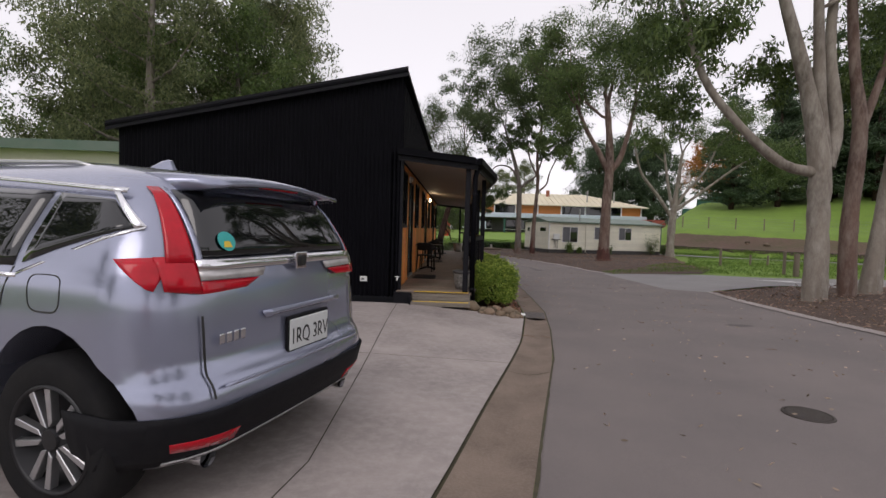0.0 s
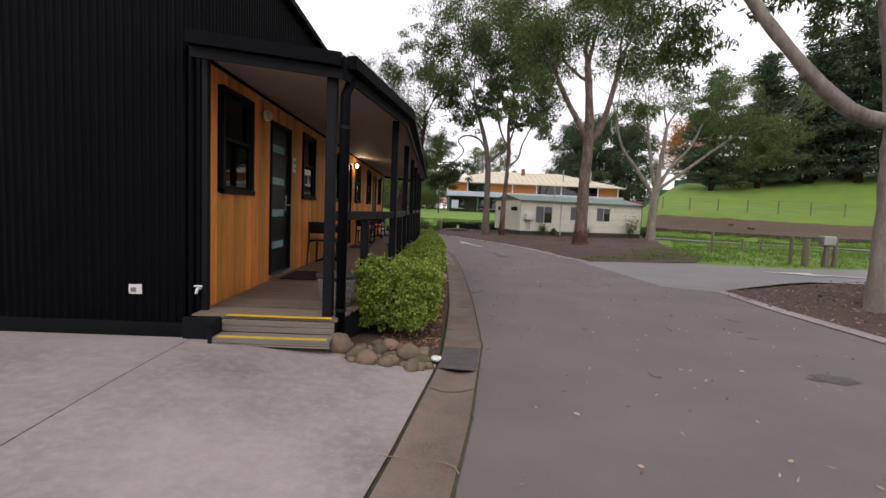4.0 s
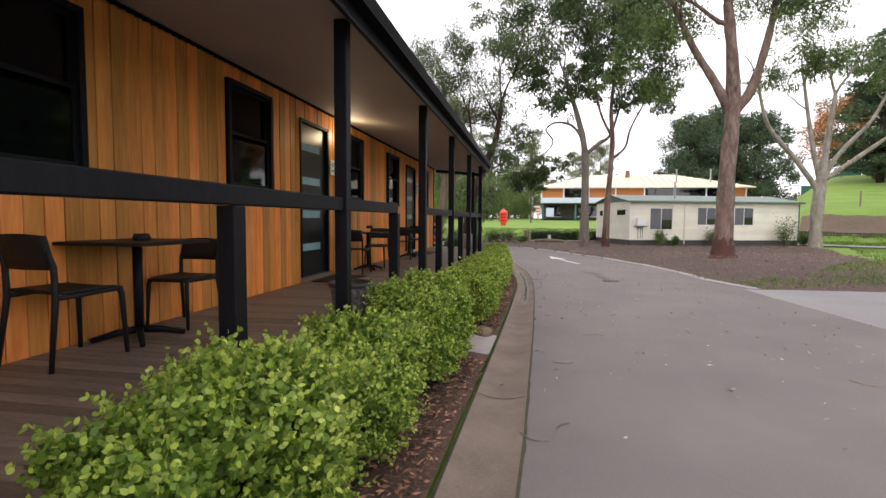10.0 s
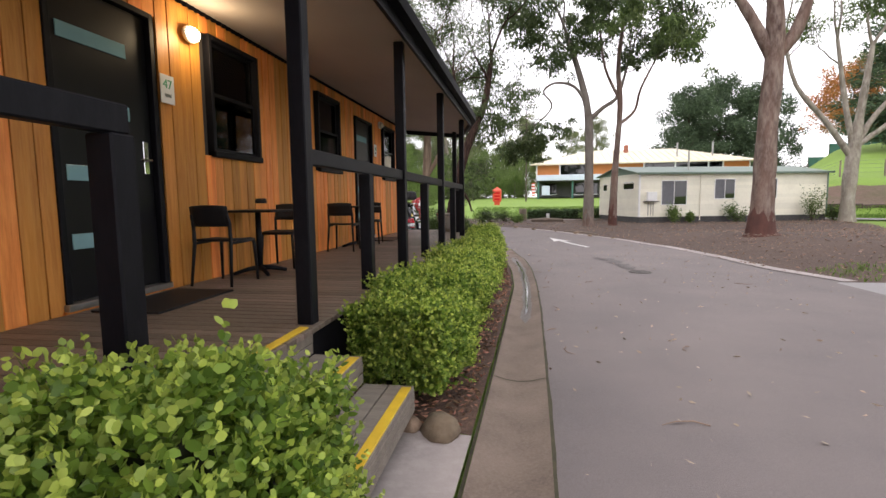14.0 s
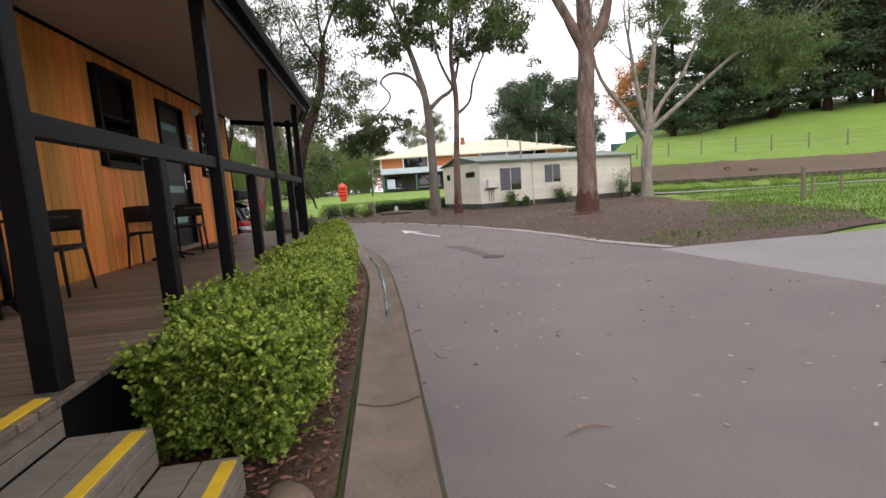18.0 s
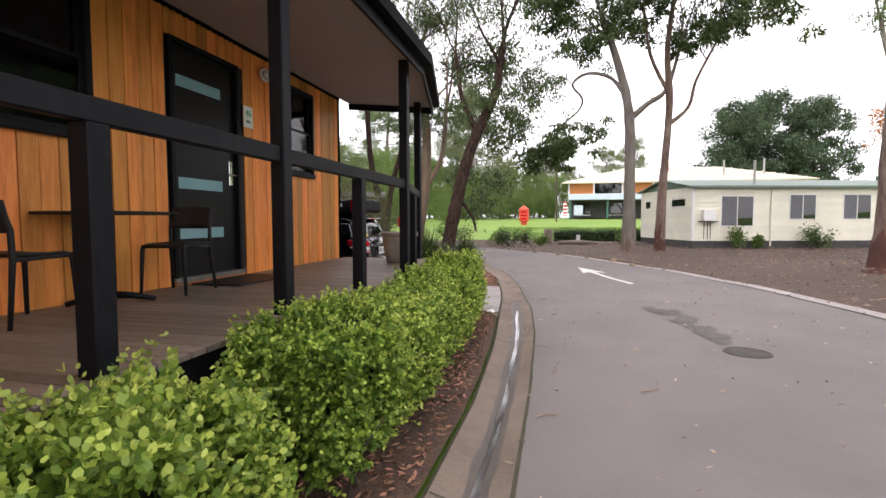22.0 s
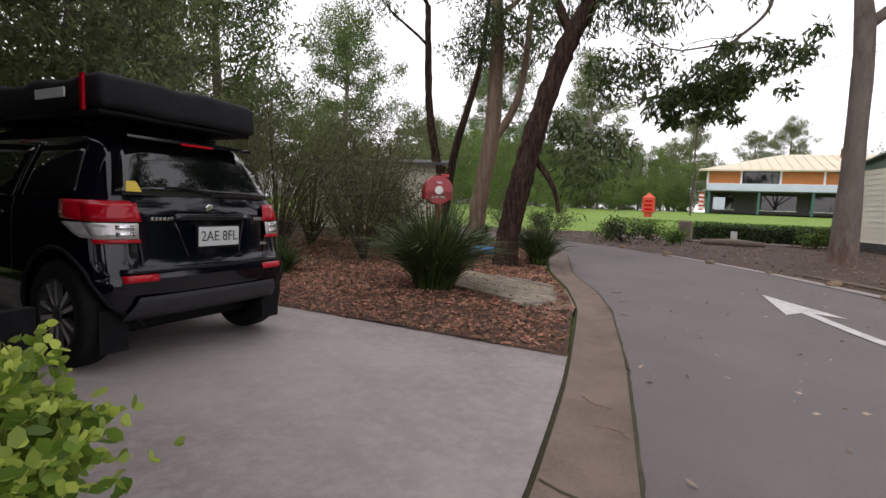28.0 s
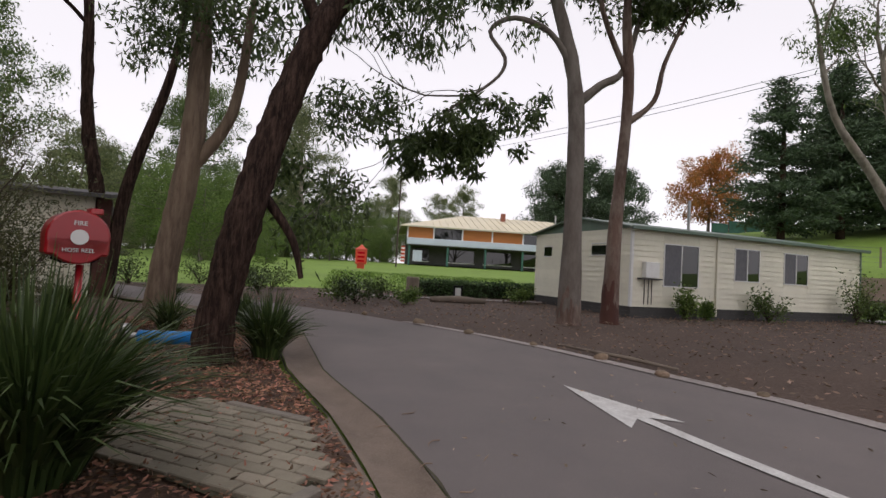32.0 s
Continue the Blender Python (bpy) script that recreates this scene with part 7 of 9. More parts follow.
# ---- woods behind ----
def crown_tree(name, label, seed, height, width, low, bark, leaf, limbs=16, per=5, leaf_n=120, leaf_l=0.3, hang=0.6, lean=0.05, group="background trees", flat_top=0.0):
    """A tree whose limbs reach out to an uneven crown; leaf clumps hang along their outer halves."""
    rng = np.random.default_rng(seed)
    home = thing(name, label, "tree", group)
    bm = bmesh.new()
    r = 0.02 * height
    spine = [Vector((lean * height * f * f + 0.02 * height * noise.noise(Vector((f * 3, seed, 0))), 0.02 * height * noise.noise(Vector((f * 3, seed, 7))), height * 0.93 * f)) for f in (0, 0.15, 0.3, 0.45, 0.6, 0.75, 0.9, 1.0)]
    spine[0].z = -0.3
    tube(spine, [r * k for k in (1.25, 0.95, 0.85, 0.72, 0.55, 0.4, 0.22, 0.08)], 9, bm, False)
    part("trunk", bm, bark, home, smooth=True)
    bm = bmesh.new()
    cs, ds = [], []
    for k in range(limbs):
        f = low + (0.97 - low) * (k + rng.uniform(0, 0.8)) / limbs
        i = min(6, int(f * 7))
        p = spine[i].lerp(spine[i + 1], f * 7 - i)
        a = k * 2.4 + rng.uniform(-0.5, 0.5)
        g = (f - low) / (1 - low)
        reach = width / 2 * (1 - max(0.0, g - flat_top) ** 1.8) ** 0.5 * (0.55 + 0.45 * min(1, g * 3 + 0.3)) * rng.uniform(0.6, 1.15) + 0.2
        rise = height * rng.uniform(0.02, 0.14)
        tip = p + Vector((math.cos(a) * reach, math.sin(a) * reach, rise))
        mid = p.lerp(tip, 0.5) + Vector((0, 0, -0.25 * rise))
        tube([p, mid, tip], [r * 0.4 * (1.1 - f), r * 0.28 * (1.1 - f), 0.012], 5, bm, False)
        for q in range(per):
            w = 0.3 + 0.75 * (q + rng.uniform(0, 1)) / per
            c = np.array(p.lerp(tip, w)) + rng.normal(size=3) * width * 0.055
            size = width * rng.uniform(0.09, 0.16)
            n_ = int(leaf_n * rng.uniform(0.6, 1.3))
            o, d = tuft(rng, c, n_, size, 0.8, hang)
            cs.append(o), ds.append(d)
    part("branching", bm, bark, home, kind="stuff", smooth=True)
    cs, ds = np.concatenate(cs), np.concatenate(ds)
    ob = new("crown", quad_mesh("crown", leaves(rng, cs, ds, leaf_l, leaf_l * 0.36), leaf))
    ob.parent = home
    return home


def plant_at(ob, spots, deep=1.0):
    """Copies of a tree; deep sets the woods beyond the bend farther back."""
    first = True
    for x, y, s, turn in spots:
        k = (deep if x < 25 else 0.0) * float(np.interp(y, [40, 58, 100], [1.0, 1.7, 1.75])) + 1 - (deep if x < 25 else 0.0)
        x, y, s = 1.6 + (x - 1.6) * k * 1.06, 16 + (y - 16) * k, s * (1 + (k - 1) * 1.15)
        m = pose(x, y, gz(x, y) - 0.05, 0, 0, turn) @ Matrix.Diagonal((s, s, s, 1))
        if first:
            ob.matrix_world, first = m, False
        else:
            c = copy_thing(ob, pose(0, 0, 0))
            c.matrix_world = m


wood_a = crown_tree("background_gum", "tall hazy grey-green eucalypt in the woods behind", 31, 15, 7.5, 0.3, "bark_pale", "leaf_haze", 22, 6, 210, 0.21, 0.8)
wood_b = crown_tree("background_gum", "dark leafy eucalypt in the woods behind", 32, 13, 8, 0.2, "bark_grey", "leaf_gum", 22, 6, 210, 0.21, 0.7, -0.06)
wood_c = crown_tree("background_tree", "rounded bushy green tree in the distance", 33, 6, 6.5, 0.14, "bark_grey", "leaf_bright", 22, 6, 190, 0.15, 0.2, 0.02, flat_top=0.25)
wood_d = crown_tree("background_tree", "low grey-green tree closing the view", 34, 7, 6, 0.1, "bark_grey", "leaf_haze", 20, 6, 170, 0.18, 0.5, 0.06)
plant_at(wood_a, [(-9.8, 27.5, 0.95, 0), (-17, 24, 1.05, 120), (-6.0, 66, 0.85, 200), (1.0, 88, 0.75, 10), (13, 104, 0.85, 240), (-24, 40, 1.05, 30), (-13.5, 33, 0.9, 220), (-20, 31, 1.0, 300), (8.5, 98, 0.7, 100), (-26, 12, 1.0, 50), (-15, -9, 0.95, 140), (13, -16, 0.9, 75), (9, -22, 1.0, 310), (-21, 1, 1.0, 20), (-11.5, 18.5, 0.9, 80), (-9.5, 25, 0.95, 280)])
plant_at(wood_b, [(-14.5, 38, 1.0, 0), (-22.5, 17, 0.95, 70), (-14, 63, 1.0, 210), (-27, 26, 1.05, 300), (-9, 74, 0.8, 30), (-21, 52, 1.05, 160), (68, 52, 1.2, 20), (64, 66, 1.3, 110), (-30, 4, 1.0, 10), (-19, 9.5, 0.8, 200), (51.1, 50.6, 0.78, 40), (67, 46, 0.8, 250), (71, 41, 0.85, 130), (76, 50, 1.1, 300), (-17, 14.5, 0.8, 30), (16, -9, 0.95, 200), (-12, -16, 1.0, 260), (-9.2, 21.5, 0.85, 100), (-15.2, 24, 0.9, 220)])
plant_at(wood_c, [(-2.6, 71, 0.85, 0), (-12, 56, 0.9, 100), (-6.5, 69, 0.8, 220), (-17, 41, 1.0, 40), (-8, 50, 0.7, 10), (-22, 70, 1.3, 60), (-30, 60, 1.4, 0), (62, 44, 0.9, 30), (-10.5, 66, 0.9, 50), (-4.6, 61, 0.6, 170), (1.2, 76, 0.75, 80), (-16, 74, 1.1, 10), (-1.5, 64, 0.4, 20), (-4, 63, 0.44, 80), (-7, 60, 0.45, 130), (-9.5, 57, 0.45, 200), (0.5, 67, 0.4, 300), (-12, 63, 0.5, 30), (-2.8, 58.5, 0.34, 160), (-6, 55.5, 0.36, 250), (-14.5, 58, 0.5, 100), (-18, 55, 0.55, 10), (-8.5, 64, 0.5, 60), (-3, 67, 0.5, 280), (57.4, 48.6, 0.9, 10), (62, 47, 0.8, 200), (66, 39, 1.0, 120)])
rng_w = np.random.default_rng(77)
plant_low = [(-72 + 4.6 * k + rng_w.uniform(-1.5, 1.5), 112 + 14 * rng_w.uniform() - 0.12 * k, 0.75 + 0.5 * rng_w.uniform(), 360 * rng_w.uniform()) for k in range(17)]
plant_low += [(-34 + 3.4 * k + rng_w.uniform(-1, 1), 62 + 8 * rng_w.uniform() + 0.6 * k, 0.42 + 0.3 * rng_w.uniform(), 360 * rng_w.uniform()) for k in range(8)]
plant_low += [(-44 + 4.0 * k + rng_w.uniform(-1, 1), 98 + 8 * rng_w.uniform(), 0.55 + 0.35 * rng_w.uniform(), 360 * rng_w.uniform()) for k in range(11)]
plant_at(wood_d, [(-0.5, 82, 1.0, 0), (-5, 79, 1.05, 60), (-10, 82, 1.1, 130), (-15.5, 84, 1.1, 10), (-20, 79, 1.1, 240), (-25, 74, 1.1, 150), (-15, 52, 0.9, 70), (-19, 61, 1.0, 200), (-28, 48, 1.1, 20), (3.5, 85, 0.8, 40), (-23, 34, 1.0, 110), (-58, 92, 1.3, 0), (-50, 97, 1.4, 40), (-43, 94, 1.3, 90), (-36, 98, 1.4, 140), (-30, 95, 1.3, 200), (-24, 97, 1.3, 250), (-18, 96, 1.3, 300), (-12.5, 98, 1.2, 20), (-7, 96, 1.2, 70), (-2, 98, 1.1, 120), (-38, 70, 1.2, 210), (-45, 78, 1.2, 330), (-17.5, 27.5, 0.9, 190), (-12.8, 23, 0.75, 330), (-11.6, 31, 1.2, 140), (-15.5, 29.5, 1.25, 250), (-20, 26, 1.2, 300)])
for spot in plant_low:
    c = copy_thing(wood_d if spot[3] > 150 else wood_c, pose(0, 0, 0))
    c.matrix_world = pose(spot[0], spot[1], gz(spot[0], spot[1]) - 1.1 * spot[2], 0, 0, spot[3]) @ Matrix.Scale(spot[2], 4)


def conifer(name, label, seed, height, width):
    """A dark conifer: layered, drooping boughs of short needles on one stem."""
    rng = np.random.default_rng(seed)
    home = thing(name, label, "tree", "conifers on the hill")
    part("trunk", tube([(0, 0, -0.2), (0, 0, height * 0.5), (0.1, 0, height * 0.97)], [height * 0.022, height * 0.016, 0.03], 10), "bark_iron", home, smooth=True)
    bm = bmesh.new()
    cs, ds = [], []
    z = height * 0.07
    while z < height * 0.98:
        f = z / height
        reach = width * (1 - f ** 2.2) ** 0.9 * (0.7 + 0.3 * noise.noise(Vector((f * 9, seed, 0)))) + 0.3
        for q in range(5):
            a = rng.uniform(0, 6.28)
            ln = reach * rng.uniform(0.6, 1.1)
            tip = np.array((math.cos(a) * ln, math.sin(a) * ln, z + ln * rng.uniform(-0.05, 0.2)))
            tube([(0, 0, z), tuple(tip * np.array((0.5, 0.5, 1)) + np.array((0, 0, (z - tip[2]) * 0.5))), tuple(tip)], [0.06, 0.04, 0.015], 4, bm, False)
            m_ = max(2, int(ln * 3))
            for k in range(m_):
                g = (k + 0.6) / m_
                c = tip * g + np.array((0, 0, z)) * (1 - g)
                n_ = 26
                cs.append(c + rng.normal(size=(n_, 3)) * np.array([0.45, 0.45, 0.24]) * (0.6 + 0.4 * g))
                ds.append(rng.normal(size=(n_, 3)) * 0.6 + np.array((math.cos(a), math.sin(a), -0.1)))
        z += height * 0.05 * rng.uniform(0.6, 1.4)
    part("branching", bm, "bark_iron", home, kind="stuff")
    cs, ds = np.concatenate(cs), np.concatenate(ds)
    ob = new("crown", quad_mesh("crown", leaves(rng, cs, ds, 0.5, 0.13), "leaf_pine"))
    ob.parent = home
    return home


pine_a = conifer("conifer", "tall dark green conifer on the grassy hill", 41, 19, 4.6)
pine_b = conifer("conifer", "broad dark cypress on the grassy hill", 42, 16, 7.0)
plant_at(pine_a, [(47, 68, 1.2, 0), (50, 64, 1.1, 90), (53, 61, 1.25, 200), (55.5, 57.5, 1.1, 40), (44.6, 73, 0.95, 10), (48.2, 71.5, 0.85, 140), (51.3, 67, 1.3, 260), (57.5, 61, 1.2, 70), (59.5, 55.5, 0.9, 310), (54.5, 65.5, 1.0, 120), (52.5, 73, 1.0, 30), (58, 67, 1.0, 220), (46.5, 77, 0.9, 160)], 0.0)
plant_at(pine_b, [(36, 70, 1.0, 0), (42, 70, 1.1, 130), (50, 71, 1.0, 250)], 0.0)
dark_tree = crown_tree("hill_tree", "broad dark green tree behind the lodge", 43, 13, 10, 0.05, "bark_iron", "leaf_pine", 34, 6, 190, 0.32, 0.1, 0.0, "conifers on the hill")
plant_at(dark_tree, [(34, 128, 1.7, 20), (41, 132, 1.9, 90), (48, 130, 1.75, 150)], 0.0)
autumn = crown_tree("autumn_tree", "rounded tree in orange autumn leaf on the hill", 51, 9, 9.5, 0.16, "bark_grey", "leaf_autumn", 24, 6, 150, 0.3, 0.2, 0.02, flat_top=0.2)
plant_at(autumn, [(46, 96, 1.35, 0)], 0.0)


# ---- the white cabin across the road ----
M["weatherboard"] = mat("weatherboard", (0.74, 0.71, 0.58), 0.6, second=(0.6, 0.57, 0.46), scale=1.2, amount=0.6, bump=0.05, bump_scale=30, fine=(0.8, 0.77, 0.65), fine_scale=9, coords="World", per_object=0.05)
M["green_roof"] = mat("green_roof", (0.1, 0.16, 0.12), 0.5, second=(0.16, 0.2, 0.17), scale=1.5, amount=0.7)
M["cream_roof"] = mat("cream_roof", (0.66, 0.6, 0.44), 0.6, second=(0.55, 0.5, 0.38), scale=0.7, amount=0.7)
M["orange_panel"] = mat("orange_panel", (0.45, 0.16, 0.03), 0.6, second=(0.36, 0.12, 0.025), scale=1.5, amount=0.6, stretch=(1, 1, 6))
M["skirt_grey"] = mat("skirt_grey", (0.06, 0.058, 0.058), 0.8, second=(0.1, 0.095, 0.09), scale=4)
M["brick_red"] = mat("brick_red", (0.28, 0.1, 0.06), 0.85, second=(0.2, 0.075, 0.05), scale=8)
M["pale_blue"] = mat("pale_blue", (0.5, 0.57, 0.66), 0.55, second=(0.42, 0.48, 0.56), scale=2)
M["sleeper"] = mat("sleeper", (0.1, 0.075, 0.06), 0.9, second=(0.055, 0.045, 0.038), scale=3, amount=0.8, bump=0.5, bump_scale=20)
M["grey_post"] = mat("grey_post", (0.2, 0.16, 0.125), 0.9, second=(0.12, 0.1, 0.08), scale=4, bump=0.5, bump_scale=20, stretch=(1, 1, 0.3))
M["blue_vinyl"] = mat("blue_vinyl", (0.02, 0.2, 0.62), 0.4, second=(0.03, 0.25, 0.68), scale=1)
M["blue_pipe"] = mat("blue_pipe", (0.02, 0.27, 0.7), 0.4, second=(0.02, 0.19, 0.5), scale=5)
M["fence_wire"] = mat("fence_wire", (0.18, 0.22, 0.2), 0.5, 0.6)
M["green_mesh"] = mat("green_mesh", (0.035, 0.11, 0.085), 0.8, second=(0.07, 0.2, 0.16), scale=1)
M["reel_red"] = mat("reel_red", (0.36, 0.008, 0.014), 0.35, second=(0.28, 0.007, 0.012), scale=5, coat=0.5)
M["kiosk_red"] = mat("kiosk_red", (0.6, 0.07, 0.03), 0.4, second=(0.5, 0.06, 0.03), scale=3)
M["brick_pave"] = mat("brick_pave", (0.27, 0.235, 0.175), 0.85, second=(0.19, 0.16, 0.12), scale=5, amount=0.8, bump=0.4, bump_scale=60, fine=(0.33, 0.3, 0.235), fine_scale=40, per_object=0.22, coords="World")
M["leaf_strap"] = leafy("leaf_strap", (0.045, 0.075, 0.022), (0.08, 0.115, 0.04), 0.2, 0.4)
M["leaf_dark_hedge"] = leafy("leaf_dark_hedge", (0.035, 0.075, 0.022), (0.06, 0.11, 0.03), 0.2, 0.5)
M["bin_green"] = mat("bin_green", (0.02, 0.05, 0.03), 0.5, second=(0.03, 0.06, 0.04), scale=4)
M["cast_iron"] = mat("cast_iron", (0.05, 0.042, 0.038), 0.6, 0.4, second=(0.08, 0.065, 0.055), scale=20, bump=0.5, bump_scale=120)

CM = Matrix.Translation((7.3, 39.97, -0.42)) @ Matrix.Rotation(radians(14.8), 4, "Z")
cabin = thing("white_cabin", "low white weatherboard cabin with a green roof edge", "cabin", at=CM)
CL, CD, C0, C1 = 10.35, 4.95, 0.32, 2.55
part("core", box(0.05, 0.05, 0.0, CL - 0.05, CD - 0.05, C1), "skirt_grey", cabin)
for k in range(3):
    part("skirt_slat", box(0.0, -0.01, 0.01 + 0.1 * k, CL, 0.03, 0.09 + 0.1 * k), "skirt_grey", cabin)
    part("skirt_slat", box(-0.01, 0.03, 0.01 + 0.1 * k, 0.03, CD, 0.09 + 0.1 * k), "skirt_grey", cabin)
CW = [(1.15, 2.53, 0.95, 2.15), (4.03, 5.16, 1.23, 2.21), (6.3, 7.5, 1.23, 2.21)]
SW = [(0.6, 1.75, 1.75, 2.15), (3.9, 4.4, 1.72, 2.12)]
rows_n = 14
for k in range(rows_n):
    z0 = C0 + (C1 - C0) * k / rows_n
    z1 = C0 + (C1 - C0) * (k + 1) / rows_n
    zm = (z0 + z1) / 2
    x = 0.0
    for a, c, lo, hi in CW + [(CL, CL, 0, 9)]:
        if a == CL or lo - 0.3 < zm:
            part("weatherboard", prism([(-0.035, z0), (-0.012, z1), (0.03, z1), (0.03, z0)], "x", x, a), "weatherboard", cabin)
            x = c
    y = 0.03
    for a, c, lo, hi in SW + [(CD, CD, 0, 9)]:
        if a == CD or lo < zm < hi:
            part("weatherboard", prism([(-0.035, z0), (-0.012, z1), (0.03, z1), (0.03, z0)], "y", y, a), "weatherboard", cabin)
            y = c
for a, c, lo, hi in CW:
    for l2, h2 in ((lo - 0.33, lo - 0.03), (hi + 0.03, C1)):
        if h2 > l2:
            part("window_panel", box(a, -0.02, l2, c, 0.03, h2), "weatherboard", cabin)
    w = part("window_frame", box(a, -0.045, lo - 0.03, c, -0.02, lo), "white_plastic", cabin)
    for q in ((a, a + 0.03), ((a + c) / 2 - 0.015, (a + c) / 2 + 0.015), (c - 0.03, c)):
        part("mullion", box(q[0], -0.045, lo, q[1], -0.02, hi), "white_plastic", w)
    part("mullion", box(a, -0.045, hi, c, -0.02, hi + 0.03), "white_plastic", w)
    for q, mt in (((a + 0.03, (a + c) / 2 - 0.015), "blind"), (((a + c) / 2 + 0.015, c - 0.03), "car_glass")):
        part("pane", box(q[0], -0.03, lo, q[1], -0.01, hi), mt, w)
for a, c, lo, hi in SW:
    part("small_window", box(-0.03, a + 0.03, lo + 0.03, 0.0, c - 0.03, hi - 0.03), "car_glass", cabin, "small dark side window")
    part("window_frame", box(-0.045, a, lo, -0.03, c, lo + 0.03), "white_plastic", cabin)
    part("window_frame", box(-0.045, a, hi - 0.03, -0.03, c, hi), "white_plastic", cabin)
part("corner_post", box(-0.045, -0.045, C0, 0.03, 0.03, C1), "white_plastic", cabin)
part("corner_post", box(CL - 0.03, -0.045, C0, CL + 0.045, 0.03, C1), "green_roof", cabin)
part("gable", prism([(-0.05, C1), (CD + 0.05, C1), (CD / 2, C1 + 0.42)], "x", -0.03, 0.05), "green_roof", cabin, "green gable board")
for s, y0, y1 in ((1, -0.18, CD / 2), (-1, CD + 0.18, CD / 2)):
    z_e = C1 - 0.02
    b = prism([(y0, z_e), (y1, C1 + 0.44), (y1, C1 + 0.48), (y0, z_e + 0.04)], "x", -0.2, CL + 0.2)
    part("roof", b, "green_roof", cabin, "low green steel roof")
part("eave_gutter", box(-0.2, -0.25, C1 - 0.06, CL + 0.2, -0.17, C1 + 0.04, 0.01), "green_roof", cabin)
part("downpipe", tube([(3.25, -0.06, 0.1), (3.25, -0.06, C1 - 0.05)], 0.03, 8), "weatherboard", cabin)
part("roof_pipe", tube([(3.2, 1.0, C1), (3.2, 1.0, C1 + 1.2)], 0.05, 8), "sill_metal", cabin)
part("meter_box", box(0.35, -0.2, 1.15, 0.85, -0.03, 1.6, 0.01), "white_plastic", cabin, "cream meter box on the wall")
part("meter_shelf", box(0.2, -0.22, 1.1, 0.95, -0.03, 1.14), "skirt_grey", cabin)
for x in (0.45, 0.6, 0.72):
    part("conduit", tube([(x, -0.05, 0.4), (x, -0.05, 1.12)], 0.014, 6), "skirt_grey", cabin)

# ---- the lodge ----
lodge = thing("lodge", "two-storey lodge with cream roof and orange panels", "building", at=pose(3.3, 94.6, 1.15) @ Matrix.Diagonal((2.07, 1.93, 1.93, 1)))
LX, LD = 15.2, 9.0
part("core", box(0.2, 0.4, 0.0, LX - 0.2, LD, 2.75), "skirt_grey", lodge)
part("upper_back", box(0.0, 0.15, 1.8, LX, 0.3, 2.72), "skirt_grey", lodge)
part("fascia_band", box(-0.05, -1.3, 1.35, LX + 0.05, 0.15, 1.8, 0.02), "pale_blue", lodge, "pale blue-white awning band")
part("soffit_board", box(0.0, -1.25, 1.3, LX, 0.4, 1.35), "skirt_grey", lodge)
bays = [(0.0, 1.75, "orange_panel"), (1.75, 3.7, "car_glass"), (3.7, 5.75, "orange_panel"), (5.75, 7.9, "orange_panel"), (7.9, 10.1, "car_glass"), (10.1, 12.4, "car_glass"), (12.4, 13.4, "car_glass"), (13.4, LX, "orange_panel")]
for a, c, mt in bays:
    part("wall_panel" if mt == "orange_panel" else "upper_window", box(a + 0.05, 0.08, 1.86, c - 0.05, 0.15, 2.66), mt, lodge)
    part("mullion", box(a - 0.05, 0.05, 1.8, a + 0.05, 0.15, 2.72), "white_plastic", lodge)
part("mullion", box(LX - 0.05, 0.05, 1.8, LX + 0.05, 0.15, 2.72), "white_plastic", lodge)
part("head_trim", box(0, 0.04, 2.66, LX, 0.15, 2.74), "white_plastic", lodge)
for x in (0.1, 2.6, 5.1, 7.6, 10.1, 12.6, LX - 0.1):
    part("verandah_post", box(x - 0.06, -1.2, -0.1, x + 0.06, -1.08, 1.32), "green_mesh", lodge)
for a, c in ((0.6, 1.5), (2.9, 4.6), (5.3, 7.2), (8.0, 9.8), (10.5, 12.3)):
    part("lower_window", box(a, 0.36, 0.25, c, 0.41, 1.15), "car_glass", lodge)
    part("window_frame", box(a - 0.06, 0.34, 0.19, c + 0.06, 0.37, 0.25), "white_plastic", lodge)
part("poster", box(0.35, -1.1, 0.2, 0.95, -1.06, 0.95), "pale_blue", lodge, "pale blue notice board")
part("banner", box(-0.4, -1.0, 0.1, -0.15, -0.97, 1.2), "kiosk_red", lodge, "red and white banner")
for k in range(4):
    part("banner_stripe", box(-0.4, -1.01, 0.2 + 0.26 * k, -0.15, -1.0, 0.32 + 0.26 * k), "white_plastic", lodge)
b = bmesh.new()
e = [b.verts.new(p) for p in ((-0.5, -0.45, 2.72), (LX + 0.5, -0.45, 2.72), (LX + 0.5, LD + 0.5, 2.72), (-0.5, LD + 0.5, 2.72))]
r = [b.verts.new(p) for p in ((4.2, LD / 2, 4.15), (LX - 4.2, LD / 2, 4.15))]
for f in ((e[0], e[1], r[1], r[0]), (e[1], e[2], r[1]), (e[2], e[3], r[0], r[1]), (e[3], e[0], r[0])):
    b.faces.new(f)
bmesh.ops.recalc_face_normals(b, faces=b.faces)
bmesh.ops.solidify(b, geom=b.faces[:], thickness=0.08)
part("roof", b, "cream_roof", lodge, "cream steel hip roof")
for k in range(30):
    x = 0.2 + k * 0.5
    t_ = min(1.0, (x + 0.5) / 4.7, (LX + 0.5 - x) / 4.7)
    part("roof_rib", tube([(x, -0.45, 2.77), (x, -0.45 + t_ * (LD / 2 + 0.45), 2.77 + t_ * 1.43)], 0.025, 4), "cream_roof", lodge)
part("chimney", box(7.0, 3.2, 3.6, 7.32, 3.6, 4.45, 0.03), "brick_red", lodge, "red brick chimney")
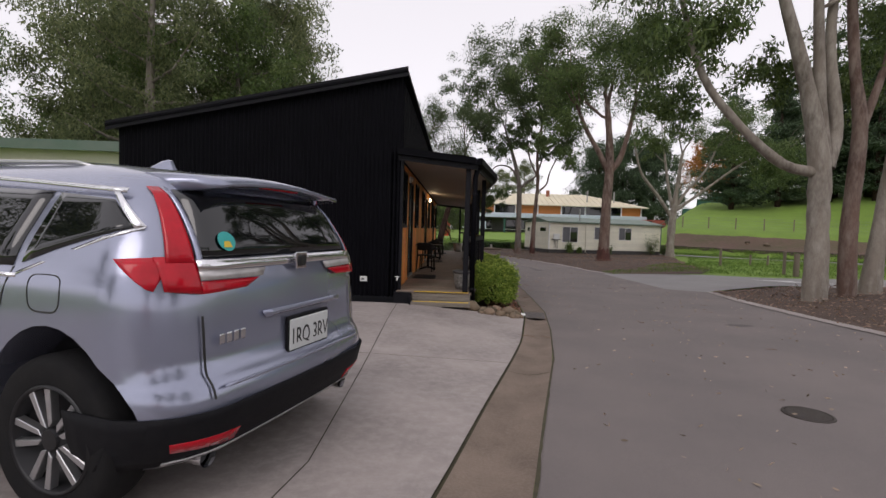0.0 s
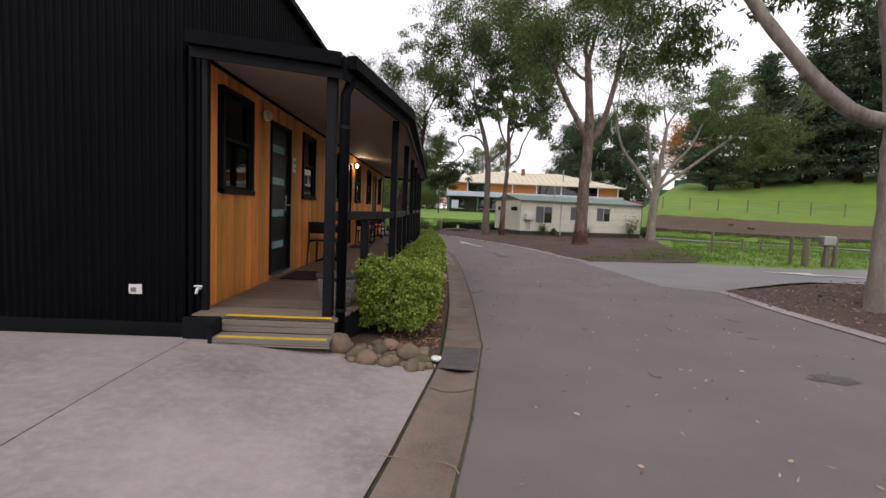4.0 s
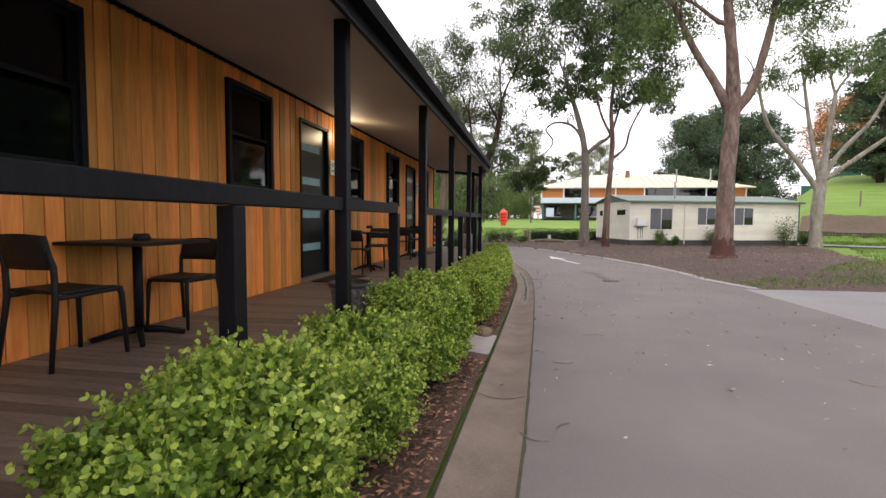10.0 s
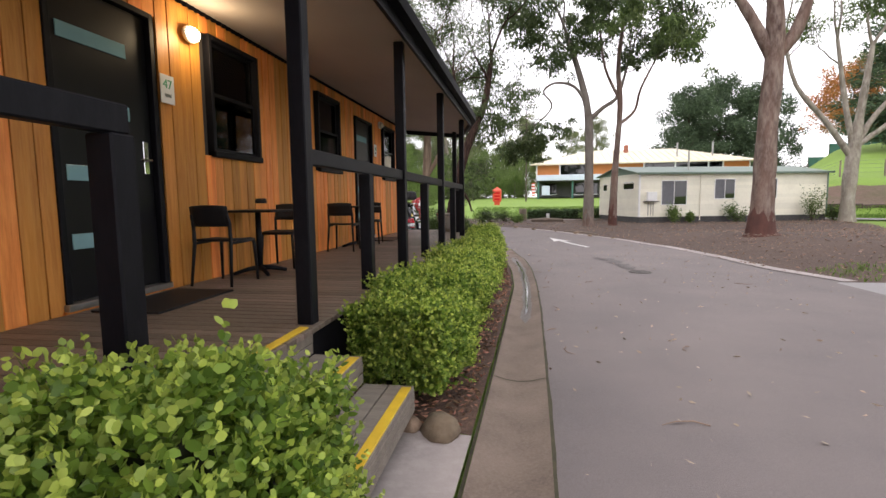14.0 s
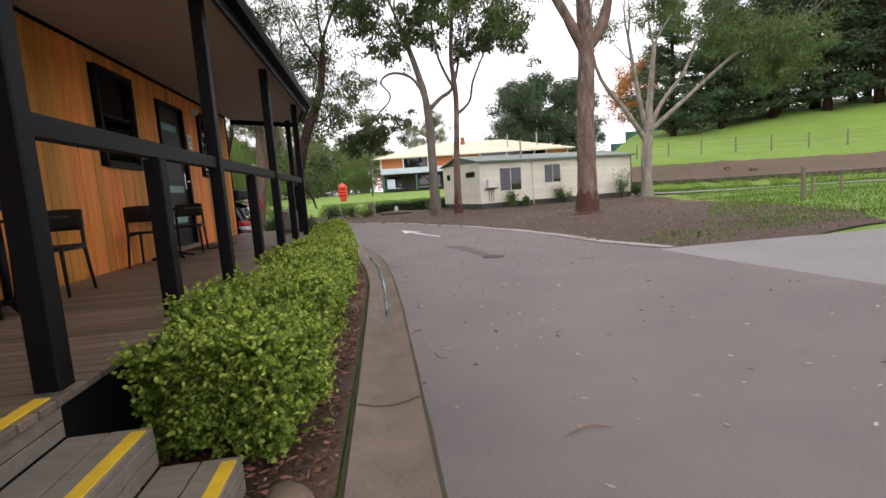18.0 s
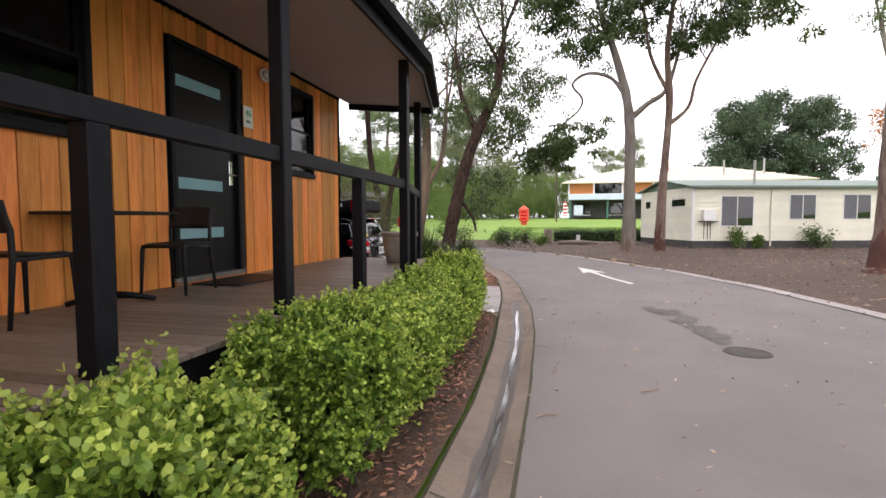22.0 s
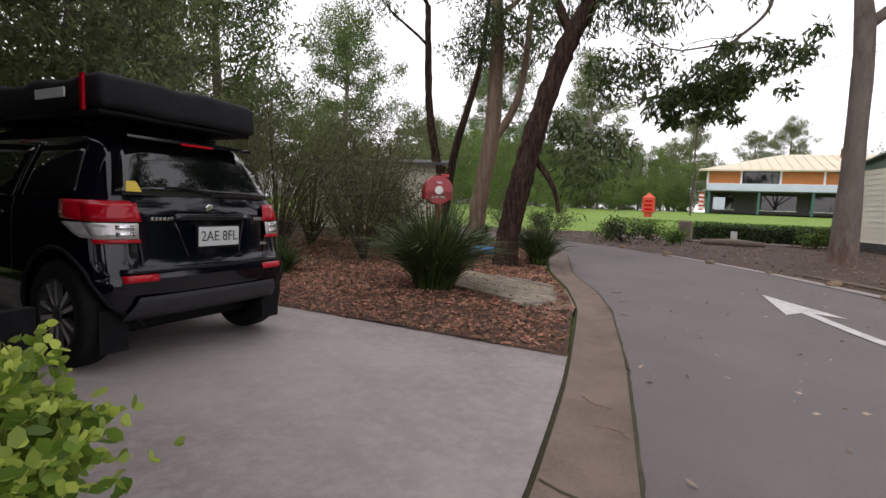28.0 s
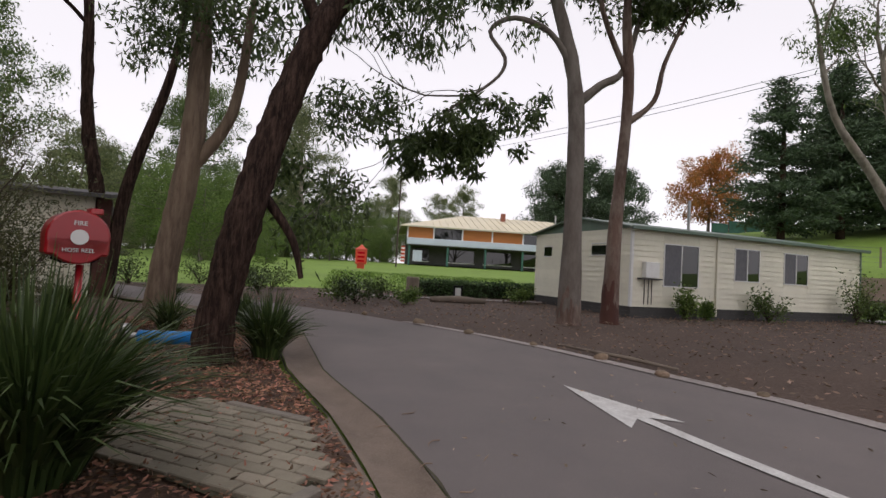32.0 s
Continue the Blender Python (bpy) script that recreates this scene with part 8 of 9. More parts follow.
for x in (10.5, 13.0):
    part("flue", tube([(x, 1.2, 3.0), (x, 1.2, 4.3)], 0.06, 8), "sill_metal", lodge)

# ---- lawn furniture by the bend ----
kiosk = thing("red_kiosk", "red wooden kiosk box on the lawn", "kiosk", at=pose(-1.65, 70, gz(-1.65, 70)) @ Matrix.Scale(1.25, 4))
part("box_body", box(-0.38, -0.38, 0.25, 0.38, 0.38, 1.25, 0.03), "kiosk_red", kiosk)
part("box_roof", lathe([(0.0, 1.62), (0.12, 1.55), (0.3, 1.42), (0.56, 1.3), (0.58, 1.25), (0.0, 1.25)], 4, m=Matrix.Rotation(math.pi / 4, 4, "Z")), "kiosk_red", kiosk)
part("base_leg", box(-0.25, -0.25, -0.05, 0.25, 0.25, 0.25), "kiosk_red", kiosk)
for k in range(3):
    part("shelf_gap", box(-0.24, -0.395, 0.4 + 0.28 * k, 0.24, -0.378, 0.54 + 0.28 * k), "lens_red", kiosk)
stump = solo("timber_bollard", lathe([(0.0, 0.72), (0.19, 0.72), (0.22, 0.68), (0.22, 0.0), (0.0, 0.0)][::-1], 16, m=pose(1.4, 43.65, gz(1.4, 43.65) - 0.03)), "grey_post", "thick round timber bollard at the bend", "bollard", smooth=False)
lampbox = thing("garden_light", "small dark-framed garden light box", "light", at=pose(2.85, 42.9, gz(2.85, 42.9)))
part("panel", box(-0.1, -0.06, 0.12, 0.1, 0.06, 0.42, 0.01), "white_plastic", lampbox)
for x in (-0.12, 0.12):
    part("frame_bar", box(x - 0.02, -0.08, -0.03, x + 0.02, 0.08, 0.48), "trim_black", lampbox)
part("cap", box(-0.15, -0.09, 0.46, 0.15, 0.09, 0.5), "trim_black", lampbox)
solo("fallen_log", tube([(1.9, 42.3, gz(2, 42.3) + 0.06), (2.8, 42.5, gz(2.8, 42.5) + 0.08), (3.7, 42.45, gz(3.7, 42.4) + 0.05)], [0.09, 0.12, 0.08], 10), "grey_post", "weathered log lying on the soil", "log", smooth=True)
solo("fallen_log", tube([(3.2, 34.4, gz(3.2, 34.4) + 0.03), (3.9, 33.4, gz(3.9, 33.4) + 0.05), (4.3, 32.9, gz(4.3, 32.9) + 0.03)], [0.018, 0.03, 0.018], 8), "grey_post", "thin grey branch lying at the kerb", "log", smooth=True)
for k in range(14):
    y = 31.9 + k * 0.42
    x = along(ROAD_R, y) + 0.1 + 0.1 * math.sin(k * 2.1)
    if k % 2 == 0:
        solo("rock", rock(0.07 + 0.05 * ((k * 5) % 3) / 2, 60 + k, 0.6, m=pose(x, y, gz(x, y) + 0.02, 0, 0, 50 * k)), "stone", "small rock along the road edge", "rock", "kerb rocks", smooth=True)


def bush(name, label, x, y, r, h, leaf, seed, count, leaf_l=0.09, leaf_w=0.03, group="shrubs", twig_n=10, flat=1.0, hang=0.0):
    """A shrub: spreading twigs and loose leaf clumps with gaps."""
    rng = np.random.default_rng(seed)
    home = thing(name, label, "shrub", group, at=pose(x, y, gz(x, y) - 0.02))
    bm = bmesh.new()
    cs, ds = [], []
    for q in range(twig_n):
        a, e = rng.uniform(0, 6.28), rng.uniform(0.15, 1.0)
        tip = np.array((math.cos(a) * r * e, math.sin(a) * r * e * flat, h * rng.uniform(0.45, 1.0)))
        tube([(0, 0, 0), tuple(tip * np.array((0.35, 0.35, 0.5))), tuple(tip)], [0.012 + 0.006 * h, 0.01, 0.004], 4, bm, False)
        for g in (0.55, 0.8, 1.0):
            n_ = max(4, count // (twig_n * 3))
            cs.append(tip * g + rng.normal(size=(n_, 3)) * np.array((r, r * flat, h)) * 0.17)
            ds.append(rng.normal(size=(n_, 3)) + np.array((0, 0, 0.4 - hang)))
    part("branching", bm, "twig", home, kind="stuff")
    cs = np.concatenate(cs)
    cs[:, 2] = np.abs(cs[:, 2])
    ob = new("foliage", quad_mesh("foliage", leaves(rng, cs, np.concatenate(ds), leaf_l, leaf_w), leaf))
    ob.parent = home
    tagged(ob, kind="stuff")
    return home


def strappy(x, y, r, h, n, seed, label="clump of long dark green strappy leaves"):
    rng = np.random.default_rng(seed)
    home = thing("strappy_plant", label, "plant", "strappy plants", at=pose(x, y, gz(x, y) - 0.02))
    a = rng.uniform(0, 6.28, n)
    lean = rng.uniform(0.05, 1.0, n) ** 0.8
    d = np.stack([np.cos(a), np.sin(a), np.zeros(n)], 1)
    root = d * rng.uniform(0, 0.22, (n, 1)) * r
    ln = h * rng.uniform(0.7, 1.15, n)
    side = np.stack([-np.sin(a), np.cos(a), np.zeros(n)], 1) + rng.normal(size=(n, 3)) * 0.3
    side /= np.linalg.norm(side, axis=1, keepdims=True)
    segs, prev = [], root
    w = 0.011 + 0.004 * rng.uniform(size=n)
    for k in range(4):
        f = (k + 1) / 4
        out = lean * r * f ** 1.5 * 1.05
        up = ln * (f - 0.55 * lean * f ** 2.4)
        nxt = root + d * out[:, None] + np.array((0, 0, 1)) * up[:, None]
        w0, w1 = w * (1 - 0.8 * (k / 4) ** 2), w * (1 - 0.95 * ((k + 1) / 4) ** 2)
        segs.append(np.stack([prev - side * w0[:, None], prev + side * w0[:, None], nxt + side * w1[:, None], nxt - side * w1[:, None]], 1))
        prev = nxt
    segs = np.stack(segs, 1)
    for k in range(10):
        # one fan of blades for each tenth of the turn
        fan = segs[(a >= 6.28 * k / 10) & (a < 6.28 * (k + 1) / 10)].reshape(-1, 4, 3)
        if len(fan):
            ob = new("leaf_fan", quad_mesh("leaf_fan", fan, "leaf_strap"))
            ob.parent = home
    return home


strappy(-1.35, 29.6, 1.0, 1.22, 1050, 1)
strappy(-0.9, 32.9, 0.62, 0.92, 520, 2)
strappy(-2.6, 34.3, 0.5, 0.65, 220, 3)
strappy(-4.2, 34.6, 0.55, 0.8, 240, 4)
strappy(-1.9, 35.4, 0.5, 0.6, 220, 5)
strappy(-3.7, 29.4, 0.5, 0.6, 220, 6)
strappy(-4.2, 38.2, 0.6, 0.6, 200, 7)
for k, (x, y, r, h, lf) in enumerate(((-3.2, 41.8, 0.7, 0.7, "leaf_strap"), (-0.9, 41.4, 0.55, 0.55, "leaf_bright"), (0.3, 42.3, 0.6, 0.6, "leaf_gum_dark"), (-0.3, 40.2, 0.6, 0.65, "leaf_strap"), (1.1, 41.0, 0.4, 0.4, "leaf_bright"), (-3.4, 44.5, 0.8, 0.8, "leaf_gum"), (-6, 45, 0.9, 0.8, "leaf_gum"), (-7.6, 43.5, 1.0, 0.9, "leaf_gum_dark"), (-5.2, 48, 0.7, 0.6, "leaf_bright"), (5.2, 43.6, 0.5, 0.5, "leaf_bright"))):
    bush("shrub", "small rounded garden shrub by the bend", x, y, r, h, lf, 70 + k, 700, 0.12, 0.045)
for k, (u, v, r, h, lf) in enumerate(((1.55, -0.5, 0.38, 0.75, "leaf_bright"), (2.55, -0.35, 0.2, 0.45, "leaf_bright"), (4.9, -0.55, 0.55, 0.85, "leaf_gum"), (8.9, -0.75, 0.62, 1.55, "leaf_gum"), (10.4, -0.4, 0.4, 0.8, "leaf_gum_dark"))):
    p = CM @ Vector((u, v, 0))
    bush("shrub", "loose green shrub against the white cabin", p.x, p.y, r, h, lf, 90 + k, 900, 0.12, 0.045, twig_n=14)
# scrub beside the car space
for k, (x, y, r, h) in enumerate(((-3.7, 31.4, 1.2, 2.1), (-5.3, 30.9, 1.6, 3.0), (-7.2, 31.8, 1.8, 3.4), (-4.8, 33.4, 1.4, 2.8), (-9.2, 32.8, 2.0, 3.7), (-6.6, 34.6, 1.7, 3.2), (-11.4, 34.8, 2.4, 4.2), (-8.8, 38, 2.2, 3.8), (-6.0, 32.6, 1.5, 2.6), (-8.4, 30.6, 1.6, 2.7), (-10.6, 31.2, 1.9, 3.2), (-12.6, 32, 2.2, 3.6), (-3.9, 32.7, 0.9, 1.7))):
    bush("scrub_bush", "tangled grey-green wiry scrub bush", x, y, r, h, "leaf_scrub", 110 + k, 9500, 0.075, 0.016, "scrub bushes", 30)
# low dark hedge on the lawn
rng_h = np.random.default_rng(77)
lawn_hedge = thing("lawn_hedge", "low dark green hedge edging the lawn", "hedge")
hx = rng_h.uniform(0, 1, 7000)
hp = np.stack([1.7 + 4.6 * hx, 44.6 + 0.8 * hx + rng_h.normal(size=7000) * 0.2, -0.3 + rng_h.uniform(-0.04, 0.55, 7000)], 1)
ob = new("leaves", quad_mesh("leaves", leaves(rng_h, hp, rng_h.normal(size=(7000, 3)), 0.11, 0.05), "leaf_dark_hedge"))
ob.parent = lawn_hedge
tagged(ob, kind="stuff")
# solid filler, coloured as the shade within this hedge
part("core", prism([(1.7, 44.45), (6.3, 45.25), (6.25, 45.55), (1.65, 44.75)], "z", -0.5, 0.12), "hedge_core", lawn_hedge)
tagged(new("path_bend", link_mesh("path_bend", sheet([(-1.5, 43.0), (6.4, 43.9), (6.4, 44.3), (-1.6, 43.7)], 0.01, 0.6), "concrete", True)), "pale concrete footpath by the lawn", "path", kind="structure")

# ---- red fire hose reel, blue pipe, brick path ----
reel = thing("hose_reel", "red fire hose reel cabinet on a post", "hose reel", at=pose(-2.5, 31.85, gz(-2.5, 31.85) + 0.25, 0, 0, 42) @ Matrix.Scale(0.95, 4))
part("post", tube([(0.05, 0, -0.53), (0.05, 0, 0.85)], 0.035, 10), "reel_red", reel, smooth=True)
m = Matrix.Translation((0, 0.12, 1.12)) @ Matrix.Rotation(math.pi / 2, 4, "X")
part("drum", lathe([(0.0, 0.0), (0.25, 0.0), (0.265, 0.015), (0.265, 0.24), (0.25, 0.255), (0.0, 0.255)], 32, m=m), "reel_red", reel, "round red cover", smooth=False)
part("hood", box(-0.262, -0.135, 0.94, 0.262, 0.12, 1.12, 0.02), "reel_red", reel)
part("cap", box(0.08, -0.08, 1.36, 0.2, 0.06, 1.42, 0.01), "reel_red", reel)
ring = Matrix.Translation((0, -0.14, 1.12)) @ Matrix.Rotation(math.pi / 2, 4, "X")
part("emblem", lathe([(0.0, 0.0), (0.075, 0.0), (0.075, 0.004), (0.0, 0.004)], 24, m=ring), "white_plastic", reel, "white emblem")
for words, up, sz in (("FIRE", 0.135, 0.062), ("HOSE REEL", -0.13, 0.055)):
    text_part(words, sz, Matrix.Translation((0, -0.142, 1.12 + up)) @ Matrix.Rotation(math.pi / 2, 4, "X"), "white_plastic", reel, "lettering")
part("hose_coil", tube([(0.2 * math.cos(k * 0.7), -0.02 + 0.01 * k / 3, 0.93 - 0.06 * abs(math.sin(k * 0.7))) for k in range(10)], 0.018, 8), "rubber", reel, smooth=True)
valve = thing("water_pipe", "blue lagged water pipe with a grey valve", "pipe", at=pose(-2.08, 32.95, gz(-2.1, 33) + 0.02) @ Matrix.Scale(1.05, 4))
part("lagging", tube([(-0.28, 0, 0.16), (0.35, 0.05, 0.16)], 0.075, 14), "blue_pipe", valve, "bright blue lagging", smooth=True)
part("valve_body", tube([(-0.42, 0, 0.1), (-0.42, 0, 0.3)], [0.06, 0.05], 10), "sill_metal", valve, smooth=True)
part("elbow", tube([(-0.42, 0, 0.16), (-0.28, 0, 0.16)], 0.045, 10), "sill_metal", valve)
part("standpipe", tube([(0.3, 0.05, -0.05), (0.3, 0.05, 0.16)], 0.03, 8), "sill_metal", valve)
PAVE = [(0.14, 29.5), (-0.08, 30.62), (-0.8, 31.05), (-1.65, 31.3), (-1.25, 30.05), (-0.05, 29.24)]
pave = thing("brick_path", "tan clay brick path in stretcher bond", "path", kind="structure")
part("bed", sheet(PAVE, 0.03, 0.4), "joint", pave)


def inside(poly, x, y):
    r_ = False
    for (xa, ya), (xb, yb) in zip(poly, poly[1:] + poly[:1]):
        if (ya > y) != (yb > y) and x < (xb - xa) * (y - ya) / (yb - ya) + xa:
            r_ = not r_
    return r_


brick_me = link_mesh("brick", box(-0.107, -0.052, 0, 0.107, 0.052, 0.035, 0.006), "brick_pave")
rng = random.Random(12)
for i in range(-12, 13):
    for j in range(-14, 15):
        bx, by = (i + 0.5 * (j % 2)) * 0.225, j * 0.115
        a = radians(-28)
        x, y = -0.75 + bx * math.cos(a) - by * math.sin(a), 30.3 + bx * math.sin(a) + by * math.cos(a)
        if inside(PAVE, x, y):
            o = new("brick", brick_me)
            o.parent = pave
            o.matrix_basis = pose(x, y, gz(x, y) + 0.02 + rng.uniform(-0.004, 0.004), rng.uniform(-1.2, 1.2), rng.uniform(-1.2, 1.2), -28 + rng.uniform(-1.5, 1.5))
for (xa, ya), (xb, yb) in ((PAVE[1], PAVE[2]), (PAVE[5], PAVE[0])):
    n_ = max(1, int(math.hypot(xb - xa, yb - ya) / 0.6))
    for k in range(n_):
        f0, f1 = k / n_, (k + 0.96) / n_
        p0 = Vector((xa + (xb - xa) * f0, ya + (yb - ya) * f0, 0))
        p1 = Vector((xa + (xb - xa) * f1, ya + (yb - ya) * f1, 0))
        mm = Matrix.Translation((p0.x, p0.y, gz(p0.x, p0.y))) @ Matrix.Rotation(math.atan2(p1.y - p0.y, p1.x - p0.x), 4, "Z")
        part("edging", box(0, -0.04, -0.03, (p1 - p0).length, 0.04, 0.075, 0.01, m=mm), "step_wood", pave)
solo("path_apron", sheet([(0.0, 29.15), (0.5, 28.95), (0.42, 29.65), (0.05, 30.85), (-0.05, 30.6), (0.15, 29.5)], 0.016, 0.4), "kerb", "worn concrete apron between path and gutter", "apron", kind="structure")

# ---- marks on the road ----
def painted(name, label, pts, material, dz=0.009):
    return tagged(new(name, link_mesh(name, sheet(pts, dz, 0.5), material)), label, "road marking", kind="structure")


def arrow(tip, tail, width=0.62, head=1.25, shaft=0.13):
    d = Vector((tip[0] - tail[0], tip[1] - tail[1]))
    ln, d = d.length, d.normalized()
    s = Vector((-d.y, d.x))
    t_ = Vector(tip)
    pts = [t_, t_ - d * head + s * width / 2, t_ - d * head * 0.86 + s * shaft / 2, t_ - d * ln + s * shaft / 2, t_ - d * ln - s * shaft / 2, t_ - d * head * 0.86 - s * shaft / 2, t_ - d * head - s * width / 2]
    return [(p.x, p.y) for p in pts]


painted("arrow_road", "worn white direction arrow on the asphalt", arrow((2.46, 32.15), (3.44, 28.75), 0.62, 1.35), "white_paint")
painted("arrow_side", "worn white direction arrow on the side road", arrow((10.95, 18.62), (15.8, 16.75), 1.25, 1.5, 0.3), "white_paint", 0.016)
def blot(cx, cy, rx_, ry_, sd, n=44):
    """A ragged outline round a point."""
    pts = []
    for k in range(n):
        a = 2 * math.pi * k / n
        v = Vector((math.cos(a) * 1.6, math.sin(a) * 1.6, sd * 3.7))
        f = 1 + 0.5 * noise.noise(v) + 0.3 * noise.noise(v * 3.1)
        pts.append((cx + rx_ * f * math.cos(a), cy + ry_ * f * math.sin(a)))
    return pts


rng = random.Random(21)
for k in range(16):
    f = k / 15
    cx, cy = 3.66 - 0.28 * f + rng.uniform(-0.14, 0.14), 23.3 + 2.1 * f + rng.uniform(-0.15, 0.15)
    painted("road_patch", "dark broken patch in the asphalt", blot(cx, cy, rng.uniform(0.04, 0.13), rng.uniform(0.1, 0.28), k + 1, 26), "patch", 0.004 + 0.0003 * k)
painted("road_stain", "dark stain on the asphalt", blot(4.6, 8.2, 0.2, 0.12, 4), "patch", 0.005)
for cx, cy, r_ in ((2.5, 3.6, 0.17), (3.66, 22.87, 0.2)):
    cover = thing("manhole_cover", "round dark iron cover in the road", "manhole", "manhole covers", at=pose(cx, cy, gz(cx, cy)))
    part("cover", lathe([(0.0, 0.012), (r_ * 0.86, 0.012), (r_ * 0.88, 0.004), (r_ * 0.9, 0.012), (r_, 0.01), (r_ * 1.02, 0.0)][::-1], 28), "cast_iron", cover)
def in_gutter(name, label, y0, y1, mid, wide, seed, material, dz):
    """A ragged wet streak that lies in the dish of the gutter."""
    b = bmesh.new()
    rows = []
    for y in span(y0, y1, 0.06):
        gl, rl = along(GUT_L, y), along(ROAD_L, y)
        ends = min(1.0, (y - y0) / 0.3 + 0.1, (y1 - y) / 0.3 + 0.1)
        c = mid + 0.07 * noise.noise(Vector((y * 1.3, seed, 0)))
        h = wide * ends * (0.7 + 0.8 * abs(noise.noise(Vector((y * 3.1, seed, 5)))))
        row = []
        for k in range(5):
            f = c - h + 2 * h * k / 4
            x = gl + (rl - gl) * f
            row.append(b.verts.new((x, y, gz(x, y) + 0.006 - 0.035 * math.sin(math.pi * f) + dz)))
        rows.append(row)
    for r0, r1 in zip(rows, rows[1:]):
        for k in range(4):
            b.faces.new((r0[k], r0[k + 1], r1[k + 1], r1[k]))
    return tagged(new(name, link_mesh(name, b, material, True)), label, "water", kind="structure")


in_gutter("damp_gutter", "dark damp staining along the gutter", 18.6, 25.8, 0.55, 0.2, 2, "damp", 0.003)
in_gutter("wet_gutter", "thin stream of water in the gutter", 19.0, 25.0, 0.55, 0.055, 1, "wet", 0.006)
painted("gutter_plate", "black rubber plate over the gutter", [(1.0, 8.12), (1.32, 8.06), (1.44, 8.85), (1.08, 8.88)], "patch", 0.014)
for k in range(9):
    y = 1.5 + k * 3.05
    if y < 29:
        xa, xb = along(GUT_L, y) + 0.02, along(ROAD_L, y) - 0.02
        tagged(new("gutter_joint", link_mesh("gutter_joint", ribbon(lambda q, a=xa: a, lambda q, b=xb: b, [y, y + 0.014], 4, 0.0085, 0.035), "joint")), "open joint across the gutter", "crack", kind="structure")
# sticks on the ground
rng = random.Random(5)
for k in range(46):
    y = rng.uniform(6, 31)
    x = along(ROAD_L, y) + (rng.uniform(-0.35, 0.3) if k % 3 else rng.uniform(0.3, 4.0))
    a, ln = rng.uniform(0, 6.28), rng.uniform(0.08, 0.26)
    pts = [(x + math.cos(a + 0.3 * q) * ln * q / 3, y + math.sin(a + 0.3 * q) * ln * q / 3, gz(x, y) + 0.012 + 0.004 * (q % 2)) for q in range(4)]
    solo("stick", tube(pts, [0.004, 0.0045, 0.004, 0.002], 5), "dry_leaf", "thin fallen stick on the ground", "stick", "fallen sticks")

# ---- the bank, walls, fences and bollards on the rise ----
def slope_pt(u, s, dz=0.0):
    x, y = 17.6 + 0.886 * u + 0.465 * s, 43.5 - 0.465 * u + 0.886 * s
    return x, y, gz(x, y) + dz


def slope_strip(name, label, category, u0, u1, s0, s1, material, dz=0.0, n=60, k_=6, wob=0.0):
    b = bmesh.new()
    rows = [[b.verts.new(slope_pt(u, s0 + (s1 - s0) * q / k_, dz + wob * noise.noise(Vector((u * 0.8, q * 1.3, 2))))) for q in range(k_ + 1)] for u in span(u0, u1, (u1 - u0) / n)]
    for r0, r1 in zip(rows, rows[1:]):
        for q in range(k_):
            b.faces.new((r0[q], r0[q + 1], r1[q + 1], r1[q]))
    bmesh.ops.recalc_face_normals(b, faces=b.faces)
    if b.faces[:][0].normal.z < 0:
        bmesh.ops.reverse_faces(b, faces=b.faces)
    return tagged(new(name, link_mesh(name, b, material, True)), label, category, kind="structure")


slope_strip("road_back", "thin grey path below the bank", "path", -1, 50, -0.8, 0.8, "old_asphalt", 0.02)
slope_strip("bank", "brown mulched bank above the sleeper wall", "bank", 0, 50, 4.35, 9.0, "bank", 0.03, wob=0.12)
for k in range(20):
    u = -0.5 + k * 2.5
    a, c = Vector(slope_pt(u, 4.25)), Vector(slope_pt(u + 2.46, 4.25))
    a.z, c.z = slope_pt(u, 3.0)[2] - 0.1, slope_pt(u + 2.46, 3.0)[2] - 0.1
    wall_s = solo("sleeper", prism([(0, 0), ((c - a).length, 0), ((c - a).length, 0.75), (0, 0.75)], "y", -0.06, 0.06, 0.01, m=Matrix.Translation(a) @ Matrix.Rotation(math.atan2(c.y - a.y, c.x - a.x), 4, "Z")), "sleeper", "dark timber sleeper retaining wall bay", "wall", "retaining wall bays", "structure")
fence = thing("hill_fence", "post and wire fence across the hill", "fence")
for k in range(22):
    p = slope_pt(-4 + k * 2.5, 13.0)
    part("post", tube([(p[0], p[1], p[2] - 0.2), (p[0], p[1], p[2] + 1.15)], 0.06, 6), "grey_post", fence)
for h in (0.25, 0.55, 0.85, 1.1):
    part("wire", tube([slope_pt(-4 + k * 2.5, 13.0, h) for k in range(22)], 0.012, 4), "fence_wire", fence)
rail_f = thing("rail_fence", "dark rail fence on the slope", "fence")
for k in range(5):
    p = slope_pt(-6.0 + 1.2 * k, 17 + 3.0 * k)
    part("post", tube([(p[0], p[1], p[2] - 0.2), (p[0], p[1], p[2] + 1.1)], 0.06, 6), "sleeper", rail_f)
for h in (0.55, 1.05):
    part("rail", tube([slope_pt(-6.0 + 1.2 * k, 17 + 3.0 * k, h) for k in range(5)], 0.05, 5), "sleeper", rail_f)
for x, y, h, r_ in ((14.3, 27.2, 0.95, 0.07), (17.8, 30.4, 0.6, 0.06), (18.6, 30.0, 0.6, 0.06), (14.6, 22.4, 1.0, 0.07), (14.8, 21.9, 0.95, 0.12), (15.9, 21.9, 1.15, 0.08)):
    solo("timber_bollard", tube([(x, y, gz(x, y) - 0.1), (x, y, gz(x, y) + h)], [r_, r_ * 0.92], 10), "grey_post", "weathered round timber bollard on the grass", "bollard", "grass bollards")
meter = thing("power_pedestal", "grey power pedestal box on a short post", "pedestal", at=pose(15.45, 21.75, gz(15.45, 21.75)))
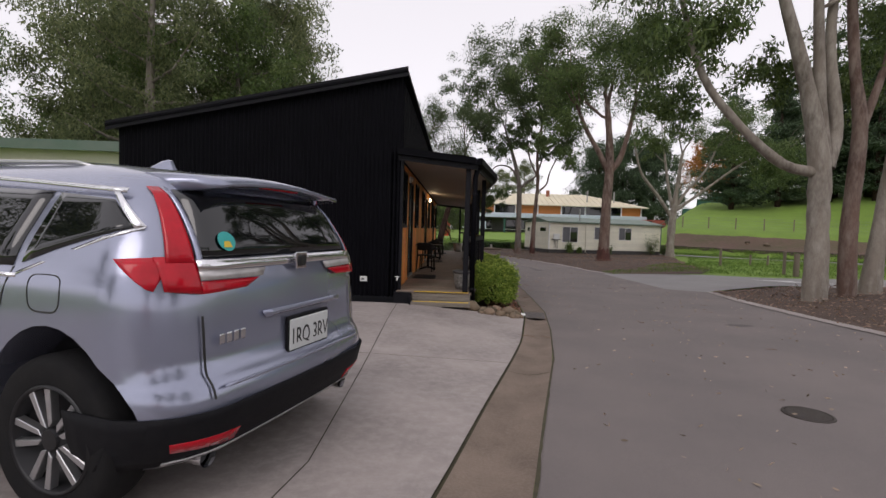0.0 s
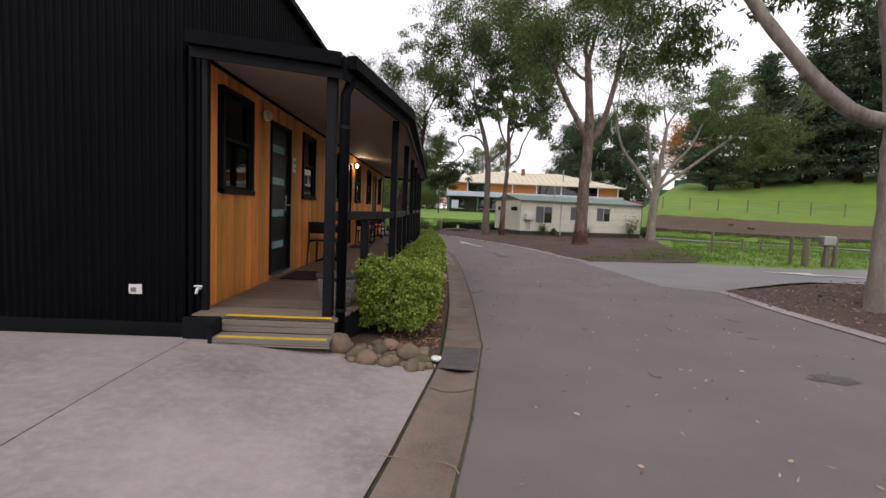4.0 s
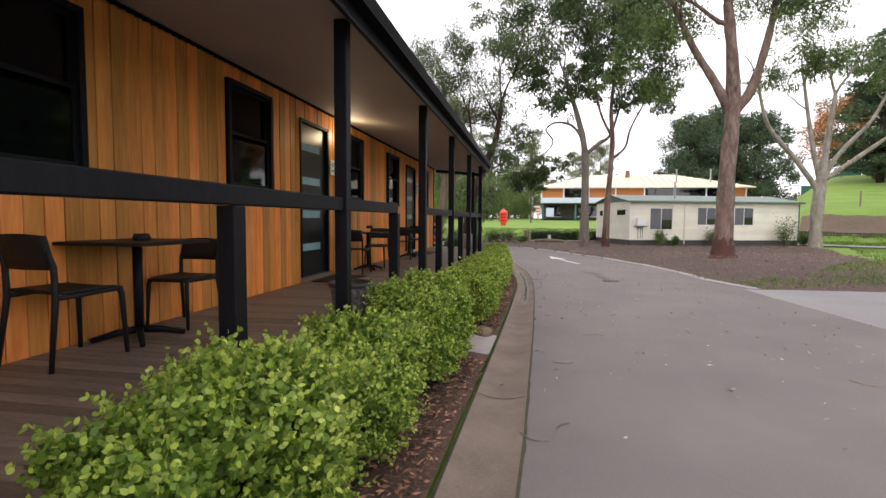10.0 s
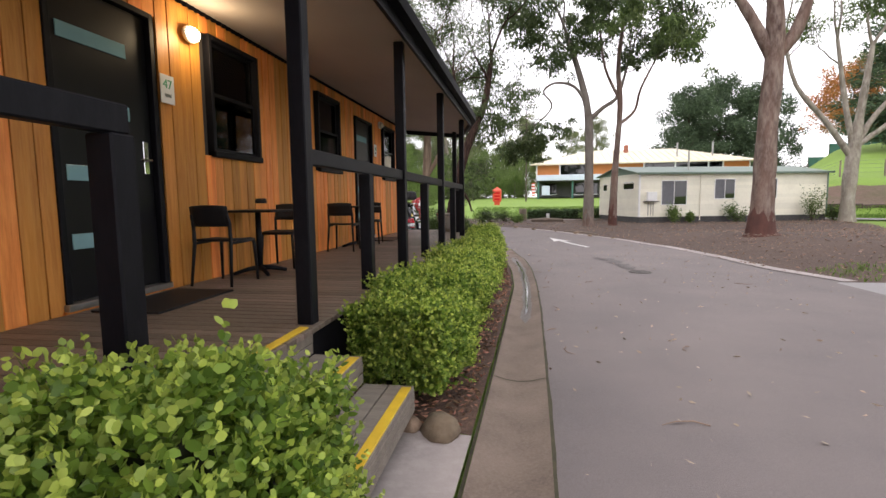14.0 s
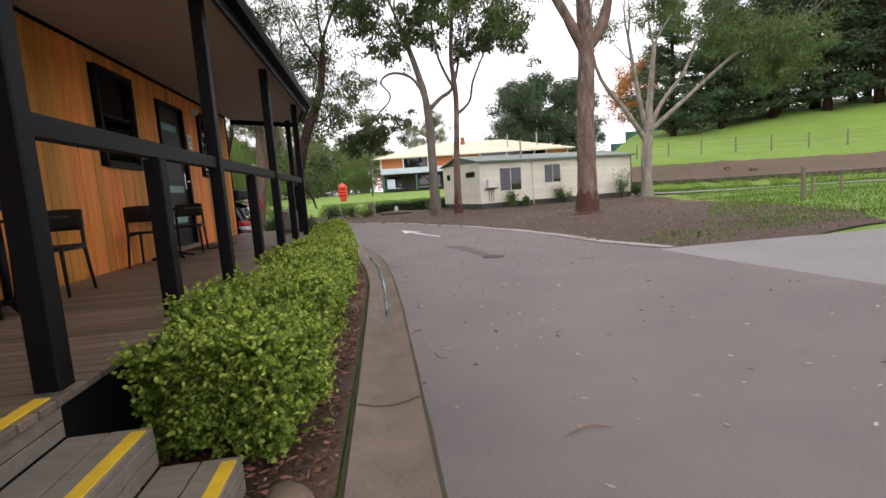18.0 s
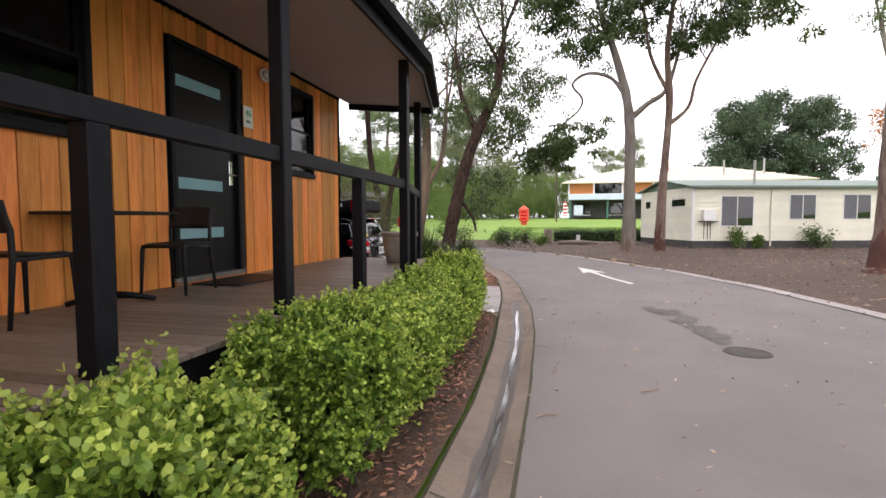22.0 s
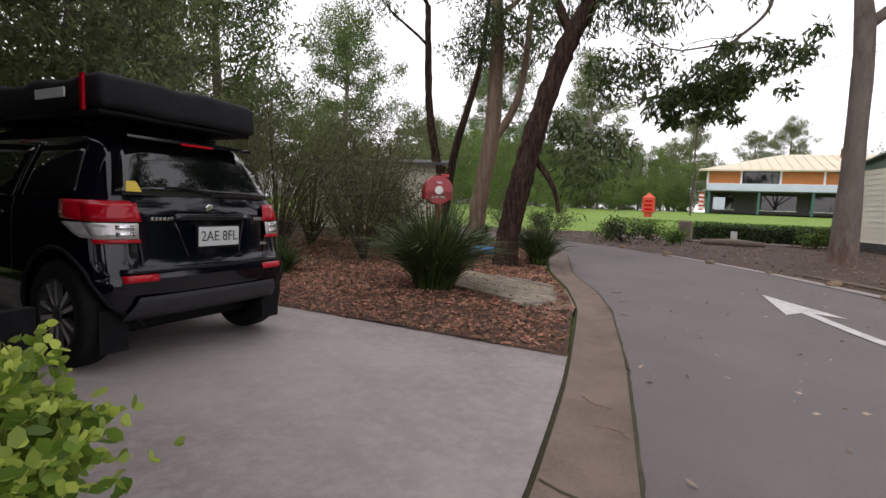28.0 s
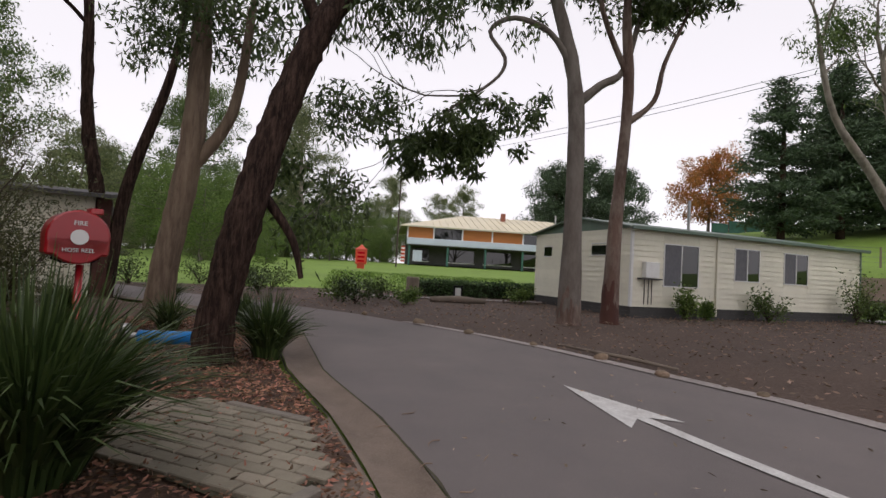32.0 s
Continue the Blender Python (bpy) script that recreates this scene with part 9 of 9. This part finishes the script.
part("post", box(-0.09, -0.09, -0.05, 0.09, 0.09, 0.45), "grey_post", meter)
part("housing", box(-0.24, -0.15, 0.75, 0.24, 0.15, 1.1, 0.04, seg=2), "sill_metal", meter)
part("stem", box(-0.06, -0.06, 0.45, 0.06, 0.06, 0.75), "grey_post", meter)
# blue inflated cushion under its cover
pillow = thing("jumping_pillow", "long rolled blue inflatable on the hill", "inflatable")
pa, pb = Vector((61.5, 49.5, 0)), Vector((68.4, 33.7, 0))
for dx, r_ in ((0.0, 0.85), (-1.6, 0.34)):
    pts = []
    for k in range(13):
        f = k / 12
        p = pa + (pb - pa) * f + Vector((dx, dx * 0.5, 0))
        pts.append((p.x, p.y, gz(p.x, p.y) + r_ * 0.9))
    part("roll", tube(pts, [r_ * (0.85 if k in (0, 12) else 1.0) for k in range(13)], 14), "blue_vinyl", pillow, smooth=True)
pp = thing("power_pole", "tall timber power pole on the hill", "power pole", at=pose(46.5, 36.5, gz(46.5, 36.5)))
part("pole", tube([(0, 0, -0.5), (-0.3, 0.2, 16)], [0.2, 0.13], 10), "sleeper", pp)
part("cross_arm", box(-1.1, -0.06, 15.0, 0.8, 0.06, 15.15), "sleeper", pp)
lp = thing("light_pole", "thin timber pole beside the lodge lawn", "pole", at=pose(1.6, 80, gz(1.6, 80)))
part("pole", tube([(0, 0, -0.3), (0, 0, 12.0)], [0.09, 0.07], 8), "sleeper", lp)
for h in (9.6, 9.0):
    a, c = Vector((1.6, 80, h + 3)), Vector((46.2, 36.7, 16.5 + h * 0.3))
    pts = [tuple(a + (c - a) * f - Vector((0, 0, 1.6 * 4 * f * (1 - f)))) for f in (k / 16 for k in range(17))]
    solo("overhead_cable", tube(pts, 0.02, 4), "trim_black", "thin black overhead electric cable", "cable", "overhead cables")
screen = thing("mesh_screen", "green shade-cloth fence on the hill", "fence")
for k in range(9):
    x0 = 36.0 + k * 2.6
    part("panel", box(x0, 92, gz(x0, 92) - 0.1, x0 + 2.56, 92.05, gz(x0, 92) + 1.8), "green_mesh", screen)
    part("post", tube([(x0, 91.95, gz(x0, 92) - 0.1), (x0, 91.95, gz(x0, 92) + 1.9)], 0.05, 6), "sleeper", screen)
bin_ = thing("wheelie_bin", "dark green wheelie bin with a red lid", "bin", at=pose(12.2, 13.1, gz(12.2, 13.1), 0, 0, 200))
part("bin_body", prism([(-0.24, 0.06), (0.22, 0.06), (0.29, 0.95), (-0.29, 0.95)], "y", -0.27, 0.27, 0.015), "bin_green", bin_)
part("lid", box(-0.31, -0.3, 0.95, 0.33, 0.3, 1.03, 0.02), "kiosk_red", bin_, "red lid")
for s in (-1, 1):
    part("bin_wheel", lathe([(0.0, -0.03), (0.1, -0.03), (0.1, 0.03), (0.0, 0.03)], 14, m=Matrix.Translation((-0.22, s * 0.28, 0.1)) @ Matrix.Rotation(math.pi / 2, 4, "X")), "rubber", bin_)
# neighbouring cabin behind the row
back = thing("rear_cabin", "cream cabin with a green roof edge behind", "cabin", at=pose(-17.5, 12.9, 1.05, 0, 0, 3))
part("wall", box(0, 0, -1.2, 8.5, 5, 2.2), "weatherboard", back)
part("roof", prism([(-0.3, 2.15), (5.3, 2.35), (5.3, 2.5), (-0.3, 2.3)], "x", -0.3, 8.8), "green_roof", back)
part("fascia", box(-0.3, -0.36, 2.05, 8.8, -0.3, 2.32), "green_roof", back)
part("window", box(2.0, -0.02, 0.9, 3.4, 0.0, 1.8), "car_glass", back)
part("window_frame", box(1.95, -0.04, 0.84, 3.45, -0.02, 0.9), "white_plastic", back)
shed = thing("garden_shed", "pale weatherboard shed behind the scrub", "shed", at=pose(-9.6, 36.4, -0.5, 0, 0, 20))
for k in range(14):
    part("weatherboard", prism([(-0.03, 0.16 * k), (-0.01, 0.16 * k + 0.16), (0.03, 0.16 * k + 0.16), (0.03, 0.16 * k)], "x", 0, 4.2), "weatherboard", shed)
part("core", box(0.02, 0.04, 0, 4.18, 3, 2.25), "skirt_grey", shed)
part("roof", prism([(-0.3, 2.2), (3.2, 2.6), (3.2, 2.68), (-0.3, 2.28)], "x", -0.3, 4.5), "skirt_grey", shed)
part("red_post", box(4.25, -0.1, 0, 4.5, 0.1, 2.2), "bark_red", shed, "red-brown corner post")


# ---- grass blades on the lawns ----
M["grass_blade"] = leafy("grass_blade", (0.1, 0.19, 0.03), (0.17, 0.25, 0.05), 0.35, 0.5)


def grass(name, label, outline, count, seed, size):
    """Short blades over an outline, thinning out raggedly."""
    rng = np.random.default_rng(seed)
    xs, ys_ = [p[0] for p in outline], [p[1] for p in outline]
    pts = []
    while len(pts) < count:
        x, y = rng.uniform(min(xs), max(xs)), rng.uniform(min(ys_), max(ys_))
        if inside(outline, x, y) and noise.noise(Vector((x * 0.9, y * 0.9, seed))) > rng.uniform(-0.5, 0.25):
            pts.append((x, y, gz(x, y) - 0.045))
    d = rng.normal(size=(count, 3)) * np.array((0.5, 0.5, 0.25)) + np.array((0, 0, 1.0))
    ob = new(name, quad_mesh(name, leaves(rng, np.array(pts), d, size, size * 0.16), "grass_blade"))
    return tagged(ob, label, "grass", kind="stuff")


grass("grass", "short green grass beside the side road", [(10.8, 21.6), (13, 20.8), (18, 21.6), (30, 22.4), (34, 30), (24, 40), (18.5, 40), (14.8, 32), (12.4, 27)], 26000, 4, 0.13)
grass("grass", "patchy grass at the edge of the bare soil", [(6.8, 22.0), (12, 22), (14, 30), (12.5, 29), (9, 24.2), (6.6, 23.4)], 5000, 6, 0.09)
grass("grass", "weeds in the mulch beside the path", [(0.4, 28.0), (0.7, 27.8), (0.5, 28.8), (0.0, 28.8)], 160, 7, 0.06)
grass("grass", "short green grass on the lodge lawn", [(-2, 46), (6.5, 46), (9, 60), (-3, 60)], 9000, 8, 0.16)
grass("grass", "tussocks under the sleeper wall", [slope_pt(0, 1.1)[:2], slope_pt(28, 1.1)[:2], slope_pt(28, 4.1)[:2], slope_pt(0, 4.1)[:2]], 14000, 9, 0.22)

# flush concrete edging along the outer side of the road
for y0, y1 in ((-12.0, 14.5), (21.9, 36.2)):
    n_ = int((y1 - y0) / 2.4)
    edge_run = thing("kerb_edge", "worn flush concrete edging along the road", "kerb", "road edgings", kind="structure")
    for k in range(n_):
        a, c = y0 + (y1 - y0) * k / n_, y0 + (y1 - y0) * (k + 1) / n_ - 0.015
        part("kerb_stone", ribbon(lambda y: along(ROAD_R, y) - 0.04, lambda y: along(ROAD_R, y) + 0.17, span(a, c, 0.4), 2, 0.014), "concrete", edge_run, smooth=True)

# cut grass lying on the driveway
rng_c = np.random.default_rng(61)
cp = np.stack([-1.9 + rng_c.normal(size=260) * 0.16, 5.0 + rng_c.normal(size=260) * 0.1, np.zeros(260)], 1)
cp[:, 2] = [gz(a, c) + 0.008 + 0.02 * rng_c.uniform() for a, c in cp[:, :2]]
ob = new("grass_clippings", quad_mesh("grass_clippings", leaves(rng_c, cp, rng_c.normal(size=(260, 3)) * np.array((1.0, 0.5, 0.12)), 0.14, 0.012), "leaf_tip"))
tagged(ob, "loose pile of yellowing cut grass on the driveway", "grass clippings", kind="stuff")

# small plants and stones on the bank above the sleeper wall
rng_b = np.random.default_rng(71)
for k in range(14):
    u, v = rng_b.uniform(1, 30), rng_b.uniform(5.0, 8.6)
    x, y, _ = slope_pt(u, v)
    if k % 2:
        bush("shrub", "low scrubby plant on the mulched bank", x, y, rng_b.uniform(0.3, 0.7), rng_b.uniform(0.3, 0.7), "leaf_scrub" if k % 4 == 1 else "leaf_bright", 300 + k, 500, 0.12, 0.04, twig_n=8)
    else:
        s = rng_b.uniform(0.15, 0.35)
        solo("rock", rock(s, 200 + k, 0.6, m=pose(x, y, gz(x, y) + 0.3 * s, 0, 0, k * 40)), "stone", "weathered rock on the mulched bank", "rock", "bank rocks", smooth=True)

# the concrete landing between the two hedges
solo("path_landing", sheet([(0.3, 14.86), (1.27, 14.86), (1.29, 15.76), (0.3, 15.76)], 0.024, 0.3), "concrete", "small concrete landing between the hedges", "path", kind="structure", smooth=True)


# ---- boards of the front and the deck ----
BW = 0.13
shared = {}


def board_mesh(name, dims, material):
    key = (name, tuple(round(v, 3) for v in dims))
    if key not in shared:
        x, y, z = dims
        shared[key] = link_mesh(name, box(-x / 2, -y / 2, 0, x / 2, y / 2, z, 0.003), material)
    return shared[key]


def put_board(name, dims, x, y, z, material, parent):
    ob = new(name, board_mesh(name, dims, material))
    ob.parent = parent
    ob.location = (x, y, z)
    return ob


n = int((Y1 - Y0) / BW)
for k in range(n):
    ya = Y0 + k * (Y1 - Y0) / n
    yc = ya + (Y1 - Y0) / n / 2
    pieces = [(DECK - 0.2, 2.55)]
    for a, c, lo, hi in OPEN:
        if a - 0.03 < yc < c + 0.03:
            pieces = [(DECK - 0.2, lo), (hi, 2.55)] if lo > DECK + 0.1 else [(hi, 2.55)]
    for lo, hi in pieces:
        put_board("board", (0.02, (Y1 - Y0) / n - 0.006, hi - lo), WX - 0.018 + 0.003 * ((k * 7) % 3), yc, lo, "cedar", front)
DW = 0.092
nd = int((24.76 - 8.3) / DW)
for k in range(nd):
    yc = 8.3 + (k + 0.5) * DW
    edge = round((deck_edge(yc) + 0.02) * 50) / 50
    wide = edge - WX - 0.03
    put_board("plank", (wide, DW - 0.006, 0.03), WX + 0.03 + wide / 2, yc, DECK - 0.03, "deck", deck)
